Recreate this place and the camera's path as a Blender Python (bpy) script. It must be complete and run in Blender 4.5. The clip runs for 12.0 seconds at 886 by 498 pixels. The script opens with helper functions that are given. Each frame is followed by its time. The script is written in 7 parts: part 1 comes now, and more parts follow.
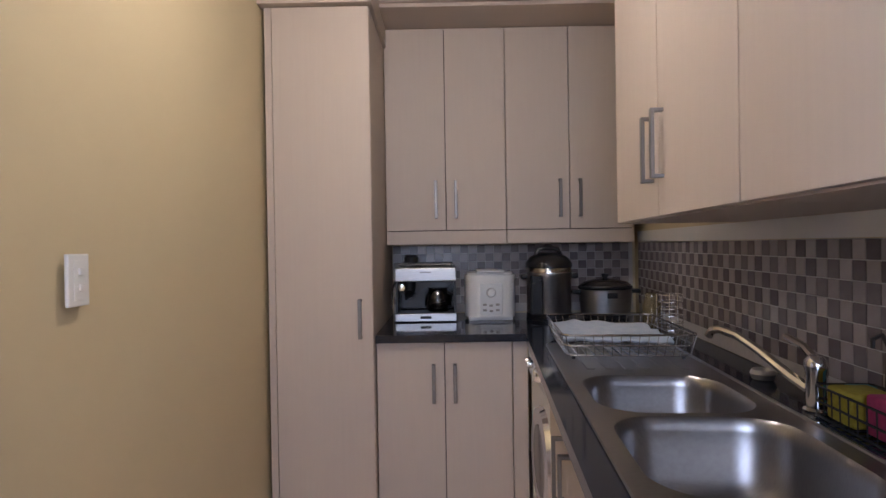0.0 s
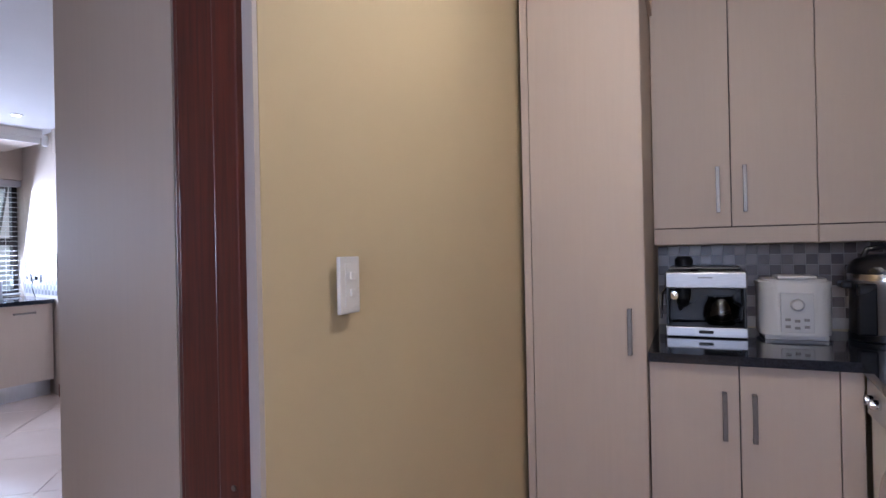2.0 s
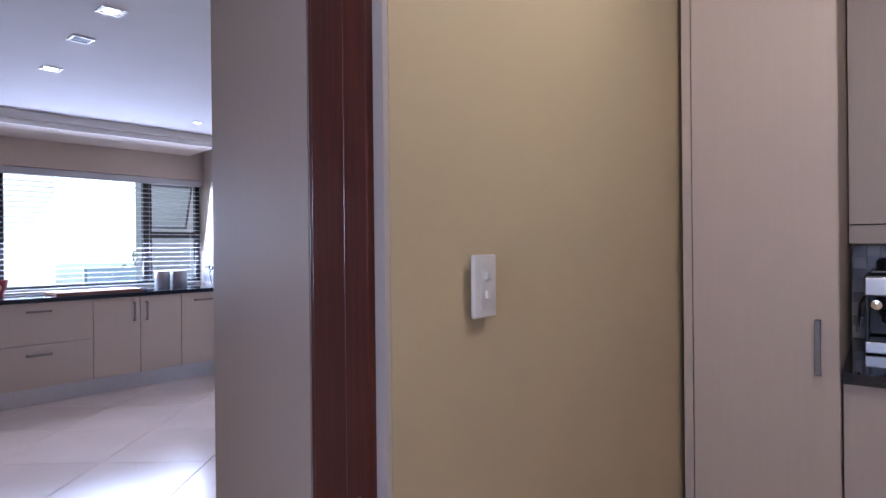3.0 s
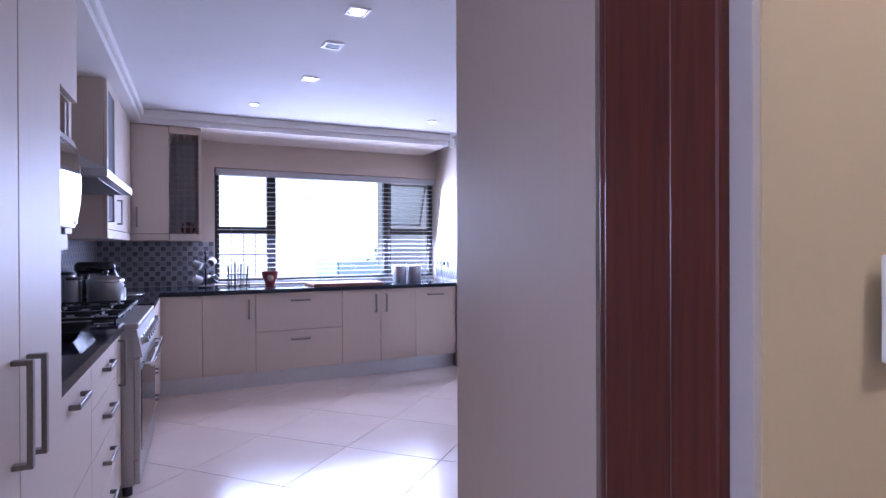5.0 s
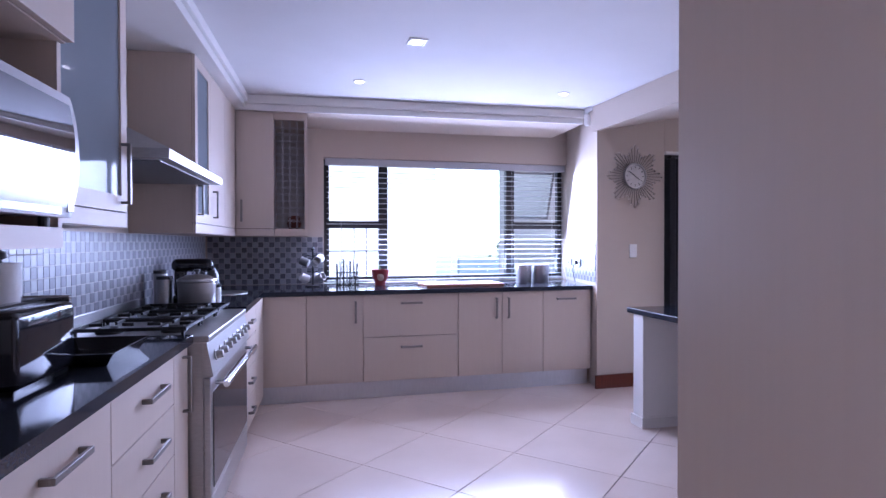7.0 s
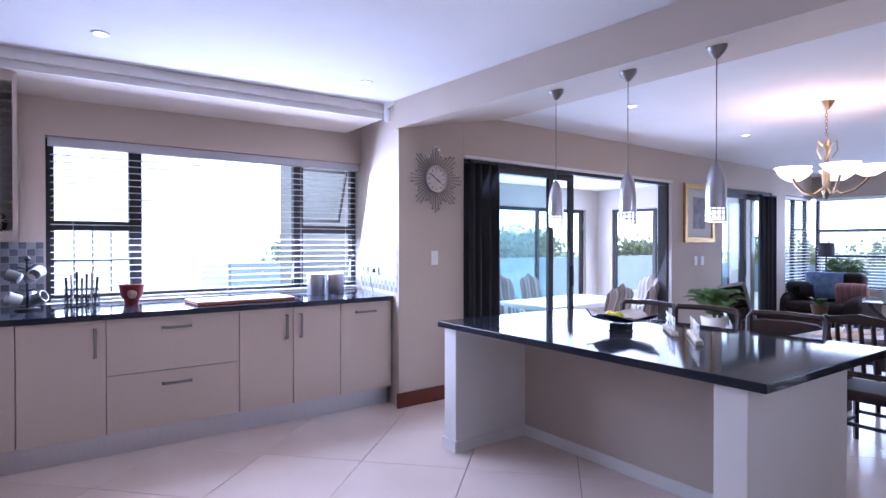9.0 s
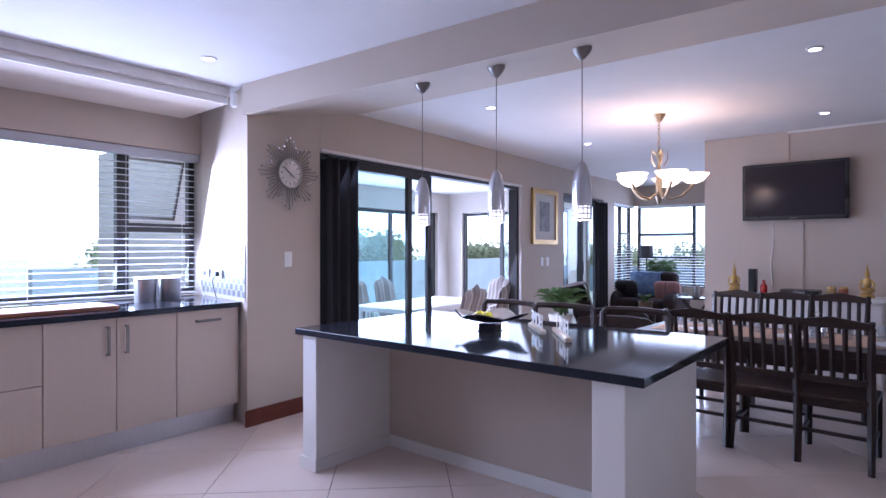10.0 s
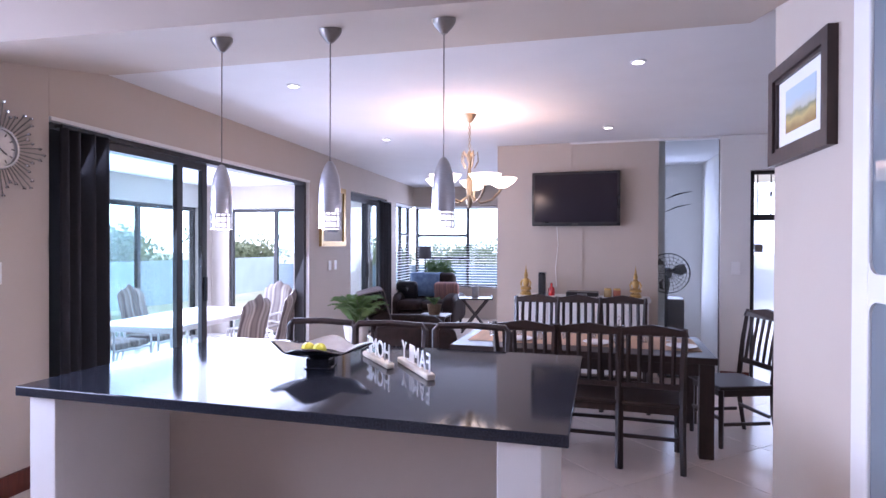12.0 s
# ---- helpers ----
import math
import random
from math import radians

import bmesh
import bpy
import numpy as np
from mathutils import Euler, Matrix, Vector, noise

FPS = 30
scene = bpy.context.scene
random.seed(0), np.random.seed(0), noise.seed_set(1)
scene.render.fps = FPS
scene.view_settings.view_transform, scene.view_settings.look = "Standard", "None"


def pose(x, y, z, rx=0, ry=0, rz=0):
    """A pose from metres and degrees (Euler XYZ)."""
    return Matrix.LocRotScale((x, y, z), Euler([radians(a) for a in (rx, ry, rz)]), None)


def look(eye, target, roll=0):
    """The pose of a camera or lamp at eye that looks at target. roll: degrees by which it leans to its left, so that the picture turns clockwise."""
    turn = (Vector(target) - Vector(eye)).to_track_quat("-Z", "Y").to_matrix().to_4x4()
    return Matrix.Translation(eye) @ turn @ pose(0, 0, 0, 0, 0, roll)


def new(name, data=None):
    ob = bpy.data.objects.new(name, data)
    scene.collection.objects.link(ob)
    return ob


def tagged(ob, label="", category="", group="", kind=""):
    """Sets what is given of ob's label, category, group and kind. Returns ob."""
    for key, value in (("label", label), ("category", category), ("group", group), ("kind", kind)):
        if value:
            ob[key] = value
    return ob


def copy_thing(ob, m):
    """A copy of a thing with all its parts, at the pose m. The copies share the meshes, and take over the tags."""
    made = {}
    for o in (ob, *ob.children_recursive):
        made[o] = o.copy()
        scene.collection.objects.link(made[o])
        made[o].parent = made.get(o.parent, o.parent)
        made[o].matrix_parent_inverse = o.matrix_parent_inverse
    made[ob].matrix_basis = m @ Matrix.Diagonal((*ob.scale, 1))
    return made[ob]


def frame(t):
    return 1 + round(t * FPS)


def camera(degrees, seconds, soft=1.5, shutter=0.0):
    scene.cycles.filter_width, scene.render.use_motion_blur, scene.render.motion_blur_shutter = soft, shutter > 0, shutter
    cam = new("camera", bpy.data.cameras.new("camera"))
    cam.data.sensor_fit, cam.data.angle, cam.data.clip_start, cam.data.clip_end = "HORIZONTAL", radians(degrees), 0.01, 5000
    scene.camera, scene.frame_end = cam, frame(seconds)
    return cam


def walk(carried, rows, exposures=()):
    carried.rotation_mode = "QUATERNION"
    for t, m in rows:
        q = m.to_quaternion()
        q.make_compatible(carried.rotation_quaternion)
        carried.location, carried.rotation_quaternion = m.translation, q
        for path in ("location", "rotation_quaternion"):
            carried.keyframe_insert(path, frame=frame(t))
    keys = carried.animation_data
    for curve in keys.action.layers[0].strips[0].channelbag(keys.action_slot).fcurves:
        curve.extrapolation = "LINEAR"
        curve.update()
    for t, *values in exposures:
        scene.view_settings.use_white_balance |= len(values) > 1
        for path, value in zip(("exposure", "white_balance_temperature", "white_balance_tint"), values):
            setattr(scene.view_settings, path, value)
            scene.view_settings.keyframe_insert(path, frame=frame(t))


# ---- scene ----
cam = camera(75.6, 12.0)

PATH = [
    (0, (0.682, -0.047, 1.345), (0.51, 1.946, 1.333), -0.9),
    (0.5, (0.636, 0.04, 1.345), (0.283, 2.008, 1.338), -1.0),
    (1, (0.597, 0.111, 1.349), (0.052, 2.036, 1.347), -1.1),
    (1.5, (0.546, 0.16, 1.351), (-0.205, 2.014, 1.354), -1.0),
    (2, (0.477, 0.207, 1.347), (-0.456, 1.976, 1.353), -1.2),
    (2.5, (0.444, 0.258, 1.36), (-0.71, 1.892, 1.355), -0.6),
    (3, (0.413, 0.309, 1.352), (-0.923, 1.798, 1.349), -0.6),
    (3.2, (0.398, 0.336, 1.347), (-1.002, 1.764, 1.345), -0.5),
    (4.8, (0.135, 0.43, 1.334), (-1.627, 1.377, 1.325), -0.7),
    (5, (0.093, 0.423, 1.349), (-1.699, 1.312, 1.342), -0.2),
    (5.5, (-0.092, 0.498, 1.356), (-1.964, 1.202, 1.346), -0.2),
    (6, (-0.273, 0.582, 1.356), (-2.196, 1.132, 1.341), -0.2),
    (6.5, (-0.433, 0.653, 1.358), (-2.374, 1.135, 1.336), -0.1),
    (6.7, (-0.52, 0.673, 1.355), (-2.462, 1.15, 1.333), -0.2),
    (8.3, (-1.038, 0.776, 1.383), (-2.846, 1.629, 1.367), -0.0),
    (8.5, (-1.113, 0.766, 1.383), (-2.869, 1.723, 1.37), -0.4),
    (9, (-1.26, 0.771, 1.397), (-2.864, 1.965, 1.38), -0.0),
    (9.5, (-1.375, 0.772, 1.388), (-2.8, 2.175, 1.373), 0.2),
    (10, (-1.508, 0.852, 1.364), (-2.74, 2.427, 1.362), 0.0),
    (10.5, (-1.634, 0.944, 1.399), (-2.682, 2.647, 1.39), 0.1),
    (11, (-1.788, 1.051, 1.413), (-2.663, 2.849, 1.404), 0.1),
    (11.5, (-1.989, 1.149, 1.435), (-2.658, 3.033, 1.423), 0.2),
    (12, (-2.169, 1.252, 1.439), (-2.651, 3.193, 1.426), 0.2),
]
EXPOSURE = [(0, 0.60, 5850, 17), (2.3, 0.52, 5520, 20), (3.2, 0.26, 5400, 24), (5, 0.58, 5200, 32), (6.5, 0.62, 5180, 34), (9, 0.82, 5250, 28), (10.5, 0.55, 5430, 28), (12, 1.03, 5580, 31)]
walk(cam, [(t, look(e, g, r)) for t, e, g, r in PATH], EXPOSURE)

# ---- world, daylight and lamps ----
world = bpy.data.worlds.new("sky")
scene.world = world
world.use_nodes = True
wn = world.node_tree.nodes
sky = wn.new("ShaderNodeTexSky")
sky.sky_type, sky.sun_disc = "NISHITA", False
sky.sun_elevation, sky.sun_rotation = radians(45.6), radians(86)
wn["Background"].inputs["Strength"].default_value = 0.15
world.node_tree.links.new(sky.outputs[0], wn["Background"].inputs["Color"])


def lamp(name, kind, energy, color, m, **k):
    d = bpy.data.lights.new(name, kind)
    d.energy, d.color = energy, color
    if "size" in k:
        d.shape, d.size, d.size_y = "RECTANGLE", k["size"], k["size_y"]
    if "angle" in k:
        d.angle = k["angle"]
    if "radius" in k:
        d.shadow_soft_size = k["radius"]
    if "cone" in k:
        d.spot_size, d.spot_blend = k["cone"], 0.7
    ob = new(name, d)
    ob.matrix_world = m
    return ob


DAY = (0.74, 0.83, 1.0)
WARM = (1.0, 0.74, 0.46)
lamp("sun", "SUN", 5.0, (1.0, 0.96, 0.90), look((0, 0, 9), (-4.4, -0.3, 4.5)), angle=radians(0.5))
lamp("window_light_kitchen", "AREA", 90, DAY, look((-6.17, 2.2, 1.56), (-3.0, 2.2, 0.0)), size=2.4, size_y=1.1)
lamp("window_light_terrace", "AREA", 40, DAY, look((-5.44, 5.7, 1.15), (-2.5, 5.6, 0.0)), size=3.2, size_y=2.0)
lamp("window_light_lounge", "AREA", 32, DAY, look((-4.0, 11.8, 1.45), (-4.0, 8, 0.2)), size=2.6, size_y=1.5)
lamp("window_light_scullery", "AREA", 21, (0.72, 0.80, 1.0), look((0.65, -1.70, 1.75), (1.75, 0.2, 1.25)), size=1.15, size_y=0.95)
# Unseen scullery lamp, added and placed by how the walls are lit.
lamp("ceiling_light_scullery", "POINT", 16, (1.0, 0.89, 0.72), pose(0.45, 1.40, 2.50), radius=0.10)
lamp("window_light_terrace_west", "AREA", 140, DAY, look((-8.55, 7.1, 1.1), (-6, 7.1, 1.2)), size=5.0, size_y=2.0)
lamp("window_light_terrace_north", "AREA", 40, DAY, look((-7.1, 10.0, 1.1), (-7.1, 7, 0.6)), size=2.2, size_y=2.0)
# Fill lamp added inside the hall, where no source of light is known.
lamp("hall_light", "AREA", 7, DAY, look((-1.0, 9.6, 1.5), (-1.0, 5, 1.0)), size=0.6, size_y=1.8)
lamp("entrance_light", "AREA", 4.5, DAY, look((-0.18, 7.75, 1.15), (-0.6, 5, 0.4)), size=0.7, size_y=1.8)

# ---- materials ----


def nodes(name):
    m = bpy.data.materials.new(name)
    m.use_nodes = True
    t = m.node_tree
    return m, t, t.nodes["Principled BSDF"]


def mat(name, a, b=None, rough=0.5, metal=0.0, scale=8.0, stretch=(1, 1, 1), bump=0.0, bscale=None, rrange=0.1, detail=6, rnd=0.0, coat=0.0):
    """Two-tone procedural surface: large blotches and fine grain, with varied roughness and relief."""
    m, t, p = nodes(name)
    N, Lk = t.nodes, t.links.new
    b = b or a
    co = N.new("ShaderNodeTexCoord")
    mp = N.new("ShaderNodeMapping")
    mp.inputs["Scale"].default_value = stretch
    Lk(co.outputs["Object"], mp.inputs["Vector"])
    n1 = N.new("ShaderNodeTexNoise")
    n1.inputs["Scale"].default_value, n1.inputs["Detail"].default_value = scale, detail
    Lk(mp.outputs[0], n1.inputs["Vector"])
    n2 = N.new("ShaderNodeTexNoise")
    n2.inputs["Scale"].default_value, n2.inputs["Detail"].default_value = 1.3, 3
    Lk(co.outputs["Object"], n2.inputs["Vector"])
    ad = N.new("ShaderNodeMath")
    ad.operation = "MULTIPLY_ADD"
    ad.inputs[1].default_value = 0.35
    Lk(n2.outputs["Fac"], ad.inputs[0])
    sc = N.new("ShaderNodeMath")
    sc.operation = "MULTIPLY"
    sc.inputs[1].default_value = 0.65
    Lk(n1.outputs["Fac"], sc.inputs[0])
    Lk(sc.outputs[0], ad.inputs[2])
    rp = N.new("ShaderNodeValToRGB")
    rp.color_ramp.elements[0].position, rp.color_ramp.elements[1].position = 0.33, 0.67
    rp.color_ramp.elements[0].color, rp.color_ramp.elements[1].color = (*b, 1), (*a, 1)
    Lk(ad.outputs[0], rp.inputs["Fac"])
    out = rp.outputs["Color"]
    if rnd:
        oi = N.new("ShaderNodeObjectInfo")
        hs = N.new("ShaderNodeHueSaturation")
        mr = N.new("ShaderNodeMapRange")
        mr.inputs["To Min"].default_value, mr.inputs["To Max"].default_value = 1 - rnd, 1 + rnd
        Lk(oi.outputs["Random"], mr.inputs["Value"])
        Lk(mr.outputs[0], hs.inputs["Value"])
        Lk(out, hs.inputs["Color"])
        out = hs.outputs["Color"]
    Lk(out, p.inputs["Base Color"])
    rr = N.new("ShaderNodeMapRange")
    rr.inputs["To Min"].default_value, rr.inputs["To Max"].default_value = max(0.02, rough - rrange * 0.5), min(1, rough + rrange * 0.5)
    Lk(n2.outputs["Fac"], rr.inputs["Value"])
    Lk(rr.outputs[0], p.inputs["Roughness"])
    p.inputs["Metallic"].default_value = metal
    p.inputs["Coat Weight"].default_value = coat
    if bump:
        bp = N.new("ShaderNodeBump")
        bp.inputs["Strength"].default_value, bp.inputs["Distance"].default_value = bump, 0.002
        if bscale:
            n3 = N.new("ShaderNodeTexNoise")
            n3.inputs["Scale"].default_value, n3.inputs["Detail"].default_value = bscale, 4
            Lk(mp.outputs[0], n3.inputs["Vector"])
            Lk(n3.outputs["Fac"], bp.inputs["Height"])
        else:
            Lk(n1.outputs["Fac"], bp.inputs["Height"])
        Lk(bp.outputs[0], p.inputs["Normal"])
    return m


def emit(name, color, strength):
    m, t, p = nodes(name)
    p.inputs["Base Color"].default_value = (*color, 1)
    p.inputs["Emission Color"].default_value = (*color, 1)
    p.inputs["Emission Strength"].default_value = strength
    return m


def glass(name, tint=(0.92, 0.97, 0.97), haze=0.0, gloss=0.12):
    """Thin pane: mostly clear, with a mirror share and, where frosted, a diffuse veil."""
    m, t, p = nodes(name)
    N, Lk = t.nodes, t.links.new
    tr, gl, mx = N.new("ShaderNodeBsdfTransparent"), N.new("ShaderNodeBsdfGlossy"), N.new("ShaderNodeMixShader")
    tr.inputs["Color"].default_value = (*tint, 1)
    gl.inputs["Roughness"].default_value = 0.02
    fr = N.new("ShaderNodeLayerWeight")
    pw = N.new("ShaderNodeMath")
    pw.operation = "POWER"
    pw.inputs[1].default_value = 5.0
    Lk(fr.outputs["Facing"], pw.inputs[0])
    ad = N.new("ShaderNodeMath")
    ad.operation = "MULTIPLY_ADD"
    ad.inputs[1].default_value, ad.inputs[2].default_value = 0.5, gloss * 0.6
    Lk(pw.outputs[0], ad.inputs[0])
    ad.use_clamp = True
    Lk(ad.outputs[0], mx.inputs["Fac"])
    Lk(tr.outputs[0], mx.inputs[1])
    Lk(gl.outputs[0], mx.inputs[2])
    last = mx
    if haze:
        di, m2 = N.new("ShaderNodeBsdfTranslucent"), N.new("ShaderNodeMixShader")
        d2, m3 = N.new("ShaderNodeBsdfDiffuse"), N.new("ShaderNodeMixShader")
        for d in (di, d2):
            d.inputs["Color"].default_value = (*tint, 1)
        m3.inputs["Fac"].default_value = 0.5
        Lk(di.outputs[0], m3.inputs[1])
        Lk(d2.outputs[0], m3.inputs[2])
        m2.inputs["Fac"].default_value = haze
        Lk(mx.outputs[0], m2.inputs[1])
        Lk(m3.outputs[0], m2.inputs[2])
        last = m2
    Lk(last.outputs[0], t.nodes["Material Output"].inputs["Surface"])
    return m


LAM = mat("birch_laminate", (0.565, 0.475, 0.40), (0.545, 0.455, 0.382), 0.55, scale=9, stretch=(9, 9, 0.35), bump=0.06, rrange=0.12)
LAMH = mat("birch_laminate_lengthwise", (0.565, 0.475, 0.40), (0.545, 0.455, 0.382), 0.55, scale=9, stretch=(0.35, 9, 9), bump=0.06, rrange=0.12)
# Dark tone that paints the shade in gaps between cabinet fronts.
GAP_SHADE = mat("gap_shade", (0.10, 0.08, 0.07), rough=0.8)
# The bluish base colour stands in for part of the sky's reflection.
GRANITE = mat("black_granite", (0.036, 0.040, 0.054), (0.012, 0.013, 0.018), 0.07, scale=160, rrange=0.03, detail=2)
for nd in GRANITE.node_tree.nodes:
    if nd.type == "BSDF_PRINCIPLED":
        nd.inputs["Specular IOR Level"].default_value = 0.27
STEEL = mat("brushed_steel", (0.50, 0.49, 0.48), (0.40, 0.39, 0.38), 0.34, 1.0, scale=30, stretch=(1, 1, 14), rrange=0.1)
SATIN = mat("satin_nickel", (0.27, 0.25, 0.235), (0.21, 0.195, 0.18), 0.42, 1.0, scale=40, stretch=(8, 8, 1))
CHROME = mat("chrome", (0.78, 0.78, 0.80), rough=0.09, metal=1.0, rrange=0.05)
PLINTH = mat("brushed_aluminium_plinth", (0.62, 0.62, 0.64), (0.54, 0.54, 0.56), 0.36, 0.85, scale=20, stretch=(14, 14, 1))
YELLOW = mat("beige_yellow_wall_paint", (0.60, 0.50, 0.315), (0.58, 0.48, 0.30), 0.75, scale=3, bump=0.10, bscale=60)
WALL = mat("stone_grey_wall_paint", (0.50, 0.425, 0.355), (0.48, 0.405, 0.335), 0.72, scale=3, bump=0.10, bscale=60)
PLASTER = mat("reveal_plaster", (0.56, 0.51, 0.48), (0.50, 0.45, 0.42), 0.75, scale=5, bump=0.2, bscale=40)
CEIL = mat("white_ceiling_paint", (0.72, 0.71, 0.71), (0.69, 0.68, 0.68), 0.85, scale=4, bump=0.05, bscale=80)
OFFWHITE = mat("off_white_paint", (0.74, 0.72, 0.69), (0.71, 0.69, 0.66), 0.6, scale=5, bump=0.05, bscale=60)
MAHOG = mat("mahogany_varnish", (0.150, 0.026, 0.011), (0.060, 0.012, 0.006), 0.48, scale=10, stretch=(10, 10, 0.5), bump=0.08, coat=0.05)
FLOORT = mat("cream_porcelain", (0.77, 0.63, 0.54), (0.72, 0.58, 0.49), 0.17, scale=2.5, rrange=0.10, bump=0.01, rnd=0.03)
GROUT = mat("floor_grout", (0.30, 0.26, 0.23), (0.22, 0.19, 0.17), 0.9, scale=30)
WHITEP = mat("white_plastic", (0.80, 0.79, 0.77), (0.77, 0.76, 0.74), 0.35, scale=4)
BLACKP = mat("black_plastic", (0.014, 0.014, 0.016), (0.010, 0.010, 0.012), 0.28, scale=12, rrange=0.12)
IRON = mat("matt_black_iron", (0.02, 0.02, 0.02), (0.012, 0.012, 0.012), 0.55, 0.2, scale=40, bump=0.2)
BRONZE = mat("dark_bronze_aluminium", (0.030, 0.027, 0.026), (0.022, 0.020, 0.019), 0.42, 0.3, scale=10)
DARKW = mat("dark_stained_wood", (0.036, 0.017, 0.013), (0.018, 0.009, 0.007), 0.40, scale=8, stretch=(6, 6, 0.5), bump=0.06, coat=0.05)
CURTAIN = mat("black_curtain_cloth", (0.022, 0.020, 0.024), (0.014, 0.013, 0.016), 0.9, scale=120, bump=0.3)
PANE = glass("window_glass", (0.93, 0.98, 0.98), gloss=0.06)
TEAL = glass("tinted_slider_glass", (0.89, 0.965, 0.975), gloss=0.06)
FROST = glass("frosted_cabinet_glass", (0.56, 0.61, 0.65), haze=0.5, gloss=0.10)
SCREENG = glass("clear_screen_glass", (0.88, 0.92, 0.93), haze=0.03, gloss=0.06)
GLOW = emit("lamp_glow", (1.0, 0.93, 0.85), 8)
GLOWP = emit("pendant_tube_glow", (1.0, 0.95, 0.90), 1.1)
GLOWW = emit("chandelier_bowl_glow", (1.0, 0.82, 0.60), 2.0)
SLAT = mat("white_blind_slat", (0.78, 0.78, 0.78), rough=0.5)

# ---- mesh helpers ----


def bm_new():
    return bmesh.new()


def box(bm, x0, x1, y0, y1, z0, z1, bev=0.0, seg=2):
    x0, x1, y0, y1, z0, z1 = min(x0, x1), max(x0, x1), min(y0, y1), max(y0, y1), min(z0, z1), max(z0, z1)
    r = bmesh.ops.create_cube(bm, size=1, matrix=Matrix.Translation(((x0 + x1) / 2, (y0 + y1) / 2, (z0 + z1) / 2)) @ Matrix.Diagonal((x1 - x0, y1 - y0, z1 - z0, 1)))
    if bev:
        es = list({e for v in r["verts"] for e in v.link_edges})
        bmesh.ops.bevel(bm, geom=es, offset=bev, segments=seg, affect="EDGES", profile=0.5)
    return bm


def rod(bm, a, b, r, r2=None, seg=12):
    a, b = Vector(a), Vector(b)
    d = b - a
    m = Matrix.Translation((a + b) / 2) @ d.to_track_quat("Z", "Y").to_matrix().to_4x4()
    bmesh.ops.create_cone(bm, cap_ends=True, segments=seg, radius1=r, radius2=r if r2 is None else r2, depth=d.length, matrix=m)
    return bm


def lathe(bm, prof, cx=0, cy=0, cz=0, seg=28, sx=1.0, sy=1.0):
    """Turns a profile of (radius, height) pairs round the upright axis."""
    rings = []
    for r, z in prof:
        rings.append([bm.verts.new((cx + sx * r * math.cos(2 * math.pi * i / seg), cy + sy * r * math.sin(2 * math.pi * i / seg), cz + z)) for i in range(seg)])
    for a, b in zip(rings, rings[1:]):
        for i in range(seg):
            j = (i + 1) % seg
            bm.faces.new((a[i], a[j], b[j], b[i]))
    for ring, flip in ((rings[0], True), (rings[-1], False)):
        if (ring[0].co - ring[seg // 2].co).length > 1e-4:
            bm.faces.new(list(reversed(ring)) if flip else ring)
    return bm


def tube(bm, pts, r, seg=8, close=False):
    """A round bar bent along points."""
    pts = [Vector(p) for p in pts]
    rings = []
    n = len(pts)
    for i, p in enumerate(pts):
        if close:
            d = pts[(i + 1) % n] - pts[i - 1]
        else:
            d = pts[min(i + 1, n - 1)] - pts[max(i - 1, 0)]
        q = d.to_track_quat("Z", "Y")
        rr = r[i] if isinstance(r, (list, tuple)) else r
        rings.append([bm.verts.new(p + q @ Vector((rr * math.cos(2 * math.pi * k / seg), rr * math.sin(2 * math.pi * k / seg), 0))) for k in range(seg)])
    pairs = list(zip(rings, rings[1:])) + ([(rings[-1], rings[0])] if close else [])
    for a, b in pairs:
        off = min(range(seg), key=lambda s: sum((a[k].co - b[(k + s) % seg].co).length for k in range(seg)))
        for k in range(seg):
            bm.faces.new((a[k], a[(k + 1) % seg], b[(k + 1 + off) % seg], b[(k + off) % seg]))
    if not close:
        bm.faces.new(list(reversed(rings[0])))
        bm.faces.new(rings[-1])
    return bm


def prism(bm, poly, z0, z1):
    """An upright slab over a plan outline."""
    lo = [bm.verts.new((x, y, z0)) for x, y in poly]
    hi = [bm.verts.new((x, y, z1)) for x, y in poly]
    n = len(poly)
    for i in range(n):
        bm.faces.new((lo[i], lo[(i + 1) % n], hi[(i + 1) % n], hi[i]))
    bm.faces.new(list(reversed(lo)))
    bm.faces.new(hi)
    return bm


def part(name, bm, material, parent=None, label="", smooth=False):
    bmesh.ops.recalc_face_normals(bm, faces=bm.faces[:])
    me = bpy.data.meshes.new(name)
    bm.to_mesh(me)
    bm.free()
    if smooth:
        for p in me.polygons:
            p.use_smooth = True
        me.set_sharp_from_angle(angle=radians(38))
    me.materials.append(material)
    ob = new(name, me)
    if parent:
        ob.parent = parent
    return tagged(ob, label)


def thing(name, m, label, category, group="", kind=""):
    ob = new(name)
    ob.empty_display_size = 0.1
    ob.matrix_world = m
    return tagged(ob, label, category, group, kind)


def bx(name, dims, material, parent=None, label="", bev=0.0):
    return part(name, box(bm_new(), *dims, bev), material, parent, label)


def structure(name, bm, material, label, category, m=None):
    ob = part(name, bm, material, None)
    if m is not None:
        ob.matrix_world = m
    return tagged(ob, label, category, kind="structure")


def ring_frame(bm, x0, x1, z0, z1, s, y0, y1):
    """One rectangular frame of width s, from y0 to y1."""
    loops = []
    for y in (y0, y1):
        for k in (0, s):
            loops.append([bm.verts.new(c) for c in ((x0 + k, y, z0 + k), (x1 - k, y, z0 + k), (x1 - k, y, z1 - k), (x0 + k, y, z1 - k))])
    a, b, c, d = loops
    for i in range(4):
        j = (i + 1) % 4
        for p, q in ((a, b), (b, d), (d, c), (c, a)):
            bm.faces.new((p[i], p[j], q[j], q[i]))
    return bm


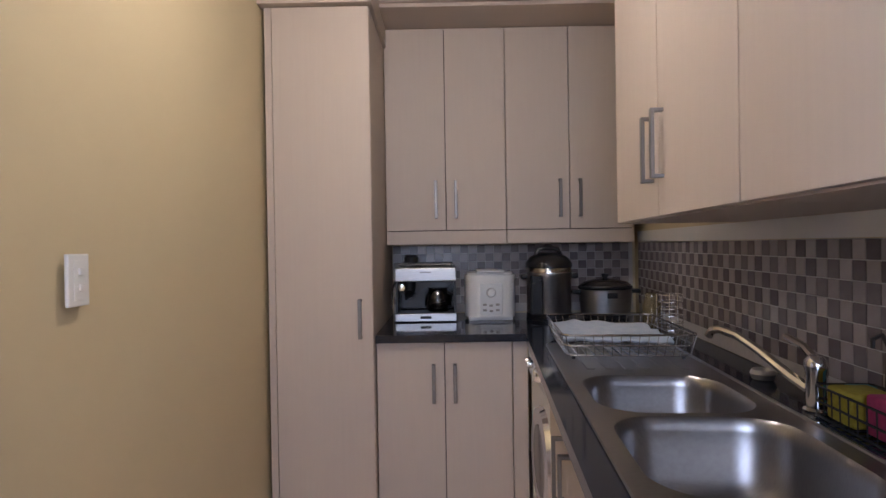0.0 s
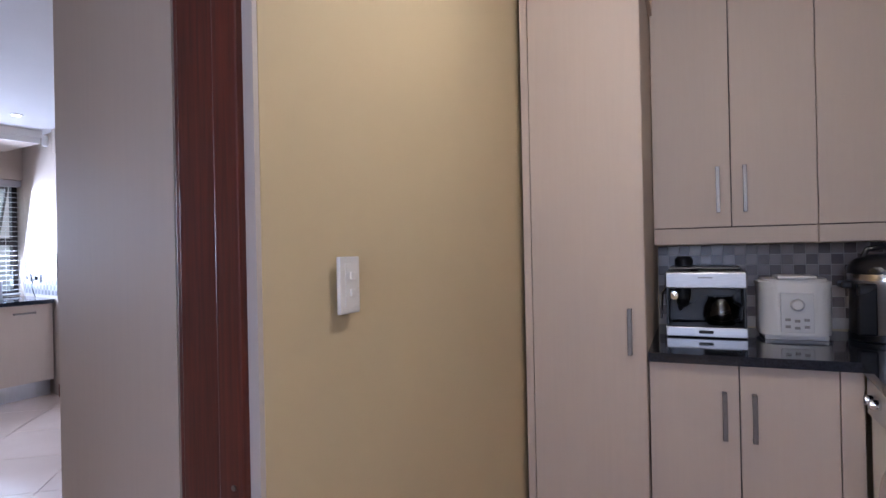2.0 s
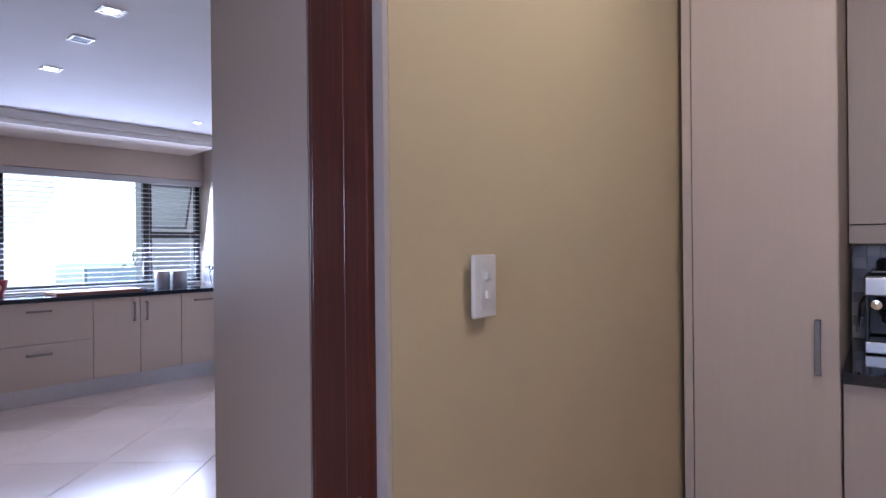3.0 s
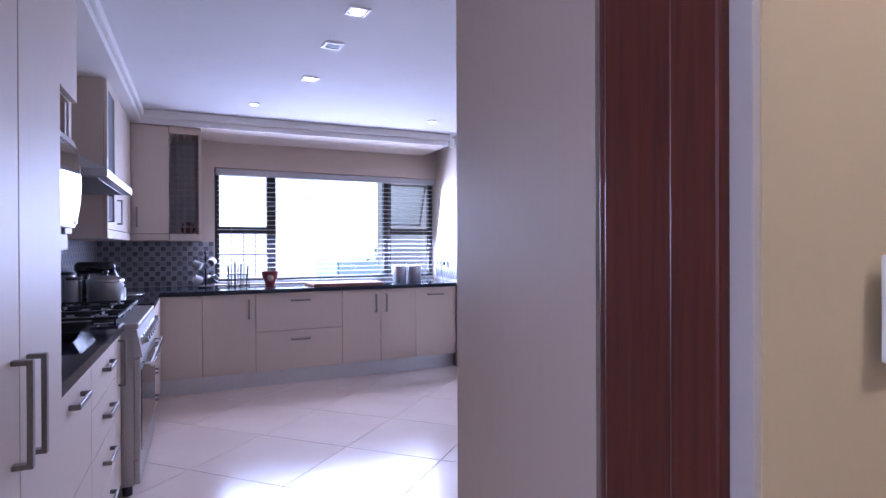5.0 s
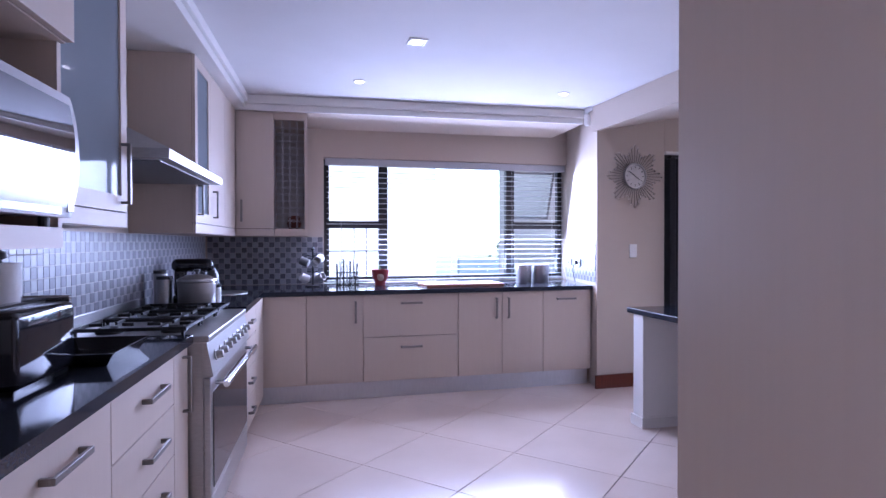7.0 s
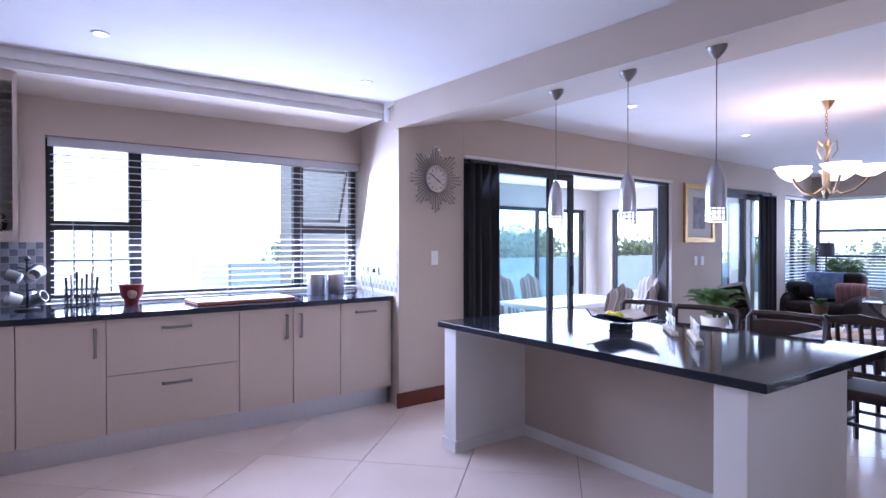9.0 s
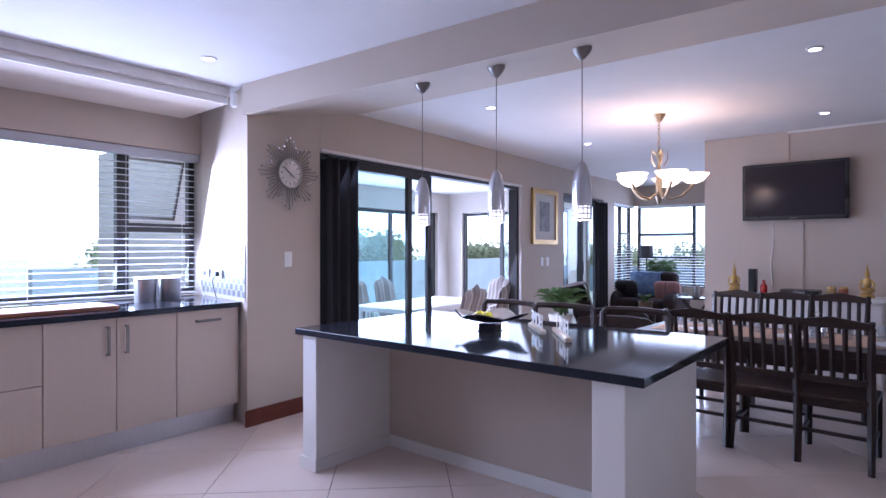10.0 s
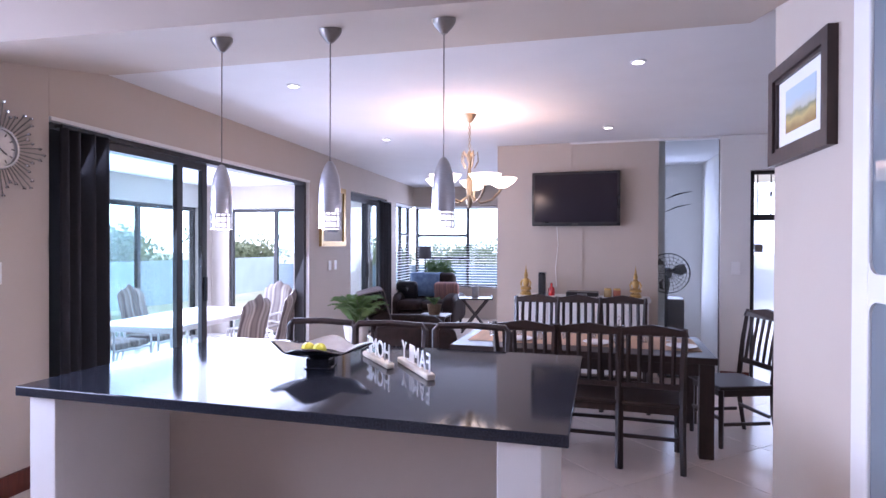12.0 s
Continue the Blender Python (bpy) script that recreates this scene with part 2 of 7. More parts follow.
def bar_handle(parent, a, b, out, w=0.017, t=0.010, d=0.034, material=None):
    """Flat D handle from a to b, standing off along out."""
    bm = bm_new()
    a, b, o = Vector(a), Vector(b), Vector(out).normalized()
    ax = (b - a).normalized()
    n = ax.cross(o)
    e = t / 2
    out_line = [a - ax * e, a - ax * e + o * d, b + ax * e + o * d, b + ax * e, b - ax * e, b - ax * e + o * (d - t), a + ax * e + o * (d - t), a + ax * e]
    f = [bm.verts.new(p - n * w / 2) for p in out_line]
    g = [bm.verts.new(p + n * w / 2) for p in out_line]
    bm.faces.new(f), bm.faces.new(list(reversed(g)))
    for i in range(8):
        bm.faces.new((f[i], g[i], g[(i + 1) % 8], f[(i + 1) % 8]))
    bmesh.ops.recalc_face_normals(bm, faces=bm.faces[:])
    bmesh.ops.bevel(bm, geom=bm.edges[:], offset=0.0012, segments=1, affect="EDGES")
    return part("handle", bm, material or SATIN, parent, "satin nickel bar handle")


# frames of the place: scullery, kitchen range side, window side, dining side, terrace side
Q = pose(0.125, 2.60, 0, 0, 0, 4.3)
R = Q @ pose(0.72, -0.03, 0, 0, 0, -4.0)
K = pose(-1.592, 0.205, 0, 0, 0, -3.4)
W = pose(-5.335, 0.42, 0, 0, 0, 0)
D = pose(-3.126, 7.639, 0, 0, 0, -2.7)
T = pose(-5.204, 3.257, 0, 0, 0, 1.2)
CT = 0.967
CEILZ = 2.557

# ---- structure: floor, ceilings, walls ----
FZ = 0.06  # floor level, raised to fit the camera's view
floor = structure("floor", box(bm_new(), -6.5, 1.7, -1.9, 12.3, -0.12, FZ - 0.006), GROUT, "grout bed under large cream floor tiles", "floor")
structure("ceiling", prism(bm_new(), [(-6.5, -0.9), (-0.40, -0.9), (-0.40, 3.9), (2.2, 3.9), (2.2, 12.3), (-6.5, 12.3)], CEILZ, CEILZ + 0.15), CEIL, "smooth white painted ceiling of kitchen and dining room", "ceiling")
structure("ceiling_scullery", prism(bm_new(), [(-0.396, -1.9), (2.2, -1.9), (2.2, 3.86), (-0.396, 3.86)], 2.64, 2.75), CEIL, "white painted ceiling of the scullery", "ceiling")

# partition between scullery and kitchen, with the doorway
structure("wall_partition", prism(bm_new(), [(-0.251, 0.925), (-0.485, 4.10), (-0.62, 4.10), (-0.468, 0.945)], 0, 2.70), YELLOW, "beige yellow painted partition wall beside the doorway", "wall")
structure("wall_partition_south", prism(bm_new(), [(-0.251, -1.9), (-0.251, -0.06), (-0.468, -0.06), (-0.468, -1.9)], 0, 2.70), YELLOW, "beige yellow painted partition wall", "wall")
structure("wall_lintel", prism(bm_new(), [(-0.251, -0.06), (-0.251, 0.925), (-0.468, 0.945), (-0.468, -0.06)], 2.10, 2.70), YELLOW, "beige yellow wall above the doorway", "wall")

door_frame = thing("door_1", pose(-0.37, 0.9, 0), "dark mahogany door frame without its door", "door frame", kind="structure")
bm = box(bm_new(), -0.468 + 0.37, -0.3385 + 0.37, 0.030, 0.050, 0, 2.098, 0.004)
part("jamb", bm, MAHOG, door_frame)
part("door_stop", box(bm_new(), -0.338 + 0.37, -0.277 + 0.37, 0.0, 0.050, 0, 2.098, 0.004), MAHOG, door_frame)
part("casing", box(bm_new(), -0.482 + 0.37, -0.4685 + 0.37, 0.034, 0.070, 0, 2.14, 0.004), MAHOG, door_frame)
part("jamb", box(bm_new(), -0.468 + 0.37, -0.285 + 0.37, -0.96, -0.92, 0, 2.098, 0.004), MAHOG, door_frame)
part("head", box(bm_new(), -0.468 + 0.37, -0.285 + 0.37, -0.919, -0.001, 2.06, 2.099, 0.004), MAHOG, door_frame)
part("reveal", box(bm_new(), -0.2765 + 0.37, -0.2525 + 0.37, 0.014, 0.026, 0, 2.099), PLASTER, door_frame, "rough grey plaster strip beside the frame")
part("strike_screw", rod(bm_new(), (-0.300 + 0.37, -0.003, 0.95), (-0.300 + 0.37, 0.002, 0.95), 0.005), SATIN, door_frame)

# scullery shell
structure("wall_scullery_back", box(bm_new(), -0.62, 1.60, 0.86, 1.00, 0, 2.70), YELLOW, "painted back wall of the scullery", "wall", Q)
structure("wall_scullery_sink", box(bm_new(), 0.72, 0.87, -4.2, 1.0, 0, 2.70), YELLOW, "painted wall behind the sink", "wall", R)
bm = bm_new()
box(bm, -0.25, 0.05, -1.9, -1.75, 0, 2.70), box(bm, 1.25, 2.2, -1.9, -1.75, 0, 2.70)
box(bm, 0.05, 1.25, -1.9, -1.75, 0, 1.25), box(bm, 0.05, 1.25, -1.9, -1.75, 2.25, 2.70)
structure("wall_scullery_south", bm, YELLOW, "painted wall with a window opening", "wall")

# kitchen shell
structure("wall_south", box(bm_new(), -4.95, 1.6, -0.75, -0.602, 0, CEILZ - 0.002), WALL, "painted wall behind the range", "wall", K)
bm = bm_new()
box(bm, -6.45, -6.20, -0.6, 3.455, 0, CT - 0.04), box(bm, -6.45, -6.20, -0.6, 3.455, 2.175, CEILZ - 0.002)
box(bm, -6.45, -6.20, -0.6, 0.93, CT - 0.04, 2.175)
structure("wall_west", bm, WALL, "stone grey painted wall round the kitchen window", "wall")
structure("wall_clock", prism(bm_new(), [(-5.204, 3.257), (-6.2, 3.457), (-6.45, 3.457), (-6.45, 3.62), (-5.42, 3.62), (-5.42, 3.945), (-5.219, 3.945)], 0, CEILZ - 0.002), WALL, "stone grey painted wall with a clock and a switch", "wall")
bm = bm_new()
box(bm, -0.2, 0, 0.69, 4.09, 2.19, CEILZ - 0.002), box(bm, -0.2, 0, 4.09, 5.36, 0, CEILZ - 0.002)
box(bm, -0.2, 0, 5.36, 6.96, 2.19, CEILZ - 0.002), box(bm, -0.2, 0, 6.96, 7.46, 0, CEILZ - 0.002)
box(bm, -0.2, 0, 7.46, 8.55, 0, 0.64), box(bm, -0.2, 0, 7.46, 8.55, 2.19, CEILZ - 0.002)
structure("wall_terrace", bm, WALL, "stone grey painted wall with two sliding door openings", "wall", T)
bm = bm_new()
box(bm, -5.7, -2.9, 11.86, 12.06, 0, 0.64), box(bm, -5.7, -2.9, 11.86, 12.06, 2.19, CEILZ - 0.002)
box(bm, -2.9, -1.3, 11.86, 12.06, 0, CEILZ - 0.002)
structure("wall_north", bm, WALL, "stone grey painted lounge wall with a wide window", "wall")
structure("wall_tv", box(bm_new(), 0, 1.70, 0, 0.15, 0, CEILZ - 0.003), WALL, "stone grey painted partition behind the television", "wall", D)
structure("wall_lounge_east", box(bm_new(), -1.46, -1.34, 7.74, 11.86, 0, CEILZ - 0.003), OFFWHITE, "pale painted hall wall", "wall")
structure("wall_hall_end", box(bm_new(), -1.34, -0.62, 9.7, 9.85, 0, CEILZ - 0.003), OFFWHITE, "pale painted wall at the end of the hall", "wall")
structure("wall_hall_side", box(bm_new(), -0.62, -0.54, 7.70, 9.85, 0, CEILZ - 0.003), OFFWHITE, "pale painted side wall of the hall", "wall")
bm = bm_new()
box(bm, 2.29, 2.56, 0, 0.15, 0, CEILZ - 0.003), box(bm, 2.56, 3.45, 0, 0.15, 2.20, CEILZ - 0.003), box(bm, 3.45, 5.2, 0, 0.15, 0, CEILZ - 0.003)
structure("wall_entrance", bm, OFFWHITE, "pale painted wall with a narrow entrance door opening", "wall", D)
structure("wall_painting", prism(bm_new(), [(-1.356, 3.29), (-1.374, 3.994), (1.9, 3.9), (1.9, 3.76), (-0.63, 3.76), (-0.63, 3.29)], 0, CEILZ - 0.002), WALL, "stone grey painted wing wall with a framed painting", "wall")
structure("wall_east", box(bm_new(), 1.75, 1.9, 3.9, 9.85, 0, CEILZ - 0.003), WALL, "painted wall closing the dining room", "wall")

# sloping beam above the island
bm = bm_new()
for x in (-5.21, -1.37):
    k = 0.037 * (x + 5.21)
    [bm.verts.new((x, y, z)) for y, z in ((3.22 + k, CEILZ - 0.001), (3.22 + k, 2.333), (4.40, CEILZ - 0.001))]
bm.verts.ensure_lookup_table()
v = bm.verts
for f in ((0, 1, 2), (5, 4, 3), (0, 3, 4, 1), (1, 4, 5, 2), (2, 5, 3, 0)):
    bm.faces.new([v[i] for i in f])
structure("beam", bm, WALL, "painted bulkhead beam with a sloping underside", "beam")

# bulkheads over the wall cabinets and the window
bm = bm_new()
box(bm, -3.96, 1.35, -0.60, -0.16, 2.455, CEILZ - 0.001), box(bm, -3.96, 1.35, -0.1595, -0.13, 2.50, CEILZ - 0.001, 0.006)
structure("trim_bulkhead_south", bm, OFFWHITE, "cream bulkhead with a cornice strip over wall cabinets", "bulkhead", K)
bm = bm_new()
box(bm, -0.72, -0.02, -1.55, 1.50, 2.44, CEILZ - 0.001)
structure("trim_bulkhead_west", bm, WALL, "stone grey painted bulkhead over the window", "bulkhead", pose(-5.46, 1.72, 0, 0, 0, -2.5))
bm = bm_new()
box(bm, -0.0195, 0, -1.55, 1.50, 2.437, CEILZ - 0.001), box(bm, 0.0005, 0.035, -1.55, 1.50, 2.485, CEILZ - 0.001, 0.006)
structure("trim_cornice_west", bm, OFFWHITE, "cream stepped cornice board on the window bulkhead", "cornice", pose(-5.46, 1.72, 0, 0, 0, -2.5))
bm = bm_new()
box(bm, 0.006, 1.42, 0.22, 0.86, 2.558, 2.64), box(bm, 0.006, 1.42, 0.19, 0.2195, 2.575, 2.64, 0.005)
structure("trim_bulkhead_scullery", bm, LAMH, "wood bulkhead above the scullery wall cabinets", "bulkhead", Q)
structure("baseboard_clock", prism(bm_new(), [(-5.20, 3.235), (-5.185, 3.24), (-5.199, 3.945), (-5.2185, 3.945)], FZ, FZ + 0.12), MAHOG, "dark mahogany skirting board", "skirting")
structure("baseboard_terrace", box(bm_new(), 0.0005, 0.018, 4.10, 5.35, FZ, FZ + 0.12, 0.004), MAHOG, "dark mahogany skirting board", "skirting", T)
structure("baseboard_entrance", box(bm_new(), 2.29, 2.555, -0.018, -0.0005, FZ, FZ + 0.12, 0.004), MAHOG, "dark mahogany skirting board", "skirting", D)

# ---- cabinets ----


def cabinet(m, x0, x1, d, z0, z1, fronts, label, category="cabinet", name="base_cabinet", plinth=0.0, group="", lam=None, body_top=None, pm=None):
    """Carcass with its front at local y = 0, facing +y; fronts: (x0, x1, z0, z1, handle or None, kind)."""
    ox, oy = (x0 + x1) / 2, -d / 2
    base = 0 if plinth else z0
    root = thing(name, m @ Matrix.Translation((ox, oy, base)), label, category, group)
    bx("body", (x0 - ox + 0.0012, x1 - ox - 0.0012, -d - oy, -0.021 - oy, z0 - base, (body_top or z1) - base), LAM, root)
    # Dark sheet added behind the fronts so that their gaps look shaded.
    bx("carcass_front", (x0 - ox + 0.004, x1 - ox - 0.004, -0.0208 - oy, -0.0196 - oy, z0 - base + 0.004, (body_top or z1) - base - 0.004), GAP_SHADE, root, "dark carcass edge")
    if plinth:
        bx("plinth", (x0 - ox, x1 - ox, -0.09 - oy, -0.07 - oy, FZ, plinth - 0.002), pm or PLINTH, root, "brushed aluminium plinth")
    for a, b, c, e, h, kind in fronts:
        lo, hi, zz0, zz1 = a - ox + 0.0024, b - ox - 0.0024, c - base + 0.0024, e - base - 0.0024
        if kind == "glass":
            bm = bm_new()
            s = 0.06
            ring_frame(bm, lo, hi, zz0, zz1, s, -0.019 - oy, -oy)
            dr = part("door", bm, LAM, root)
            part("pane", box(bm_new(), lo + s - 0.004, hi - s + 0.004, -0.012 - oy, -0.007 - oy, zz0 + s - 0.004, zz1 - s + 0.004), FROST, dr, "frosted glass pane")
        else:
            dr = bx("drawer" if kind == "drawer" else "door", (lo, hi, -0.019 - oy, -oy, zz0, zz1), lam or LAM, root, bev=0.0015)
        if h:
            way, p, q, ln = h
            if way == "v":
                bar_handle(dr, (p - ox, -oy, q - base - ln / 2), (p - ox, -oy, q - base + ln / 2), (0, 1, 0))
            else:
                bar_handle(dr, (p - ox - ln / 2, -oy, q - base), (p - ox + ln / 2, -oy, q - base), (0, 1, 0))
    return root


# scullery: tall cupboard, base and wall cabinets on the back wall
QB = Q @ pose(0, 0, 0, 0, 0, 180)
cabinet(QB @ pose(0, 0.065, 0), -0.004, 0.445, 0.92, 0.10, 2.45, [(-0.004, 0.445, 0.10, 2.45, ("v", 0.055, 1.015, 0.17), "door")], "tall light birch laminate cupboard with one door", "cupboard", "tall_cupboard", 0.10, pm=LAM)
tagged(bx("filler_panel", (-0.478, -0.447, -0.06, 0.80, 0, 2.45), LAM, None), "narrow birch laminate filler strip beside the tall cupboard", "filler panel").matrix_world = Q
tagged(bx("cupboard_bulkhead", (-0.52, 0.02, -0.10, 0.80, 2.453, 2.638), LAMH, None), "birch laminate fascia above the tall cupboard", "fascia").matrix_world = Q
cabinet(QB, -0.645, -0.006, 0.84, 0.10, 0.893, [(-0.645, -0.327, 0.10, 0.893, ("v", -0.375, 0.70, 0.17), "door"), (-0.327, -0.006, 0.10, 0.893, ("v", -0.275, 0.70, 0.17), "door")], "light birch laminate base cabinet with two doors", "cabinet", "base_cabinet", 0.10, pm=LAM)
tagged(bx("corner_panel", (0.647, 0.716, 0.0, 0.02, 0.0, 0.893), LAM, None), "birch laminate corner filler beside the washing machine", "filler panel").matrix_world = Q
for a, b in ((0.006, 0.679), (0.679, 1.385)):
    mid = (a + b) / 2
    cabinet(QB @ pose(0, -0.506, 0), -b, -a, 0.345, 1.35, 2.555, [(-b, -mid, 1.428, 2.555, ("v", -mid - 0.055, 1.60, 0.20), "door"), (-mid, -a, 1.428, 2.555, ("v", -mid + 0.055, 1.60, 0.20), "door"), (-b, -a, 1.35, 1.428, None, "rail")], "light birch laminate wall cabinet with two doors", "cabinet", "wall_cabinet", group="scullery wall cabinets")
# wall cabinets above the sink, and base units below it
QR = pose(1.13, 2.045, 0, 0, 0, 90)
cabinet(QR, -1.015, 0.0, 0.425, 1.412, 2.638, [(-0.510, 0.0, 1.413, 2.638, ("v", -0.462, 1.600, 0.172), "door"), (-1.015, -0.510, 1.413, 2.638, ("v", -0.557, 1.604, 0.172), "door")], "light birch laminate wall cabinet with two doors above the sink", "cabinet", "wall_cabinet", group="cabinets above the sink")
cabinet(QR, -1.95, -1.015, 0.425, 1.412, 2.638, [(-1.95, -1.015, 1.413, 2.638, None, "door")], "light birch laminate wall cabinet above the sink", "cabinet", "wall_cabinet", group="cabinets above the sink")
tagged(bx("wall_batten", (0.70, 0.7185, -2.75, 0.80, 1.349, 1.411), OFFWHITE, None), "pale painted strip between tiles and wall cabinets", "strip").matrix_world = R
QS = R @ pose(0.02, 0.03, 0, 0, 0, 90)
cabinet(QS, -1.86, -0.74, 0.66, 0.10, 0.893, [(-1.17, -0.74, 0.10, 0.893, ("v", -1.10, 0.72, 0.17), "door"), (-1.86, -1.17, 0.10, 0.893, ("v", -1.24, 0.72, 0.17), "door")], "light birch laminate sink cabinet with two doors", "cabinet", "sink_cabinet", 0.10, pm=LAM, body_top=0.74)
cabinet(QS, -2.70, -1.864, 0.66, 0.10, 0.893, [(-2.70, -1.864, 0.10, 0.893, None, "door")], "light birch laminate base cabinet beside the sink", "cabinet", "base_cabinet", 0.10, pm=LAM)

# kitchen: tall cupboards beside the doorway, range side
cabinet(K, 0.002, 1.07, 0.60, 0.12, 2.45, [(0.002, 0.357, 0.12, 2.45, ("v", 0.305, 1.04, 0.19), "door"), (0.357, 1.07, 0.12, 2.45, ("v", 0.408, 1.045, 0.19), "door")], "tall birch laminate pantry cupboard with two doors", "cupboard", "tall_cupboard", 0.12)
KA = K @ pose(0, -0.06, 0)
cabinet(KA, -0.80, -0.002, 0.54, 0.15, 0.93, [(-0.80, -0.002, 0.55, 0.93, ("h", -0.50, 0.855, 0.19), "drawer"), (-0.80, -0.002, 0.15, 0.55, ("h", -0.50, 0.38, 0.19), "drawer")], "birch laminate drawer cabinet with two deep drawers", "cabinet", "drawer_cabinet", 0.15)
fr = []
for i in range(4):
    z1 = 0.93 - i * 0.195
    fr.append((-1.43, -0.80, z1 - 0.195, z1, ("h", -1.16, z1 - 0.085, 0.20), "drawer"))
cabinet(KA, -1.43, -0.80, 0.54, 0.15, 0.93, fr, "birch laminate drawer cabinet with four drawers", "cabinet", "drawer_cabinet", 0.15)
cabinet(KA, -1.66, -1.43, 0.54, 0.15, 0.93, [(-1.64, -1.43, 0.15, 0.93, ("v", -1.56, 0.78, 0.22), "door")], "narrow birch laminate pull-out cabinet beside the range", "cabinet", "base_cabinet", 0.15)
fr = []
for i in range(4):
    z1 = 0.93 - i * 0.195
    fr.append((-3.30, -2.72, z1 - 0.195, z1, ("h", -3.0, z1 - 0.09, 0.14), "drawer"))
fr.append((-3.715, -3.30, 0.15, 0.93, None, "filler"))
cabinet(K, -3.715, -2.72, 0.60, 0.15, 0.93, fr, "birch laminate drawer cabinet with four drawers beside the range", "cabinet", "drawer_cabinet", 0.15)
# window side
WR = pose(-5.335, 0, 0, 0, 0, -90)
cabinet(WR, -0.754, -0.39, 0.60, 0.21, 0.93, [(-0.754, -0.39, 0.21, 0.93, None, "door")], "plain birch laminate corner cabinet", "cabinet", "base_cabinet", 0.21)
cabinet(WR, -1.206, -0.754, 0.80, 0.21, 0.93, [(-1.206, -0.754, 0.21, 0.93, ("v", -1.145, 0.79, 0.17), "door")], "birch laminate base cabinet with one door", "cabinet", "base_cabinet", 0.21)
cabinet(WR, -2.018, -1.206, 0.80, 0.21, 0.93, [(-2.018, -1.206, 0.575, 0.93, ("h", -1.61, 0.855, 0.17), "drawer"), (-2.018, -1.206, 0.21, 0.575, ("h", -1.61, 0.49, 0.17), "drawer")], "birch laminate cabinet with two wide drawers", "cabinet", "drawer_cabinet", 0.21, lam=LAM)
cabinet(WR, -2.80, -2.018, 0.80, 0.21, 0.93, [(-2.415, -2.018, 0.21, 0.93, ("v", -2.36, 0.79, 0.17), "door"), (-2.80, -2.415, 0.21, 0.93, ("v", -2.47, 0.79, 0.17), "door")], "birch laminate base cabinet with two doors", "cabinet", "base_cabinet", 0.21)
cabinet(WR, -3.27, -2.80, 0.80, 0.21, 0.93, [(-3.27, -2.80, 0.21, 0.93, ("h", -3.02, 0.855, 0.17), "door")], "birch laminate cabinet front with a horizontal handle", "cabinet", "base_cabinet", 0.21)
KU = K @ pose(0, -0.24, 0)
cabinet(KU, -3.955, -2.60, 0.36, 1.414, 2.453, [(-3.02, -2.60, 1.474, 2.453, ("v", -2.66, 1.61, 0.17), "glass"), (-3.50, -3.02, 1.474, 2.453, ("v", -3.09, 1.61, 0.17), "door"), (-3.955, -3.50, 1.474, 2.453, None, "door"), (-3.955, -2.60, 1.414, 1.474, None, "rail")], "birch laminate wall cabinet with one frosted glass door", "cabinet", "wall_cabinet")
cabinet(KU, -1.49, -0.625, 0.36, 1.414, 2.453, [(-1.49, -0.625, 1.474, 2.453, ("v", -1.43, 1.62, 0.22), "glass"), (-1.49, -0.625, 1.414, 1.474, None, "rail")], "birch laminate wall cabinet with a wide frosted glass door", "cabinet", "wall_cabinet")
cabinet(KU @ pose(0, 0.17, 0), -0.62, -0.003, 0.53, 1.843, 2.453, [(-0.62, -0.003, 1.843, 2.453, None, "door")], "short birch laminate cabinet above the microwave niche", "cabinet", "wall_cabinet")

# ---- worktops ----
def kp(x, y):
    p = K @ Vector((x, y, 0))
    return (p.x, p.y)


bm = prism(bm_new(), [kp(-0.003, -0.042), kp(-0.003, -0.60), kp(-1.662, -0.60), kp(-1.662, -0.042)], 0.9305, CT)
tagged(part("worktop", bm, GRANITE), "polished black granite worktop beside the range", "worktop")
bm = prism(bm_new(), [kp(-2.722, 0.02), (-5.31, 0.425), (-5.31, 3.272), (-6.2, 3.452), (-6.2, -0.12), kp(-2.722, -0.60)], 0.9305, CT)
tagged(part("worktop", bm, GRANITE), "polished black granite worktop below the window", "worktop")

# tall cabinet run on the kitchen side of the partition, ending in the glazed display cabinet
tall = thing("tall_cupboard", pose(-0.80, 1.6, 0), "tall birch laminate cupboard beside the doorway", "cupboard")
bm = prism(bm_new(), [(0.30, -0.655), (-0.335, -0.53), (-0.33, -0.51), (0.30, -0.63)], 0, 2.45)
part("side_panel", bm, LAM, tall, "wide plain birch laminate side panel")
bx("body", (-0.31, 0.16, -0.505, 1.05, 0.10, 2.45), LAM, tall)
bx("plinth", (-0.26, 0.16, -0.505, 1.05, 0, 0.098), PLINTH, tall)
for i, y in enumerate((-0.505, 0.272)):
    d = bx("door", (-0.331, -0.3115, y + 0.002, y + 0.774, 0.10, 2.45), LAM, tall, bev=0.0015)
    bar_handle(d, (-0.331, y + (0.70 if i == 0 else 0.07), 0.95), (-0.331, y + (0.70 if i == 0 else 0.07), 1.25), (-1, 0, 0))
disp = thing("display_cabinet", pose(-1.0, 2.96, 0, 0, 0, 1.5), "tall off-white display cabinet with rounded glass panes", "cabinet")
bx("body", (-0.30, 0.35, -0.28, 0.318, 0.0, 2.45), OFFWHITE, disp)
bm = bm_new()
box(bm, -0.362, -0.3405, -0.28, -0.20, 0.0, 2.45, 0.006), box(bm, -0.362, -0.3405, 0.215, 0.318, 0.0, 2.45, 0.006)
for z0, z1 in ((0.0, 0.12), (1.28, 1.36), (2.36, 2.45)):
    box(bm, -0.361, -0.3415, -0.2005, 0.2155, z0, z1)
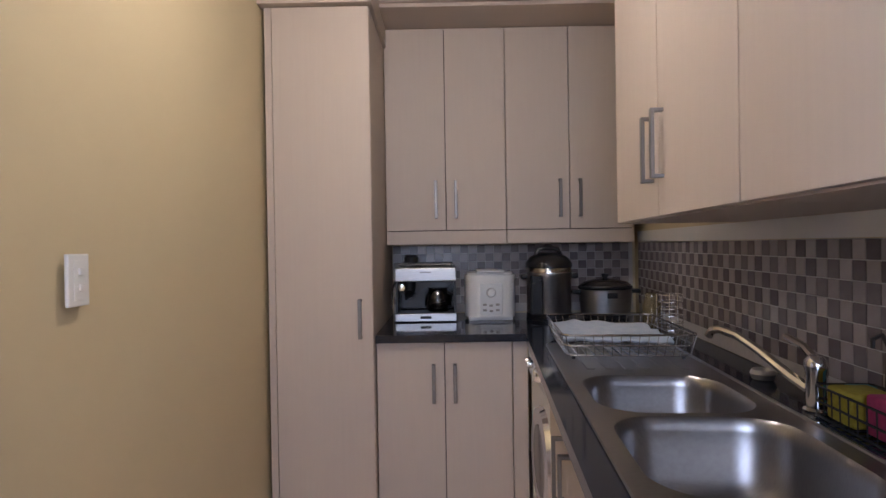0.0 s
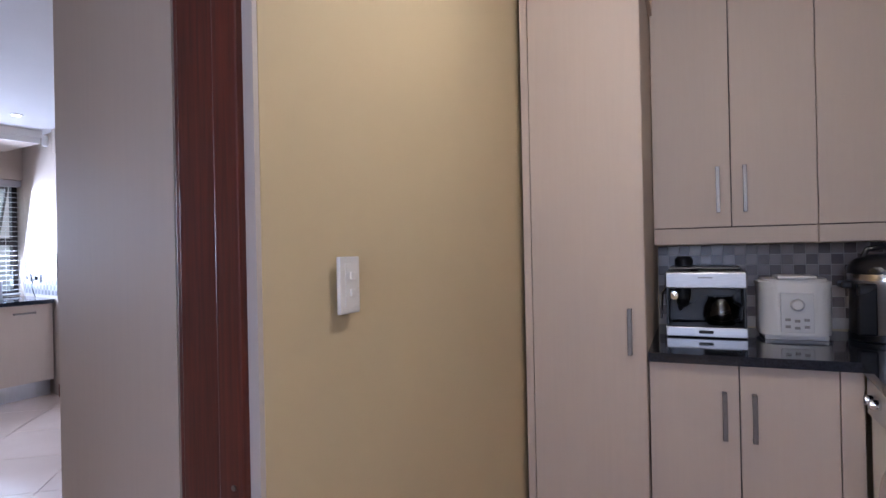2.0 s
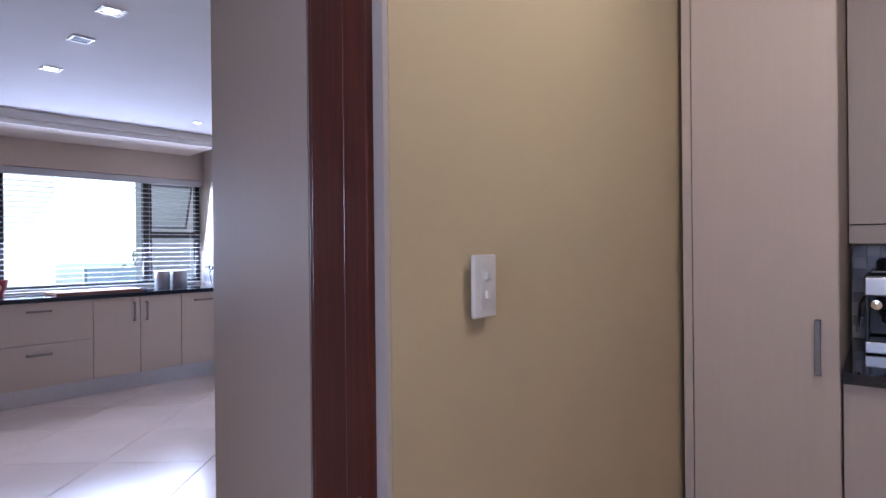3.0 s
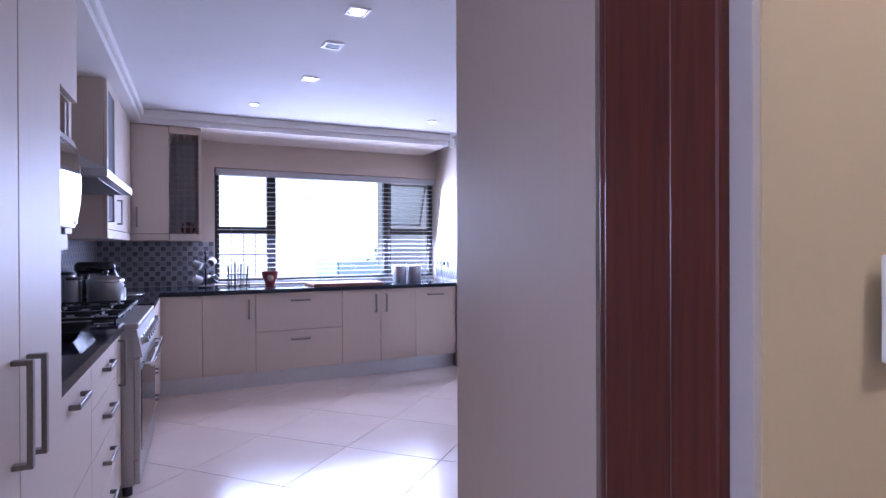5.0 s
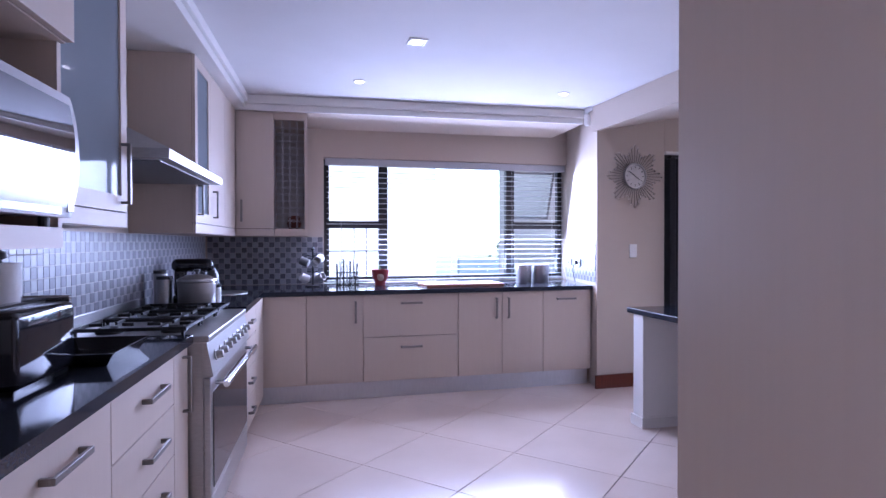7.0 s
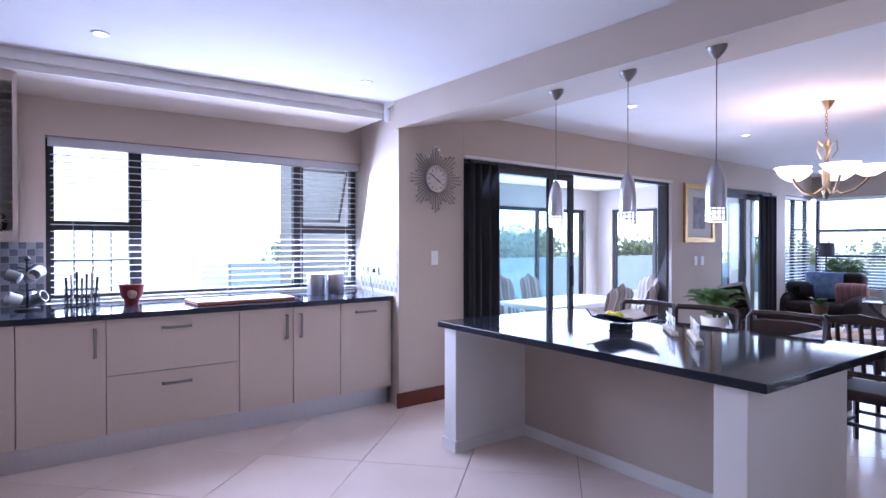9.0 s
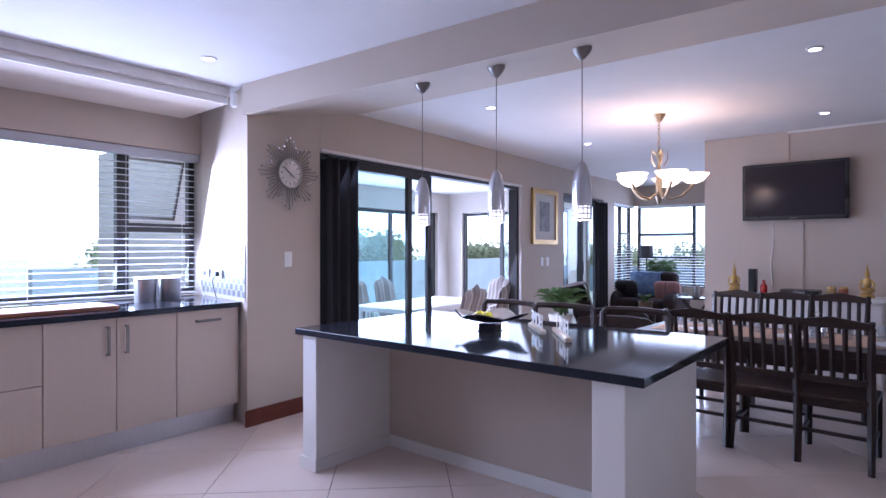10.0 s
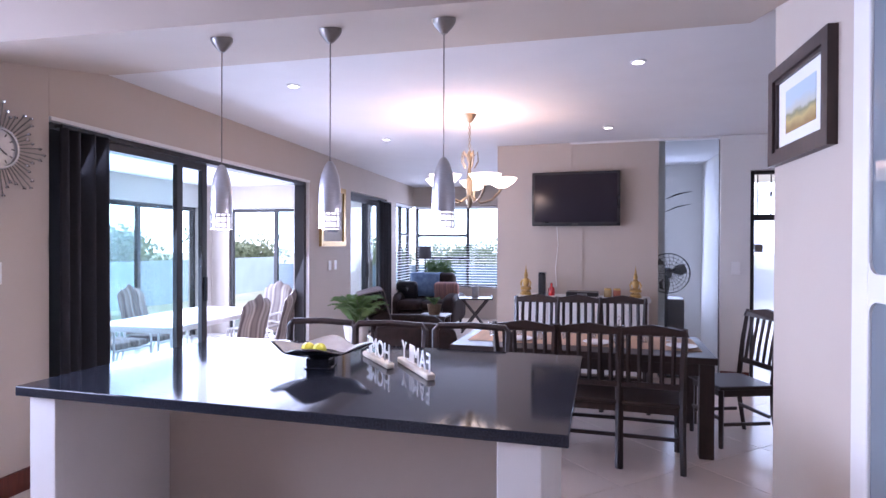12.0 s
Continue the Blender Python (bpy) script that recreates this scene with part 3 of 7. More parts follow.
for z0, z1 in ((0.12, 1.28), (1.36, 2.36)):
    for y, sy in ((-0.20, 1), (0.215, -1)):
        for z, sz in ((z0, 1), (z1, -1)):
            r = 0.045
            arc = [(y + sy * (r - r * math.cos(a)), z + sz * (r - r * math.sin(a))) for a in [math.pi / 2 * k / 5 for k in range(6)]]
            pts = [(y, z)] + arc
            f = [bm.verts.new((-0.3605, p, q)) for p, q in pts]
            g = [bm.verts.new((-0.342, p, q)) for p, q in pts]
            bm.faces.new(f), bm.faces.new(list(reversed(g)))
            for i in range(len(pts)):
                j = (i + 1) % len(pts)
                bm.faces.new((f[i], f[j], g[j], g[i]))
dd = part("door", bm, OFFWHITE, disp)
for z0, z1 in ((0.12, 1.28), (1.36, 2.36)):
    part("pane", box(bm_new(), -0.352, -0.346, -0.20, 0.216, z0 - 0.005, z1 + 0.005), FROST, dd, "pale frosted glass pane")

# window-side wall cabinet with a door and an open wire-decorated niche
wc = cabinet(pose(-5.575, 0, 0, 0, 0, -90), -0.50, -0.20, 0.60, 1.414, 2.438, [(-0.50, -0.20, 1.474, 2.438, ("v", -0.245, 1.62, 0.17), "door"), (-0.50, -0.20, 1.414, 1.474, None, "rail")], "birch laminate corner wall cabinet with one door", "cabinet", "wall_cabinet")
niche = thing("open_shelf", pose(-5.87, 0.64, 1.414), "open birch laminate shelf unit with a looped wire screen", "shelf")
bx("side_panel", (-0.30, 0.295, 0.107, 0.130, 0, 1.024), LAM, niche)
bx("bottom_panel", (-0.30, 0.296, -0.136, 0.1065, 0, 0.06), LAMH, niche)
bx("top_panel", (-0.30, 0.294, -0.136, 0.1065, 0.965, 1.024), LAMH, niche)
bx("back_panel", (-0.30, -0.285, -0.136, 0.1065, 0.0605, 0.9645), mat("grey_niche_back", (0.54, 0.50, 0.48), (0.46, 0.42, 0.41), 0.6, scale=30), niche)
loop_me = None
for i in range(16):
    for j in range(4):
        ob = part("wire_loop", tube(bm_new(), [(0.0, 0.036 * math.cos(a), 0.036 * math.sin(a)) for a in [k * math.pi / 7 for k in range(14)]], 0.0022, 4, True), PLINTH, niche) if loop_me is None else new("wire_loop", loop_me)
        loop_me = ob.data
        ob.parent = niche
        ob.location = (0.268 + 0.004 * ((i + j) % 2), -0.100 + j * 0.058, 0.098 + i * 0.0555)
bowl = tagged(part("bowl", lathe(bm_new(), [(0.03, 0), (0.05, 0.01), (0.062, 0.05), (0.05, 0.10), (0.035, 0.115), (0.03, 0.10)]), MAHOG, smooth=True), "small dark red ceramic vase on the shelf", "vase")
bowl.matrix_world = pose(-5.72, 0.66, 1.4745)

# gas range
rg = thing("gas_range", K @ pose(-2.19, -0.28, 0), "stainless steel gas range with glass oven door", "range")
RW = 0.524
bx("body", (-RW, RW, -0.30, 0.275, 0.12, 0.93), STEEL, rg)
DGL = mat("dark_oven_glass", (0.045, 0.035, 0.035), (0.03, 0.025, 0.025), 0.08, rrange=0.03)
dr = bx("oven_door", (-RW + 0.004, RW - 0.004, 0.2755, 0.305, 0.25, 0.775), STEEL, rg, bev=0.004)
part("oven_glass", box(bm_new(), -RW + 0.05, RW - 0.05, 0.3052, 0.309, 0.285, 0.705, 0.001), DGL, dr, "dark reflective oven glass")
bm = bm_new()
rod(bm, (-RW + 0.06, 0.36, 0.735), (RW - 0.06, 0.36, 0.735), 0.014)
for x in (-RW + 0.10, RW - 0.10):
    rod(bm, (x, 0.30, 0.735), (x, 0.36, 0.735), 0.009)
part("oven_handle", bm, CHROME, dr, "round steel handle bar", True)
bx("bottom_drawer", (-RW + 0.004, RW - 0.004, 0.2755, 0.303, 0.125, 0.246), STEEL, rg, bev=0.003)
bm = bm_new()
v = [bm.verts.new((x, y, z)) for x in (-RW, RW) for y, z in ((0.2755, 0.78), (0.318, 0.782), (0.29, 0.928), (0.2755, 0.928))]
for f in ((0, 1, 2, 3), (7, 6, 5, 4), (0, 4, 5, 1), (1, 5, 6, 2), (2, 6, 7, 3), (3, 7, 4, 0)):
    bm.faces.new([v[i] for i in f])
fas = part("control_panel", bm, STEEL, rg)
for i in range(8):
    x = -RW + 0.11 + i * 0.118
    part("knob", lathe(bm_new(), [(0.024, 0), (0.024, 0.006), (0.019, 0.009), (0.017, 0.036), (0.0, 0.038)], seg=18), STEEL, fas, smooth=True).matrix_local = pose(x, 0.303, 0.855, -79, 0, 0)
bx("hob", (-RW, RW, -0.30, 0.30, 0.9305, 0.958), STEEL, rg, bev=0.006)
bx("splash_lip", (-RW, RW, -0.315, -0.3005, 0.9305, 1.03), STEEL, rg, "raised steel lip at the back of the hob", 0.003)
for i in range(5):
    x, y = ((-0.36, 0.12), (-0.36, -0.15), (0, -0.02), (0.36, 0.12), (0.36, -0.15))[i]
    part("burner", lathe(bm_new(), [(0.055, 0), (0.055, 0.012), (0.04, 0.016), (0.036, 0.026), (0.0, 0.028)], x, y, 0.9585, 20), IRON, rg, smooth=True)
for x in (-0.35, 0, 0.35):
    bm = bm_new()
    for yy in (-0.24, 0.20):
        box(bm, x - 0.16, x + 0.16, yy - 0.006, yy + 0.006, 0.985, 0.999)
    for xx in (-0.16, 0.148):
        box(bm, x + xx, x + xx + 0.012, -0.2335, 0.1935, 0.985, 0.999)
    for yy in (-0.14, 0.10):
        for k in (0, 1):
            box(bm, x - 0.1475 + k * 0.19, x - 0.045 + k * 0.19, yy - 0.005, yy + 0.005, 0.987, 1.001)
        box(bm, x - 0.005, x + 0.005, yy - 0.10 + 0.005, yy - 0.04, 0.987, 1.001), box(bm, x - 0.005, x + 0.005, yy + 0.04, yy + 0.088, 0.987, 1.001)
    for xx, yy in ((-0.15, -0.23), (0.15, -0.23), (-0.15, 0.19), (0.15, 0.19)):
        box(bm, x + xx - 0.006, x + xx + 0.006, yy - 0.006, yy + 0.006, 0.9585, 0.986)
    part("pan_support", bm, IRON, rg, "matt black cast iron grate")
for x in (-RW + 0.05, RW - 0.05):
    for y in (-0.25, 0.24):
        part("leg", rod(bm_new(), (x, y, 0), (x, y, 0.1195), 0.022, 0.026), BLACKP, rg)

# extractor hood
hd = thing("extractor_hood", K @ pose(-2.07, -0.37, 1.675), "pyramid stainless steel extractor hood", "extractor hood")
bm = bm_new()
v = [bm.verts.new(p) for p in ((-0.56, -0.225, 0.065), (0.53, -0.225, 0.065), (0.53, 0.27, 0.065), (-0.56, 0.27, 0.065), (-0.14, -0.225, 0.27), (0.14, -0.225, 0.27), (0.14, -0.12, 0.27), (-0.14, -0.12, 0.27))]
for f in ((3, 2, 1, 0), (4, 5, 6, 7), (0, 1, 5, 4), (1, 2, 6, 5), (2, 3, 7, 6), (3, 0, 4, 7)):
    bm.faces.new([v[i] for i in f])
part("canopy", bm, STEEL, hd)
bx("skirt", (-0.56, 0.53, -0.225, 0.27, 0.022, 0.0648), STEEL, hd, bev=0.003)
bx("filter", (-0.50, 0.47, -0.18, 0.22, 0.018, 0.0215), mat("grease_filter", (0.20, 0.20, 0.20), rough=0.5, metal=1.0), hd)
bx("chimney", (-0.135, 0.135, -0.225, -0.12, 0.2705, 0.775), STEEL, hd)

# microwave niche and microwave
nk = thing("microwave_shelf", KU @ pose(-0.31, -0.18, 1.345), "birch laminate microwave shelf with open sides", "shelf")
bx("shelf", (-0.31, 0.307, -0.18, 0.32, 0, 0.05), LAMH, nk)
bx("side_panel", (-0.31, -0.29, -0.18, 0.318, 0.0505, 0.4975), LAM, nk)
bx("back_panel", (-0.2895, 0.307, -0.18, -0.165, 0.0505, 0.4975), LAM, nk)
mw = thing("microwave", K @ pose(-0.32, -0.26, 1.3985), "silver microwave oven with a bowed mirrored door", "microwave")
MIRR = mat("mirrored_door_glass", (0.30, 0.31, 0.33), rough=0.05, metal=1.0, rrange=0.02)
SILV = mat("silver_plastic", (0.62, 0.62, 0.64), (0.58, 0.58, 0.60), 0.32, 0.3, scale=20)
part("casing", box(bm_new(), -0.28, 0.30, -0.20, 0.155, 0.022, 0.305, 0.012), SILV, mw)


def bowed(bm, x0, x1, y0, z0, z1, bow, thick, n=12):
    """A slab whose front bulges outwards between its upper and lower edge."""
    f, g = [], []
    for k in range(n + 1):
        u = k / n
        y = y0 + bow * (1 - (2 * u - 1) ** 2)
        z = z0 + (z1 - z0) * u
        f.append([bm.verts.new((x, y + thick, z)) for x in (x0, x1)])
        g.append([bm.verts.new((x, y0 - 0.001, z)) for x in (x0, x1)])
    for k in range(n):
        bm.faces.new((f[k][0], f[k][1], f[k + 1][1], f[k + 1][0]))
        bm.faces.new((g[k][1], g[k][0], g[k + 1][0], g[k + 1][1]))
        for q in (0, 1):
            bm.faces.new((f[k][q], f[k + 1][q], g[k + 1][q], g[k][q]))
    bm.faces.new((f[0][1], f[0][0], g[0][0], g[0][1])), bm.faces.new((f[n][0], f[n][1], g[n][1], g[n][0]))
    return bm


md = part("door", bowed(bm_new(), -0.282, 0.302, 0.157, 0.020, 0.310, 0.020, 0.028), SILV, mw, smooth=True)
part("door_window", bowed(bm_new(), -0.255, 0.29, 0.189, 0.075, 0.285, 0.012, 0.006), MIRR, md, "dark mirrored window", True)
part("door_slot", box(bm_new(), -0.22, 0.26, 0.1855, 0.191, 0.026, 0.042), BLACKP, md)
part("button", box(bm_new(), -0.276, -0.248, 0.1855, 0.194, 0.032, 0.062, 0.002), SILV, md)
for x in (-0.25, 0.25):
    for y in (-0.16, 0.14):
        part("foot", rod(bm_new(), (x, y, -0.003), (x, y, 0.0225), 0.012), BLACKP, mw)
bw = tagged(part("bowl", lathe(bm_new(), [(0.035, 0), (0.05, 0.01), (0.09, 0.07), (0.098, 0.085), (0.092, 0.085), (0.045, 0.015), (0, 0.012)]), WHITEP, smooth=True), "white ceramic bowl on the microwave", "bowl")
bw.matrix_world = K @ pose(-0.20, -0.24, 1.7040)

# things on the range-side worktop
tr = thing("toaster", K @ pose(-0.85, -0.32, CT), "glossy black long slot toaster", "toaster")
GLB = mat("gloss_black_enamel", (0.012, 0.012, 0.016), rough=0.07, rrange=0.03)
part("casing", box(bm_new(), -0.17, 0.17, -0.085, 0.085, 0.012, 0.215, 0.02, 4), GLB, tr, smooth=True)
part("slot", box(bm_new(), -0.13, 0.13, -0.018, 0.018, 0.214, 0.218), IRON, tr)
part("chrome_end", box(bm_new(), -0.183, -0.1705, -0.07, 0.07, 0.015, 0.23, 0.006), CHROME, tr)
part("lever", box(bm_new(), -0.20, -0.1835, -0.02, 0.02, 0.13, 0.145, 0.003), BLACKP, tr)
part("foot", box(bm_new(), -0.15, 0.15, -0.07, 0.07, 0.0, 0.0118), BLACKP, tr)
pan = thing("baking_tray", K @ pose(-1.20, -0.26, CT), "black rectangular baking tray", "tray")
bm = bm_new()
v = [bm.verts.new((sx * a, sy * b, z)) for a, b, z in ((0.15, 0.10, 0.0), (0.18, 0.13, 0.045), (0.177, 0.127, 0.045), (0.147, 0.097, 0.004)) for sx, sy in ((-1, -1), (1, -1), (1, 1), (-1, 1))]
bm.faces.new([v[i] for i in (3, 2, 1, 0)]), bm.faces.new([v[i] for i in (12, 13, 14, 15)])
for r in range(3):
    for i in range(4):
        j = (i + 1) % 4
        bm.faces.new((v[r * 4 + i], v[r * 4 + j], v[r * 4 + 4 + j], v[r * 4 + 4 + i]))
part("pan", bm, GLB, pan)
pt = thing("paper_towel_holder", K @ pose(-1.13, -0.50, CT), "white paper towel roll on an upright holder", "paper towel")
part("base", lathe(bm_new(), [(0.075, 0), (0.075, 0.008), (0.07, 0.012), (0.0, 0.013)]), CHROME, pt, smooth=True)
part("roll", lathe(bm_new(), [(0.02, 0.0), (0.056, 0.0), (0.058, 0.004), (0.058, 0.23), (0.056, 0.234), (0.02, 0.234)], cz=0.093), mat("tissue_paper", (0.80, 0.79, 0.78), (0.74, 0.73, 0.72), 0.95, scale=60, bump=0.3), pt, smooth=True)
part("knob", lathe(bm_new(), [(0.008, 0.0), (0.008, 0.01), (0.022, 0.018), (0.022, 0.035), (0.0, 0.042)], cz=0.327), BLACKP, pt, smooth=True)
part("collar", lathe(bm_new(), [(0.012, 0.0131), (0.014, 0.06), (0.05, 0.08), (0.052, 0.0925), (0.0, 0.0926)], seg=20), CHROME, pt, smooth=True)
part("rod", rod(bm_new(), (0, 0, 0.014), (0, 0, 0.3265), 0.007), CHROME, pt)

KB = K @ pose(-2.90, -0.34, CT)
po = thing("cooking_pot", KB @ pose(0.10, 0.06, 0), "stainless steel cooking pot with a lid", "pot")
part("vessel", lathe(bm_new(), [(0.10, 0), (0.108, 0.01), (0.11, 0.15), (0.116, 0.155), (0.11, 0.158)]), STEEL, po, smooth=True)
part("lid", lathe(bm_new(), [(0.115, 0), (0.112, 0.012), (0.06, 0.035), (0.0, 0.04)], cz=0.1585), STEEL, po, smooth=True)
part("lid_knob", lathe(bm_new(), [(0.008, 0), (0.008, 0.01), (0.02, 0.02), (0.018, 0.03), (0, 0.032)], cz=0.198, seg=14), BLACKP, po, smooth=True)
km = thing("stand_mixer", KB @ pose(-0.34, -0.06, 0, 0, 0, 8) @ Matrix.Diagonal((0.85, 0.85, 0.82, 1)), "black stand mixer with a rounded head", "mixer")
part("base", box(bm_new(), -0.11, 0.11, -0.15, 0.15, 0, 0.045, 0.02, 3), GLB, km, smooth=True)
part("column", box(bm_new(), -0.05, 0.05, -0.14, -0.05, 0.044, 0.25, 0.02, 3), GLB, km, smooth=True)
part("head", box(bm_new(), -0.06, 0.06, -0.16, 0.15, 0.235, 0.345, 0.045, 4), GLB, km, smooth=True)
part("bowl", lathe(bm_new(), [(0.05, 0), (0.085, 0.04), (0.10, 0.13), (0.103, 0.13), (0.088, 0.035), (0, 0.008)], 0, 0.05, 0.046), STEEL, km, smooth=True)
kt = thing("kettle", KB @ pose(-0.52, 0.0, 0), "black and steel electric kettle", "kettle")
part("jug", lathe(bm_new(), [(0.075, 0), (0.08, 0.01), (0.072, 0.16), (0.05, 0.21), (0.02, 0.225), (0, 0.227)]), BLACKP, kt, smooth=True)
part("handle", tube(bm_new(), [(0.06, 0, 0.20), (0.11, 0, 0.20), (0.125, 0, 0.16), (0.12, 0, 0.08), (0.078, 0, 0.05)], 0.010), BLACKP, kt, smooth=True)
for i, (x, y, h, r) in enumerate(((0.12, -0.12, 0.17, 0.045), (-0.12, 0.12, 0.10, 0.04), (0.02, -0.17, 0.20, 0.04))):
    jr = thing("canister", KB @ pose(x, y, 0), "brushed steel canister with a black lid", "canister", "canisters beside the range")
    part("jar", lathe(bm_new(), [(r, 0), (r, h), (0, h)], seg=20), STEEL, jr, smooth=True)
    part("lid", lathe(bm_new(), [(r + 0.002, 0), (r + 0.002, 0.02), (0, 0.024)], cz=h + 0.0005, seg=20), BLACKP, jr, smooth=True)
ps = thing("prep_sink", pose(*kp(-3.75, -0.33), CT), "small round steel prep sink with a swan-neck tap", "sink")
part("rim", lathe(bm_new(), [(0.17, 0.001), (0.21, 0.001), (0.21, 0.006), (0.175, 0.007), (0.17, 0.003)], seg=36), STEEL, ps, smooth=True)
part("tap", tube(bm_new(), [(-0.06, -0.20, 0.0), (-0.06, -0.20, 0.20)] + [(-0.06 + 0.05 - 0.05 * math.cos(a), -0.20 + 0.05 - 0.05 * math.cos(a), 0.20 + 0.07 * math.sin(a)) for a in [math.pi * k / 8 for k in range(1, 9)]] + [(0.04, -0.10, 0.17)], 0.010), CHROME, ps, smooth=True)

# things on the window-side worktop
mt = thing("mug_tree", pose(-5.85, 0.82, CT), "black mug tree hung with white mugs", "mug tree")
part("stand", rod(lathe(bm_new(), [(0.07, 0), (0.07, 0.012), (0.0, 0.016)]), (0, 0, 0.01), (0, 0, 0.32), 0.008), IRON, mt, smooth=True)
part("finial", lathe(bm_new(), [(0.008, 0), (0.02, 0.015), (0.0, 0.04)], cz=0.32, seg=14), IRON, mt, smooth=True)
for a, z in ((0.3, 0.22), (2.4, 0.24), (4.4, 0.22), (0.9, 0.08), (2.9, 0.07), (5.0, 0.08)):
    bm = lathe(bm_new(), [(0.028, -0.04), (0.036, -0.035), (0.037, 0.04), (0.034, 0.04), (0.030, -0.03), (0, -0.033)], seg=18)
    ob = part("mug", bm, WHITEP if z > 0.23 or a > 4.6 else STEEL, mt, smooth=True)
    ob.matrix_local = pose(0.075 * math.cos(a), 0.075 * math.sin(a), z, 68, 0, math.degrees(a) + 90)
    part("peg", rod(bm_new(), (0, 0, z + 0.045), (0.055 * math.cos(a), 0.055 * math.sin(a), z + 0.06), 0.004), IRON, mt)
cr = thing("cutlery_caddy", pose(-5.95, 1.13, CT), "dark wire caddy holding upright utensils", "caddy")
bm = bm_new()
for z in (0.004, 0.06, 0.115):
    tube(bm, [(-0.05, -0.10, z), (0.05, -0.10, z), (0.05, 0.10, z), (-0.05, 0.10, z)], 0.0035, 5, True)
for k in range(7):
    for x in (-0.05, 0.05):
        rod(bm, (x, -0.10 + k * 0.0333, 0.004), (x, -0.10 + k * 0.0333, 0.115), 0.0025, seg=5)
part("basket", bm, IRON, cr)
for k in range(7):
    part("utensil", rod(bm_new(), (-0.02 + 0.008 * (k % 3), -0.085 + k * 0.027, 0.004), (-0.02 + 0.012 * (k % 4), -0.095 + k * 0.031, 0.20 + 0.02 * (k % 3)), 0.006, 0.009, 8), (IRON, STEEL)[k % 2], cr)
fp = thing("plant_pot", pose(-5.85, 1.42, CT), "painted red and cream pot holding a small plant", "plant pot")
part("pot", lathe(bm_new(), [(0.045, 0), (0.05, 0.012), (0.05, 0.035), (0.072, 0.07), (0.08, 0.13), (0.088, 0.145), (0.078, 0.145), (0.06, 0.06), (0, 0.05)]), mat("painted_terracotta", (0.34, 0.035, 0.03), (0.20, 0.02, 0.02), 0.35, scale=14, detail=1), fp, smooth=True)
bm = bm_new()
bmesh.ops.create_uvsphere(bm, u_segments=14, v_segments=10, radius=1, matrix=Matrix.Translation((0.066, -0.006, 0.082)) @ Matrix.Diagonal((0.014, 0.032, 0.038, 1)))
part("motif", bm, mat("cream_glaze", (0.62, 0.50, 0.38), (0.40, 0.22, 0.14), 0.4, scale=30), fp, "cream painted motif", True)
part("soil", lathe(bm_new(), [(0.07, 0.118), (0.0, 0.122)]), mat("potting_soil", (0.04, 0.025, 0.015), rough=0.95), fp)
part("sprout", rod(bm_new(), (0, 0, 0.12), (-0.005, -0.01, 0.19), 0.012, 0.004, 8), mat("green_sprout", (0.10, 0.16, 0.03), rough=0.5), fp)
cb = tagged(part("chopping_board", box(bm_new(), -0.17, 0.17, -0.36, 0.36, 0, 0.028, 0.006), mat("reddish_board_wood", (0.36, 0.13, 0.06), (0.26, 0.085, 0.04), 0.4, scale=8, stretch=(8, 0.6, 8), bump=0.05), None), "reddish wooden chopping board lying on the worktop", "chopping board")
cb.matrix_world = pose(-5.62, 2.12, CT, 0, 0, 2)
for i, (x, y) in enumerate(((-5.86, 2.83), (-5.83, 3.00), (-5.98, 3.02))):
    cn = thing("storage_tin", pose(x, y, CT), "brushed steel storage tin with a flat lid", "tin", "tins beside the window")
    part("tin", lathe(bm_new(), [(0.072, 0), (0.074, 0.004), (0.074, 0.15), (0, 0.15)]), STEEL, cn, smooth=True)
    part("lid", lathe(bm_new(), [(0.076, 0), (0.076, 0.022), (0.07, 0.027), (0, 0.028)], cz=0.1505), STEEL, cn, smooth=True)
for i in range(2):
    so = thing("wall_socket", pose(-5.72 - 0.30 * i, 3.348 + 0.061 * i, 1.16, 0, 0, -11.3), "white plastic double wall socket", "socket", "kitchen sockets")
    part("plate", box(bm_new(), -0.06, 0.06, -0.012, -0.001, -0.036, 0.036, 0.003), WHITEP, so)
    part("plug", box(bm_new(), -0.03, 0.015, -0.042, -0.0125, -0.02, 0.02, 0.006), WHITEP if i else BLACKP, so)
    part("cord", tube(bm_new(), [(-0.01, -0.04, -0.01), (-0.005, -0.06, -0.06), (0.03, -0.06, -0.12), (0.06, -0.05, -0.185)], 0.004, 6), WHITEP if i else BLACKP, so, smooth=True)

# kitchen window: bronze frame, panes, venetian blind
win = thing("window_1", pose(-6.34, 2.2, 0), "dark bronze aluminium kitchen window, one casement ajar", "window", kind="structure")
def bar(parent, x0, x1, y0, y1, z0, z1, name="window_frame", material=None):
    return bx(name, (x0, x1, y0, y1, z0, z1), material or BRONZE, parent, bev=0.002)
WY = (0.935 - 2.2, 1.515 - 2.2, 2.86 - 2.2, 3.45 - 2.2)
bar(win, -0.03, 0.03, WY[0], WY[0] + 0.05, 0.97, 2.17), bar(win, -0.03, 0.03, WY[3] - 0.05, WY[3], 0.97, 2.17)
bar(win, -0.03, 0.03, WY[0] + 0.05, WY[3] - 0.05, 2.12, 2.17), bar(win, -0.03, 0.03, WY[0] + 0.05, WY[3] - 0.05, 0.97, 1.02)
for y in WY[1:3]:
    bar(win, -0.03, 0.03, y - 0.045, y + 0.045, 1.02, 2.12, "mullion")
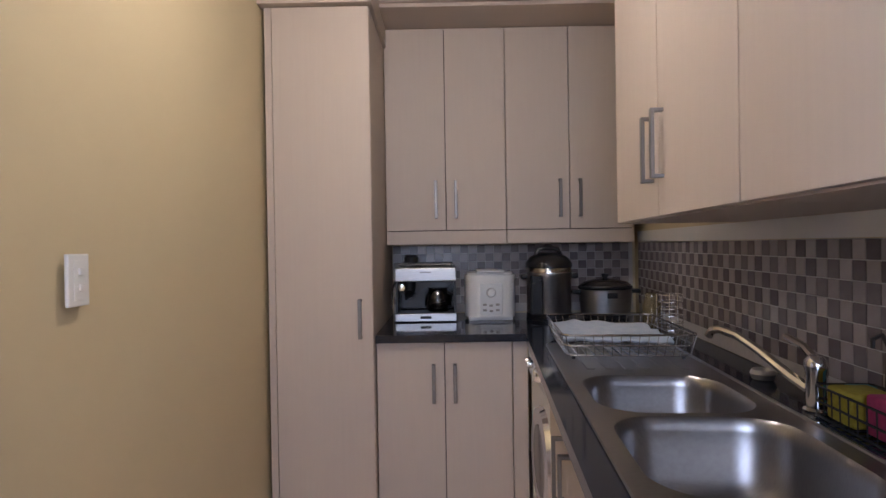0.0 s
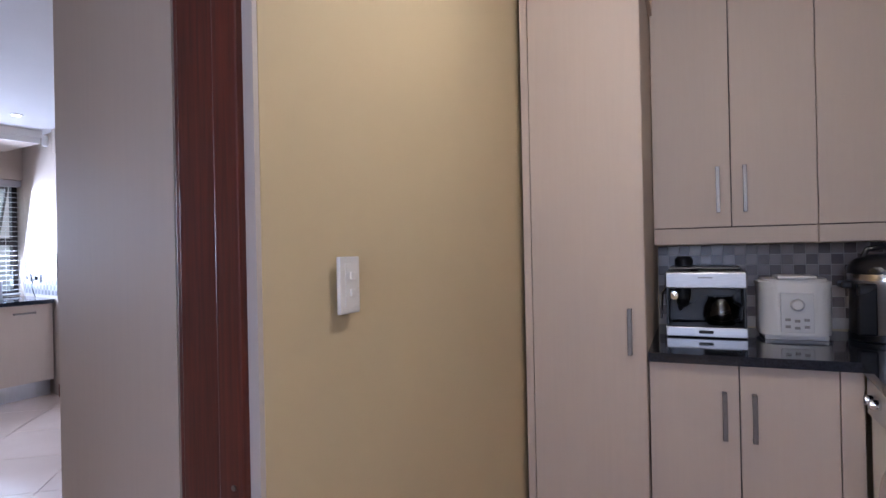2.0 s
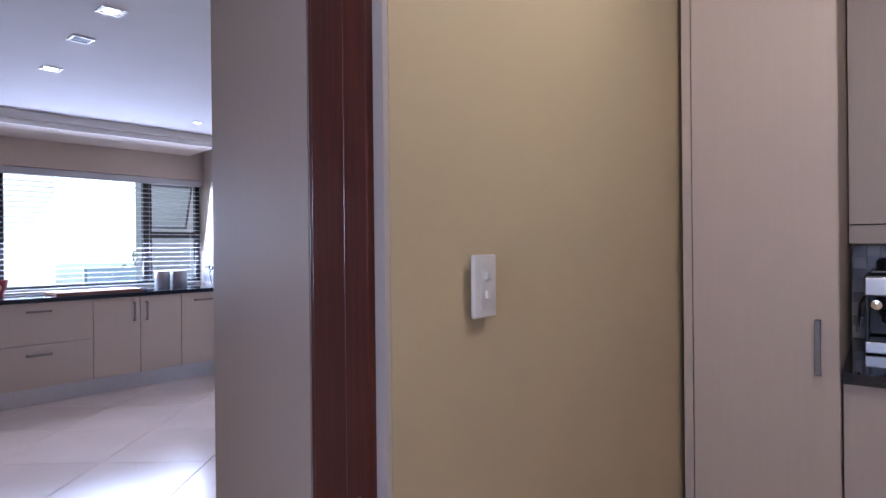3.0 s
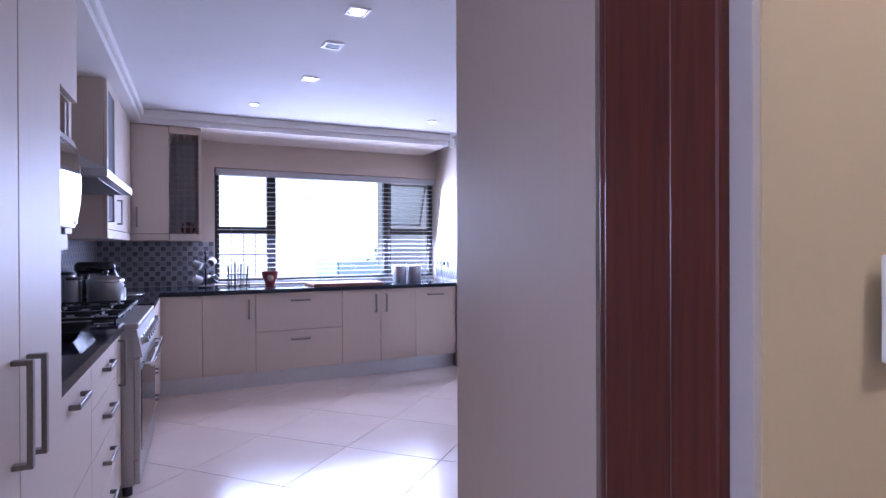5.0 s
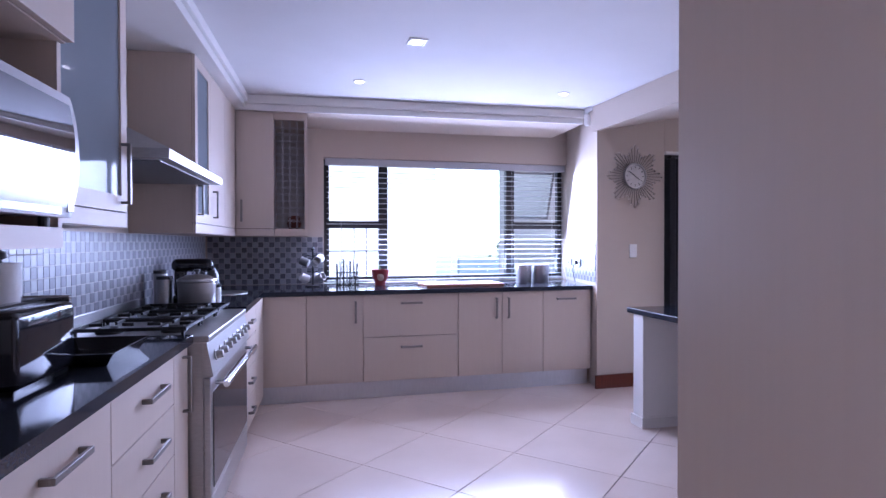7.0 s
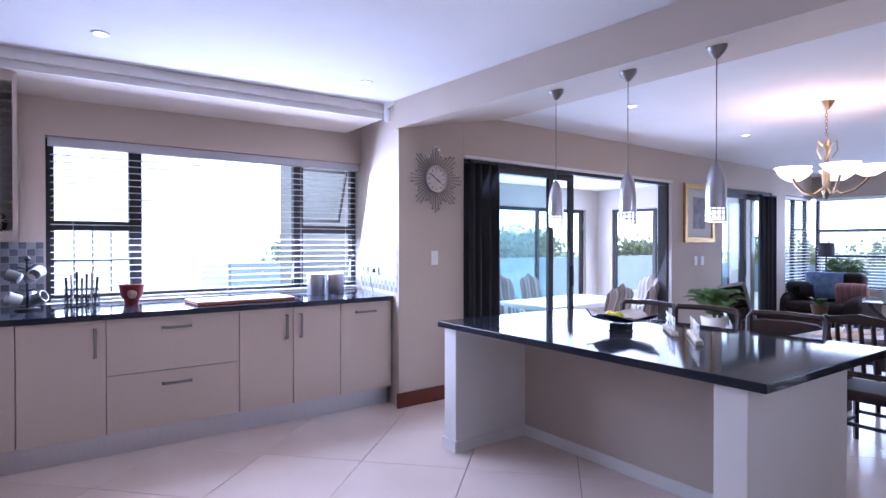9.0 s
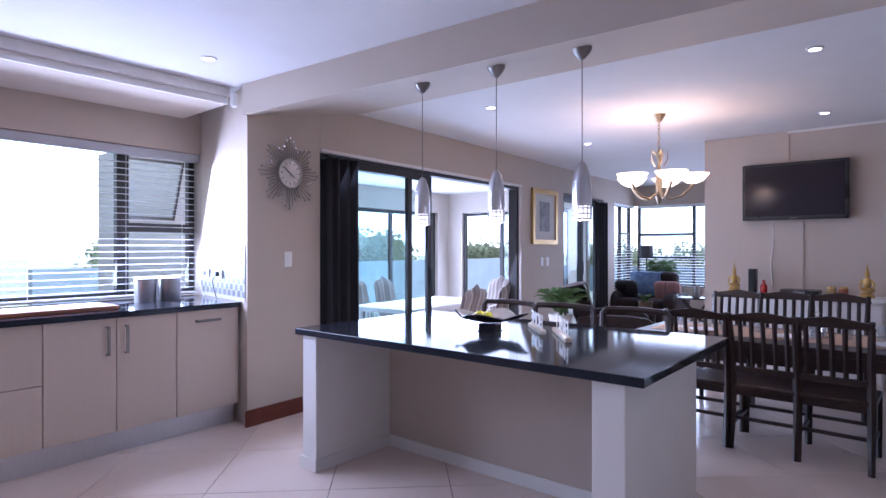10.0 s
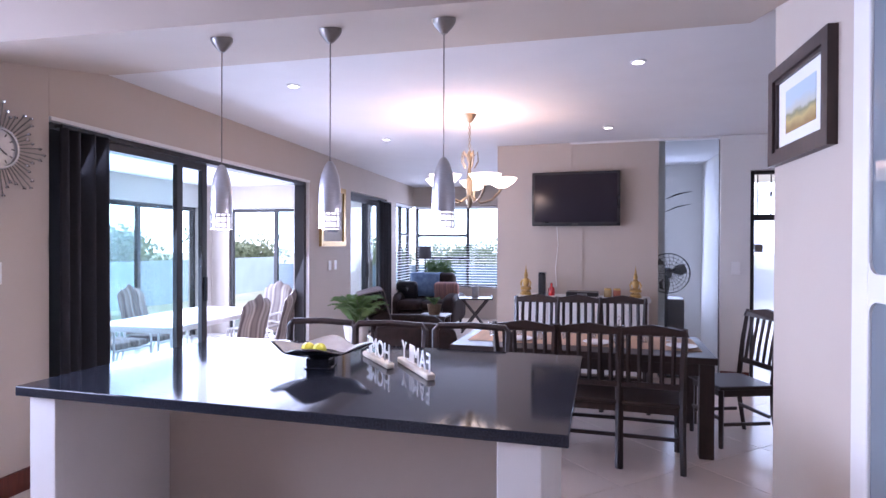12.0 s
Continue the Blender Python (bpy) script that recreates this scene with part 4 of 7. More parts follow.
for a, b in ((WY[0] + 0.05, WY[1] - 0.045), (WY[2] + 0.045, WY[3] - 0.05)):
    bar(win, -0.03, 0.03, a, b, 1.50, 1.57, "transom")
    part("pane", box(bm_new(), -0.004, 0.004, a, b, 1.02, 1.50), PANE, win).visible_shadow = False
p = part("pane", box(bm_new(), -0.004, 0.004, WY[1] + 0.045, WY[2] - 0.045, 1.02, 2.12), PANE, win)
p.visible_shadow = False
p = part("pane", box(bm_new(), -0.004, 0.004, WY[0] + 0.05, WY[1] - 0.045, 1.57, 2.12), PANE, win)
p.visible_shadow = False
# Casement in paler metal than the frame: light on its edge put into colour.
cs = bar(win, -0.012, 0.012, 0, 0.5, 0, 0.022, "casement", SATIN)
cs.matrix_local = pose(-0.055, WY[2] + 0.0455, 2.115, 0, 20, 0) @ Matrix.Translation((0, 0, -0.53))
for dims in ((-0.012, 0.012, 0, 0.022, 0.0225, 0.53), (-0.012, 0.012, 0.478, 0.50, 0.0225, 0.53), (-0.012, 0.012, 0.0225, 0.4775, 0.508, 0.53)):
    bar(cs, *dims, "casement_bar", SATIN)
p = part("pane", box(bm_new(), -0.003, 0.003, 0.0225, 0.4775, 0.0225, 0.5075), PANE, cs)
p.visible_shadow = False
p = bx("burglar_bar", (0.034, 0.042, WY[0] + 0.05, WY[1] - 0.045, 1.27, 1.282), BRONZE, win)
for k in range(1, 4):
    y = WY[0] + 0.05 + k * 0.12
    bx("burglar_bar", (0.034, 0.042, y - 0.005, y + 0.005, 1.0205, 1.4995), BRONZE, win)
bl = thing("venetian_blind", pose(-6.245, 2.195, 0.97), "open white venetian blind across the kitchen window", "blind")
bx("headrail", (-0.035, 0.03, -1.25, 1.25, 1.135, 1.20), mat("blind_headrail", (0.42, 0.42, 0.44), rough=0.4), bl, bev=0.004)
bx("bottom_rail", (-0.028, 0.028, -1.235, 1.235, 0.012, 0.028), SLAT, bl, bev=0.003)
sl = None
for k in range(21):
    z = 0.065 + k * 0.0505
    if sl is None:
        bm = bm_new()
        for sx in (0,):
            pr = [(-0.024, -0.001), (0.0, 0.002), (0.024, -0.001), (0.024, -0.0022), (0.0, 0.0008), (-0.024, -0.0022)]
            f = [bm.verts.new((x, -1.235, q)) for x, q in pr]
            g = [bm.verts.new((x, 1.235, q)) for x, q in pr]
            for i in range(6):
                bm.faces.new((f[i], f[(i + 1) % 6], g[(i + 1) % 6], g[i]))
            bm.faces.new(list(reversed(f))), bm.faces.new(g)
        sl = part("slat", bm, SLAT, bl)
        ob = sl
    else:
        ob = new("slat", sl.data)
        ob.parent = bl
    ob.location = (0, 0, z)
for y in (-1.1, -0.65, 0.0, 0.65, 1.1):
    part("ladder_cord", rod(bm_new(), (0.026, y, 0.028), (0.026, y, 1.135), 0.0015, seg=5), SLAT, bl)

# alarm sensor, downlights, switches
al = thing("alarm_sensor", pose(-5.30, 3.235, 2.455, 0, 0, -40), "small white plastic alarm sensor under the cornice", "sensor")
part("housing", box(bm_new(), -0.032, 0.032, -0.045, 0.0, -0.05, 0.05, 0.01, 3), WHITEP, al, smooth=True)
part("lens_window", box(bm_new(), -0.022, 0.022, -0.048, -0.0455, -0.035, 0.005, 0.001), OFFWHITE, al)


def downlight(x, y, square=False, lit=True, z=CEILZ):
    d = thing("downlight", pose(x, y, z), "square recessed ceiling downlight" if square else "small round recessed ceiling downlight", "downlight", "ceiling downlights")
    if square:
        bm = bm_new()
        ring_frame(bm, -0.056, 0.056, -0.056, 0.056, 0.014, 0.0005, 0.008)
        part("trim", bm, WHITEP, d).matrix_local = pose(0, 0, 0, -90, 0, 0)
        part("bulb", lathe(bm_new(), [(0.0, -0.006), (0.036, -0.005), (0.038, -0.001)], seg=20), GLOW if lit else IRON, d)
        part("baffle", box(bm_new(), -0.0415, 0.0415, -0.0415, 0.0415, -0.003, -0.0008), WHITEP if lit else SATIN, d)
    else:
        part("trim", lathe(bm_new(), [(0.032, -0.0006), (0.048, -0.0006), (0.048, -0.006), (0.034, -0.009), (0.032, -0.004)], seg=24), WHITEP, d, smooth=True)
        part("bulb", lathe(bm_new(), [(0.0, -0.0095), (0.029, -0.0085), (0.0312, -0.0007)], seg=20), GLOW if lit else WHITEP, d)


for x, y, s in ((-3.99, 1.39, True), (-3.26, 1.355, True), (-2.72, 1.336, True), (-4.87, 2.77, False), (-4.91, 1.14, False), (-1.86, 4.90, False), (-1.96, 6.86, False), (-4.16, 4.90, False), (-4.21, 6.97, False)):
    downlight(x, y, s, lit=x != -3.26)


def switch_plate(m, label, toggles=2, w=0.074, h=0.118, vertical=True):
    s = thing("light_switch", m, label, "switch", "light switches")
    part("plate", box(bm_new(), -w / 2, w / 2, -0.010, -0.0006, -h / 2, h / 2, 0.003), WHITEP, s)
    part("rocker_plate", box(bm_new(), -w * 0.25, w * 0.30, -0.0118, -0.0102, -h * 0.38, h * 0.38, 0.0006), WHITEP, s)
    for k in range(toggles):
        z = (0.5 - (k + 0.5) / toggles) * h * 0.6
        part("rocker", box(bm_new(), -0.006, 0.010, -0.017, -0.012, z - 0.006, z + 0.009, 0.002), WHITEP, s)


switch_plate(pose(-0.2555, 1.162, 1.28, 0, 0, 94.2), "white plastic two-lever switch on yellow wall")
switch_plate(T @ pose(0.0, 0.36, 1.28, 0, 0, 90), "white plastic switch below the clock", 1, 0.075, 0.12)
for y in (4.66, 4.83):
    switch_plate(T @ pose(0.0, y, 1.18, 0, 0, 90), "white plastic switch between the sliding doors", 1, 0.075, 0.12)
switch_plate(D @ pose(2.43, 0, 1.22), "white plastic switch beside the entrance door", 1, 0.08, 0.13)

# ---- scullery things ----
RQ = pose(0.72, -0.03, 0, 0, 0, -4.0)


def rq(x, y):
    p = RQ @ Vector((x, y, 0))
    return (p.x, p.y)


bm = prism(bm_new(), [(0.006, -0.03), rq(-0.015, 0.0), rq(-0.015, -2.75), rq(0.06, -2.75), rq(0.06, -0.33), rq(0.53, -0.33), rq(0.53, -2.75), rq(0.718, -2.75), rq(0.718, 0.80), (0.006, 0.858)], 0.894, 0.93)
prism(bm, [rq(0.0605, -1.87), rq(0.0605, -2.75), rq(0.5295, -2.75), rq(0.5295, -1.87)], 0.894, 0.93)
wt = tagged(part("worktop", bm, GRANITE), "polished black granite L-shaped scullery worktop", "worktop")
wt.matrix_world = Q

# sink: drainer, two bowls, rim
sk = thing("double_sink", R @ pose(0.295, -1.08, 0.93), "stainless steel double bowl inset sink with drainer", "sink")
SINKM = mat("worn_sink_steel", (0.36, 0.35, 0.35), (0.30, 0.29, 0.29), 0.30, 1.0, scale=60, stretch=(1, 6, 1), rrange=0.15)
SX0, SX1, SY0, SY1 = -0.245, 0.245, -0.78, 0.745


def rrect(cx, cy, hx, hy, r, n=6):
    out = []
    for k, (sx, sy) in enumerate(((1, 1), (-1, 1), (-1, -1), (1, -1))):
        for i in range(n + 1):
            a = math.pi / 2 * (k + i / n)
            out.append((cx + sx * (hx - r) + r * math.cos(a), cy + sy * (hy - r) + r * math.sin(a)))
    return out


bowls = ((-0.005, 0.02, 0.20, 0.20, 0.17), (-0.005, -0.43, 0.20, 0.225, 0.17))
for cx, cy, hx, hy, dp in bowls:
    bm = bm_new()
    rings = []
    for s, z, r in ((1.0, 0.004, 0.115), (0.975, -0.002, 0.112), (0.955, -0.03, 0.108), (0.90, -dp + 0.035, 0.10), (0.78, -dp, 0.085)):
        rings.append([bm.verts.new((x, y, z)) for x, y in rrect(cx, cy, hx * s, hy * s, r)])
    for a, b in zip(rings, rings[1:]):
        n = len(a)
        for i in range(n):
            bm.faces.new((a[i], a[(i + 1) % n], b[(i + 1) % n], b[i]))
    bm.faces.new(rings[-1])
    b = part("bowl", bm, SINKM, sk, smooth=True)
    part("drain", lathe(bm_new(), [(0.0, 0.001), (0.018, 0.001), (0.02, 0.004), (0.042, 0.004), (0.044, 0.0005)], cx, cy, -dp), CHROME, b, smooth=True)
# deck cut round the bowls
bm = bm_new()
outer = [bm.verts.new((x, y, 0.004)) for x, y in rrect(0, 0.02, 0.245, 0.76, 0.03)]
eds = [bm.edges.new((outer[i], outer[(i + 1) % len(outer)])) for i in range(len(outer))]
for cx, cy, hx, hy, dp in bowls:
    inn = [bm.verts.new((x, y, 0.004)) for x, y in rrect(cx, cy, hx, hy, 0.115)]
    eds += [bm.edges.new((inn[i], inn[(i + 1) % len(inn)])) for i in range(len(inn))]
bmesh.ops.triangle_fill(bm, edges=eds, use_beauty=True)
part("deck", bm, SINKM, sk)
bm = bm_new()
tube(bm, [(x, y, 0.004) for x, y in rrect(0, 0.02, 0.245, 0.76, 0.03)], 0.005, 6, True)
part("rim", bm, SINKM, sk, smooth=True)
for k in range(6):
    part("drainer_rib", box(bm_new(), -0.16 + k * 0.06, -0.135 + k * 0.06, 0.30, 0.66, 0.0042, 0.0065, 0.001), SINKM, sk)
tp = thing("sink_mixer", R @ pose(0.60, -1.235, 0.93), "chrome sink mixer with a long swivel spout", "tap")
part("body", lathe(bm_new(), [(0.030, 0), (0.030, 0.008), (0.024, 0.014), (0.024, 0.10), (0.027, 0.108), (0.026, 0.125), (0.015, 0.138), (0, 0.14)]), CHROME, tp, smooth=True)
part("spout", tube(bm_new(), [(0, 0, 0.045), (-0.03, 0.06, 0.075), (-0.07, 0.14, 0.125), (-0.10, 0.20, 0.155), (-0.125, 0.245, 0.165), (-0.14, 0.27, 0.158), (-0.145, 0.28, 0.14)], [0.014, 0.013, 0.012, 0.012, 0.012, 0.012, 0.013]), CHROME, tp, smooth=True)
part("lever", tube(bm_new(), [(0, 0, 0.128), (0, 0.05, 0.15), (-0.01, 0.12, 0.165)], [0.012, 0.010, 0.009]), CHROME, tp, smooth=True)
soap = tagged(part("tap_rose", lathe(bm_new(), [(0.0, 0.002), (0.03, 0.004), (0.036, 0.02), (0.030, 0.032), (0.024, 0.02), (0, 0.016)]), STEEL, smooth=True), "small steel sink strainer beside the tap", "strainer")
soap.matrix_world = R @ pose(0.63, -0.90, 0.93)

# dish rack
rk = thing("dish_rack", R @ pose(0.305, -0.355, 0.9365), "chrome wire dish rack on the drainer", "dish rack")
WIRE = CHROME
hx, hy = 0.23, 0.30
for nm, s, z in (("top_rim", 1.0, 0.088), ("mid_rail", 0.97, 0.05), ("base_frame", 0.93, 0.014)):
    part(nm, tube(bm_new(), [(x, y, z) for x, y in rrect(0, 0, hx * s, hy * s, 0.04)], 0.004 if z > 0.08 else 0.0028, 6, True), WIRE, rk, smooth=True)
for k in range(15):
    x = -hx * 0.9 + k * hx * 1.8 / 14
    part("wire", tube(bm_new(), [(x * 1.07, -hy, 0.088), (x, -hy * 0.94, 0.016), (x, hy * 0.94, 0.016), (x * 1.07, hy, 0.088)], 0.0018, 5), WIRE, rk)
for k in range(11):
    y = -hy * 0.85 + k * hy * 1.7 / 10
    part("wire", tube(bm_new(), [(-hx, y, 0.088), (-hx * 0.93, y, 0.013), (hx * 0.93, y, 0.013), (hx, y, 0.088)], 0.0018, 5), WIRE, rk)
for x in (-0.19, 0.19):
    for y in (-0.26, 0.26):
        part("foot", rod(bm_new(), (x, y, 0), (x, y, 0.0135), 0.007), BLACKP, rk)
MATC = mat("pale_blue_drying_cloth", (0.34, 0.40, 0.50), (0.46, 0.50, 0.56), 0.9, scale=26, bump=0.4)
bm = bm_new()
bmesh.ops.create_grid(bm, x_segments=24, y_segments=24, size=1)
for v in bm.verts:
    x, y = v.co.x, v.co.y
    v.co = Vector((x * 0.20, y * 0.22 + 0.03, 0.075 + 0.012 * noise.noise(Vector((x * 3, y * 3, 1))) + 0.010 * math.sin(y * 9 + x * 2) - 0.03 * max(0, abs(x) - 0.8)))
cl = part("drying_mat", bm, MATC, None, smooth=True)
cl.modifiers.new("thick", "SOLIDIFY").thickness = 0.008
tagged(cl, "pale blue ribbed drying mat folded in the rack", "drying mat")
cl.matrix_world = R @ pose(0.295, -0.325, 0.915)
cc = thing("cutlery_holder", R @ pose(0.60, -0.12, 0.93), "chrome wire cutlery holder beside the rack", "cutlery holder")
for k in range(7):
    part("wire_ring", tube(bm_new(), [(0.055 * math.cos(a), 0.055 * math.sin(a), 0.008 + k * 0.03) for a in [j * math.pi / 8 for j in range(16)]], 0.0022, 5, True), WIRE, cc)
for k in range(10):
    a = k * math.pi / 5
    part("wire", rod(bm_new(), (0.055 * math.cos(a), 0.055 * math.sin(a), 0.002), (0.055 * math.cos(a), 0.055 * math.sin(a), 0.19), 0.002, seg=5), WIRE, cc)
jg = tagged(part("glass_jar", lathe(bm_new(), [(0.038, 0), (0.042, 0.005), (0.042, 0.12), (0.03, 0.145), (0.03, 0.17), (0.026, 0.17), (0.026, 0.14), (0.038, 0.115), (0.038, 0.008), (0, 0.006)]), glass("jar_glass", (0.86, 0.80, 0.62), haze=0.15, gloss=0.15), smooth=True), "clear glass jar beside the dish rack", "jar")
jg.matrix_world = R @ pose(0.60, 0.16, 0.93)

# sponge caddy and dish brush hooks
ca = thing("sink_caddy", R @ pose(0.645, -1.42, 0.93), "black wire sink caddy with sponges", "caddy")
bm = bm_new()
for z in (0.006, 0.04, 0.075):
    tube(bm, [(x, y, z) for x, y in rrect(0, 0, 0.065, 0.16, 0.015, 3)], 0.003, 5, True)
part("basket", bm, IRON, ca)
for k in range(11):
    y = -0.15 + k * 0.03
    part("wire", tube(bm_new(), [(-0.065, y, 0.075), (-0.064, y, 0.006), (0.064, y, 0.006), (0.065, y, 0.075)], 0.002, 5), IRON, ca)
part("hook", tube(bm_new(), [(0.06, 0.10, 0.07), (0.065, 0.10, 0.17), (0.05, 0.10, 0.20), (0.03, 0.10, 0.19), (0.03, 0.10, 0.17)], 0.005, 6), IRON, ca, smooth=True)
part("crossbar", tube(bm_new(), [(0.065, 0.10, 0.14), (0.065, 0.0, 0.15), (0.065, -0.12, 0.13)], 0.005, 6), IRON, ca, smooth=True)
for nm, col, x, y, z, sz in (("sponge", (0.40, 0.34, 0.04), -0.015, 0.07, 0.012, (0.045, 0.05, 0.075)), ("sponge", (0.38, 0.04, 0.13), 0.0, -0.045, 0.012, (0.05, 0.045, 0.085)), ("sponge", (0.10, 0.30, 0.28), 0.02, 0.128, 0.012, (0.03, 0.02, 0.07))):
    sp = tagged(part(nm, box(bm_new(), -sz[0], sz[0], -sz[1], sz[1], 0, sz[2], 0.008, 3), mat("sponge_foam", col, tuple(c * 0.7 for c in col), 0.95, scale=90, bump=0.6), None, smooth=True), "coloured foam washing-up sponge standing in the caddy", "sponge", "sponges in the caddy")
    sp.matrix_world = R @ pose(0.645 + x, -1.42 + y, 0.93 + z - 0.002)
br = thing("dish_brush", R @ pose(0.695, -1.40, 1.095, 0, 0, 0), "black dish brush hanging behind the caddy", "brush")
part("bristles", lathe(bm_new(), [(0.012, -0.06), (0.022, -0.05), (0.018, -0.01), (0.010, 0)], seg=14), IRON, br)
part("handle", tube(bm_new(), [(0, 0, 0.0), (0, -0.06, 0.008), (0, -0.13, 0.0)], 0.008, 7), IRON, br, smooth=True)

# washing machine
wm = thing("washing_machine", Q @ pose(0.73, -0.37, 0, 0, 0, 90), "white front loading washing machine with chrome door ring", "washing machine")
part("casing", box(bm_new(), -0.355, 0.355, -0.60, 0.0, 0.015, 0.885, 0.006), WHITEP, wm)
part("control_panel", box(bm_new(), -0.352, 0.352, 0.0005, 0.012, 0.755, 0.88, 0.004), SILV, wm)
for x, r in ((-0.02, 0.034), (0.20, 0.018), (0.26, 0.018)):
    part("dial", lathe(bm_new(), [(r, 0), (r, 0.012), (r * 0.75, 0.03), (0, 0.031)], seg=22), CHROME, wm, smooth=True).matrix_local = pose(x, 0.0122, 0.82, -90, 0, 0)
part("drawer", box(bm_new(), -0.33, -0.14, 0.0125, 0.018, 0.77, 0.865, 0.003), WHITEP, wm)
dw = part("door_ring", lathe(bm_new(), [(0.135, 0.02), (0.165, 0.03), (0.205, 0.022), (0.215, 0.0), (0.19, 0.0), (0.15, 0.005)], seg=40), CHROME, wm, "chrome porthole ring", True)
dw.matrix_local = pose(-0.0, 0.001, 0.47, -90, 0, 0)
part("door_glass", lathe(bm_new(), [(0.0, -0.03), (0.09, -0.02), (0.14, 0.024)], seg=32), DGL, dw, "dark porthole glass", True)

# appliances on the back counter
CB = Q @ pose(0, 0, 0.93)
cf = thing("coffee_machine", CB @ pose(0.225, 0.58, 0), "black and steel espresso and filter coffee machine", "coffee machine")
for x in (-0.165, 0.153):
    part("side_wall", box(bm_new(), x, x + 0.012, -0.158, 0.0195, 0.0505, 0.2245, 0.002), BLACKP, cf)
part("back_tower", box(bm_new(), -0.165, 0.165, 0.02, 0.20, 0.05, 0.30, 0.008), BLACKP, cf)
part("base", box(bm_new(), -0.165, 0.165, -0.16, 0.20, 0.0, 0.05, 0.006), BLACKP, cf)
part("drip_front", box(bm_new(), -0.168, 0.168, -0.172, -0.1605, 0.004, 0.048, 0.004), STEEL, cf, "brushed steel drip tray front")
part("top_housing", box(bm_new(), -0.165, 0.165, -0.16, 0.0195, 0.225, 0.30, 0.006), BLACKP, cf)
part("top_front", box(bm_new(), -0.168, 0.168, -0.175, -0.1605, 0.222, 0.295, 0.006), STEEL, cf, "brushed steel control fascia")
for k in range(2):
    part("badge", box(bm_new(), -0.03, 0.03, -0.178, -0.1755, 0.268, 0.275) if k == 0 else box(bm_new(), -0.03, 0.03, -0.175, -0.1725, 0.020, 0.034, 0.003), SATIN if k == 0 else IRON, cf)
part("lid", box(bm_new(), -0.15, 0.15, -0.10, 0.18, 0.3005, 0.318, 0.008), BLACKP, cf)
part("bean_cap", lathe(bm_new(), [(0.04, 0), (0.042, 0.03), (0.03, 0.045), (0, 0.047)], -0.09, 0.05, 0.3185, 18), BLACKP, cf, smooth=True)
part("carafe", lathe(bm_new(), [(0.055, 0), (0.075, 0.03), (0.072, 0.08), (0.05, 0.12), (0.052, 0.13)], 0.065, -0.075, 0.052, 24), glass("carafe_glass", (0.35, 0.32, 0.30), gloss=0.2), cf, "glass coffee carafe", True)
part("carafe_handle", tube(bm_new(), [(0.12, -0.11, 0.16), (0.15, -0.14, 0.14), (0.145, -0.14, 0.085), (0.12, -0.12, 0.075)], 0.008, 7), BLACKP, cf, smooth=True)
part("group_head", lathe(bm_new(), [(0.03, 0), (0.035, 0.03), (0.035, 0.06)], -0.095, -0.09, 0.164, 18), IRON, cf, smooth=True)
part("portafilter", tube(bm_new(), [(-0.095, -0.09, 0.155), (-0.10, -0.17, 0.145), (-0.105, -0.20, 0.135)], [0.028, 0.012, 0.010], 10), BLACKP, cf, smooth=True)
part("dial", lathe(bm_new(), [(0.018, 0), (0.018, 0.02), (0, 0.021)], seg=16), CHROME, cf, smooth=True).matrix_local = pose(-0.13, -0.161, 0.19, 90, 0, 0)
part("steam_wand", tube(bm_new(), [(-0.16, -0.10, 0.23), (-0.182, -0.13, 0.20), (-0.19, -0.14, 0.08)], 0.006, 7), CHROME, cf, smooth=True)
def rounded(hx, hy, rad, n=7):
    """Plan outline of a box with broad round corners, set back a little."""
    out = []
    for k, (sx, sy) in enumerate(((1, 1), (-1, 1), (-1, -1), (1, -1))):
        for i in range(n + 1):
            a = math.pi / 2 * (k + i / n)
            out.append((sx * (hx - rad) + rad * math.cos(a), 0.008 + sy * (hy - rad) + rad * math.sin(a)))
    return out


ck = thing("deep_fryer", CB @ pose(0.58, 0.56, 0), "white rounded electric deep fryer with a dial", "deep fryer")
part("body", prism(bm_new(), rounded(0.138, 0.142, 0.085), 0.02, 0.225), WHITEP, ck, smooth=True)
part("base", box(bm_new(), -0.12, 0.12, -0.11, 0.13, 0.0, 0.0198, 0.004), WHITEP, ck)
part("lid", prism(prism(bm_new(), rounded(0.141, 0.145, 0.087), 0.2255, 0.25), rounded(0.125, 0.13, 0.08), 0.2501, 0.262), WHITEP, ck, smooth=True)
part("lid_handle", box(bm_new(), -0.075, 0.075, -0.145, 0.03, 0.2625, 0.278, 0.007, 3), WHITEP, ck, smooth=True)
part("panel", box(bm_new(), -0.062, 0.062, -0.138, -0.1305, 0.035, 0.205, 0.003), mat("pale_grey_plastic", (0.66, 0.66, 0.66), rough=0.4), ck)
part("dial", lathe(bm_new(), [(0.026, 0), (0.026, 0.01), (0.02, 0.018), (0, 0.019)], seg=20), WHITEP, ck, smooth=True).matrix_local = pose(0.0, -0.1382, 0.155, 90, 0, 0)
for x, z in ((-0.035, 0.09), (0.0, 0.085), (0.035, 0.09), (-0.035, 0.06), (0.035, 0.06), (0.0, 0.055)):
    part("button", box(bm_new(), x - 0.010, x + 0.010, -0.1405, -0.1383, z - 0.006, z + 0.006, 0.0008), SATIN, ck)
rc = thing("rice_cooker", CB @ pose(0.915, 0.55, 0), "tall black and steel electric pressure cooker", "pressure cooker")
part("body", lathe(bm_new(), [(0.115, 0), (0.122, 0.012), (0.122, 0.225), (0.128, 0.24), (0.128, 0.255)], seg=36), STEEL, rc, smooth=True)
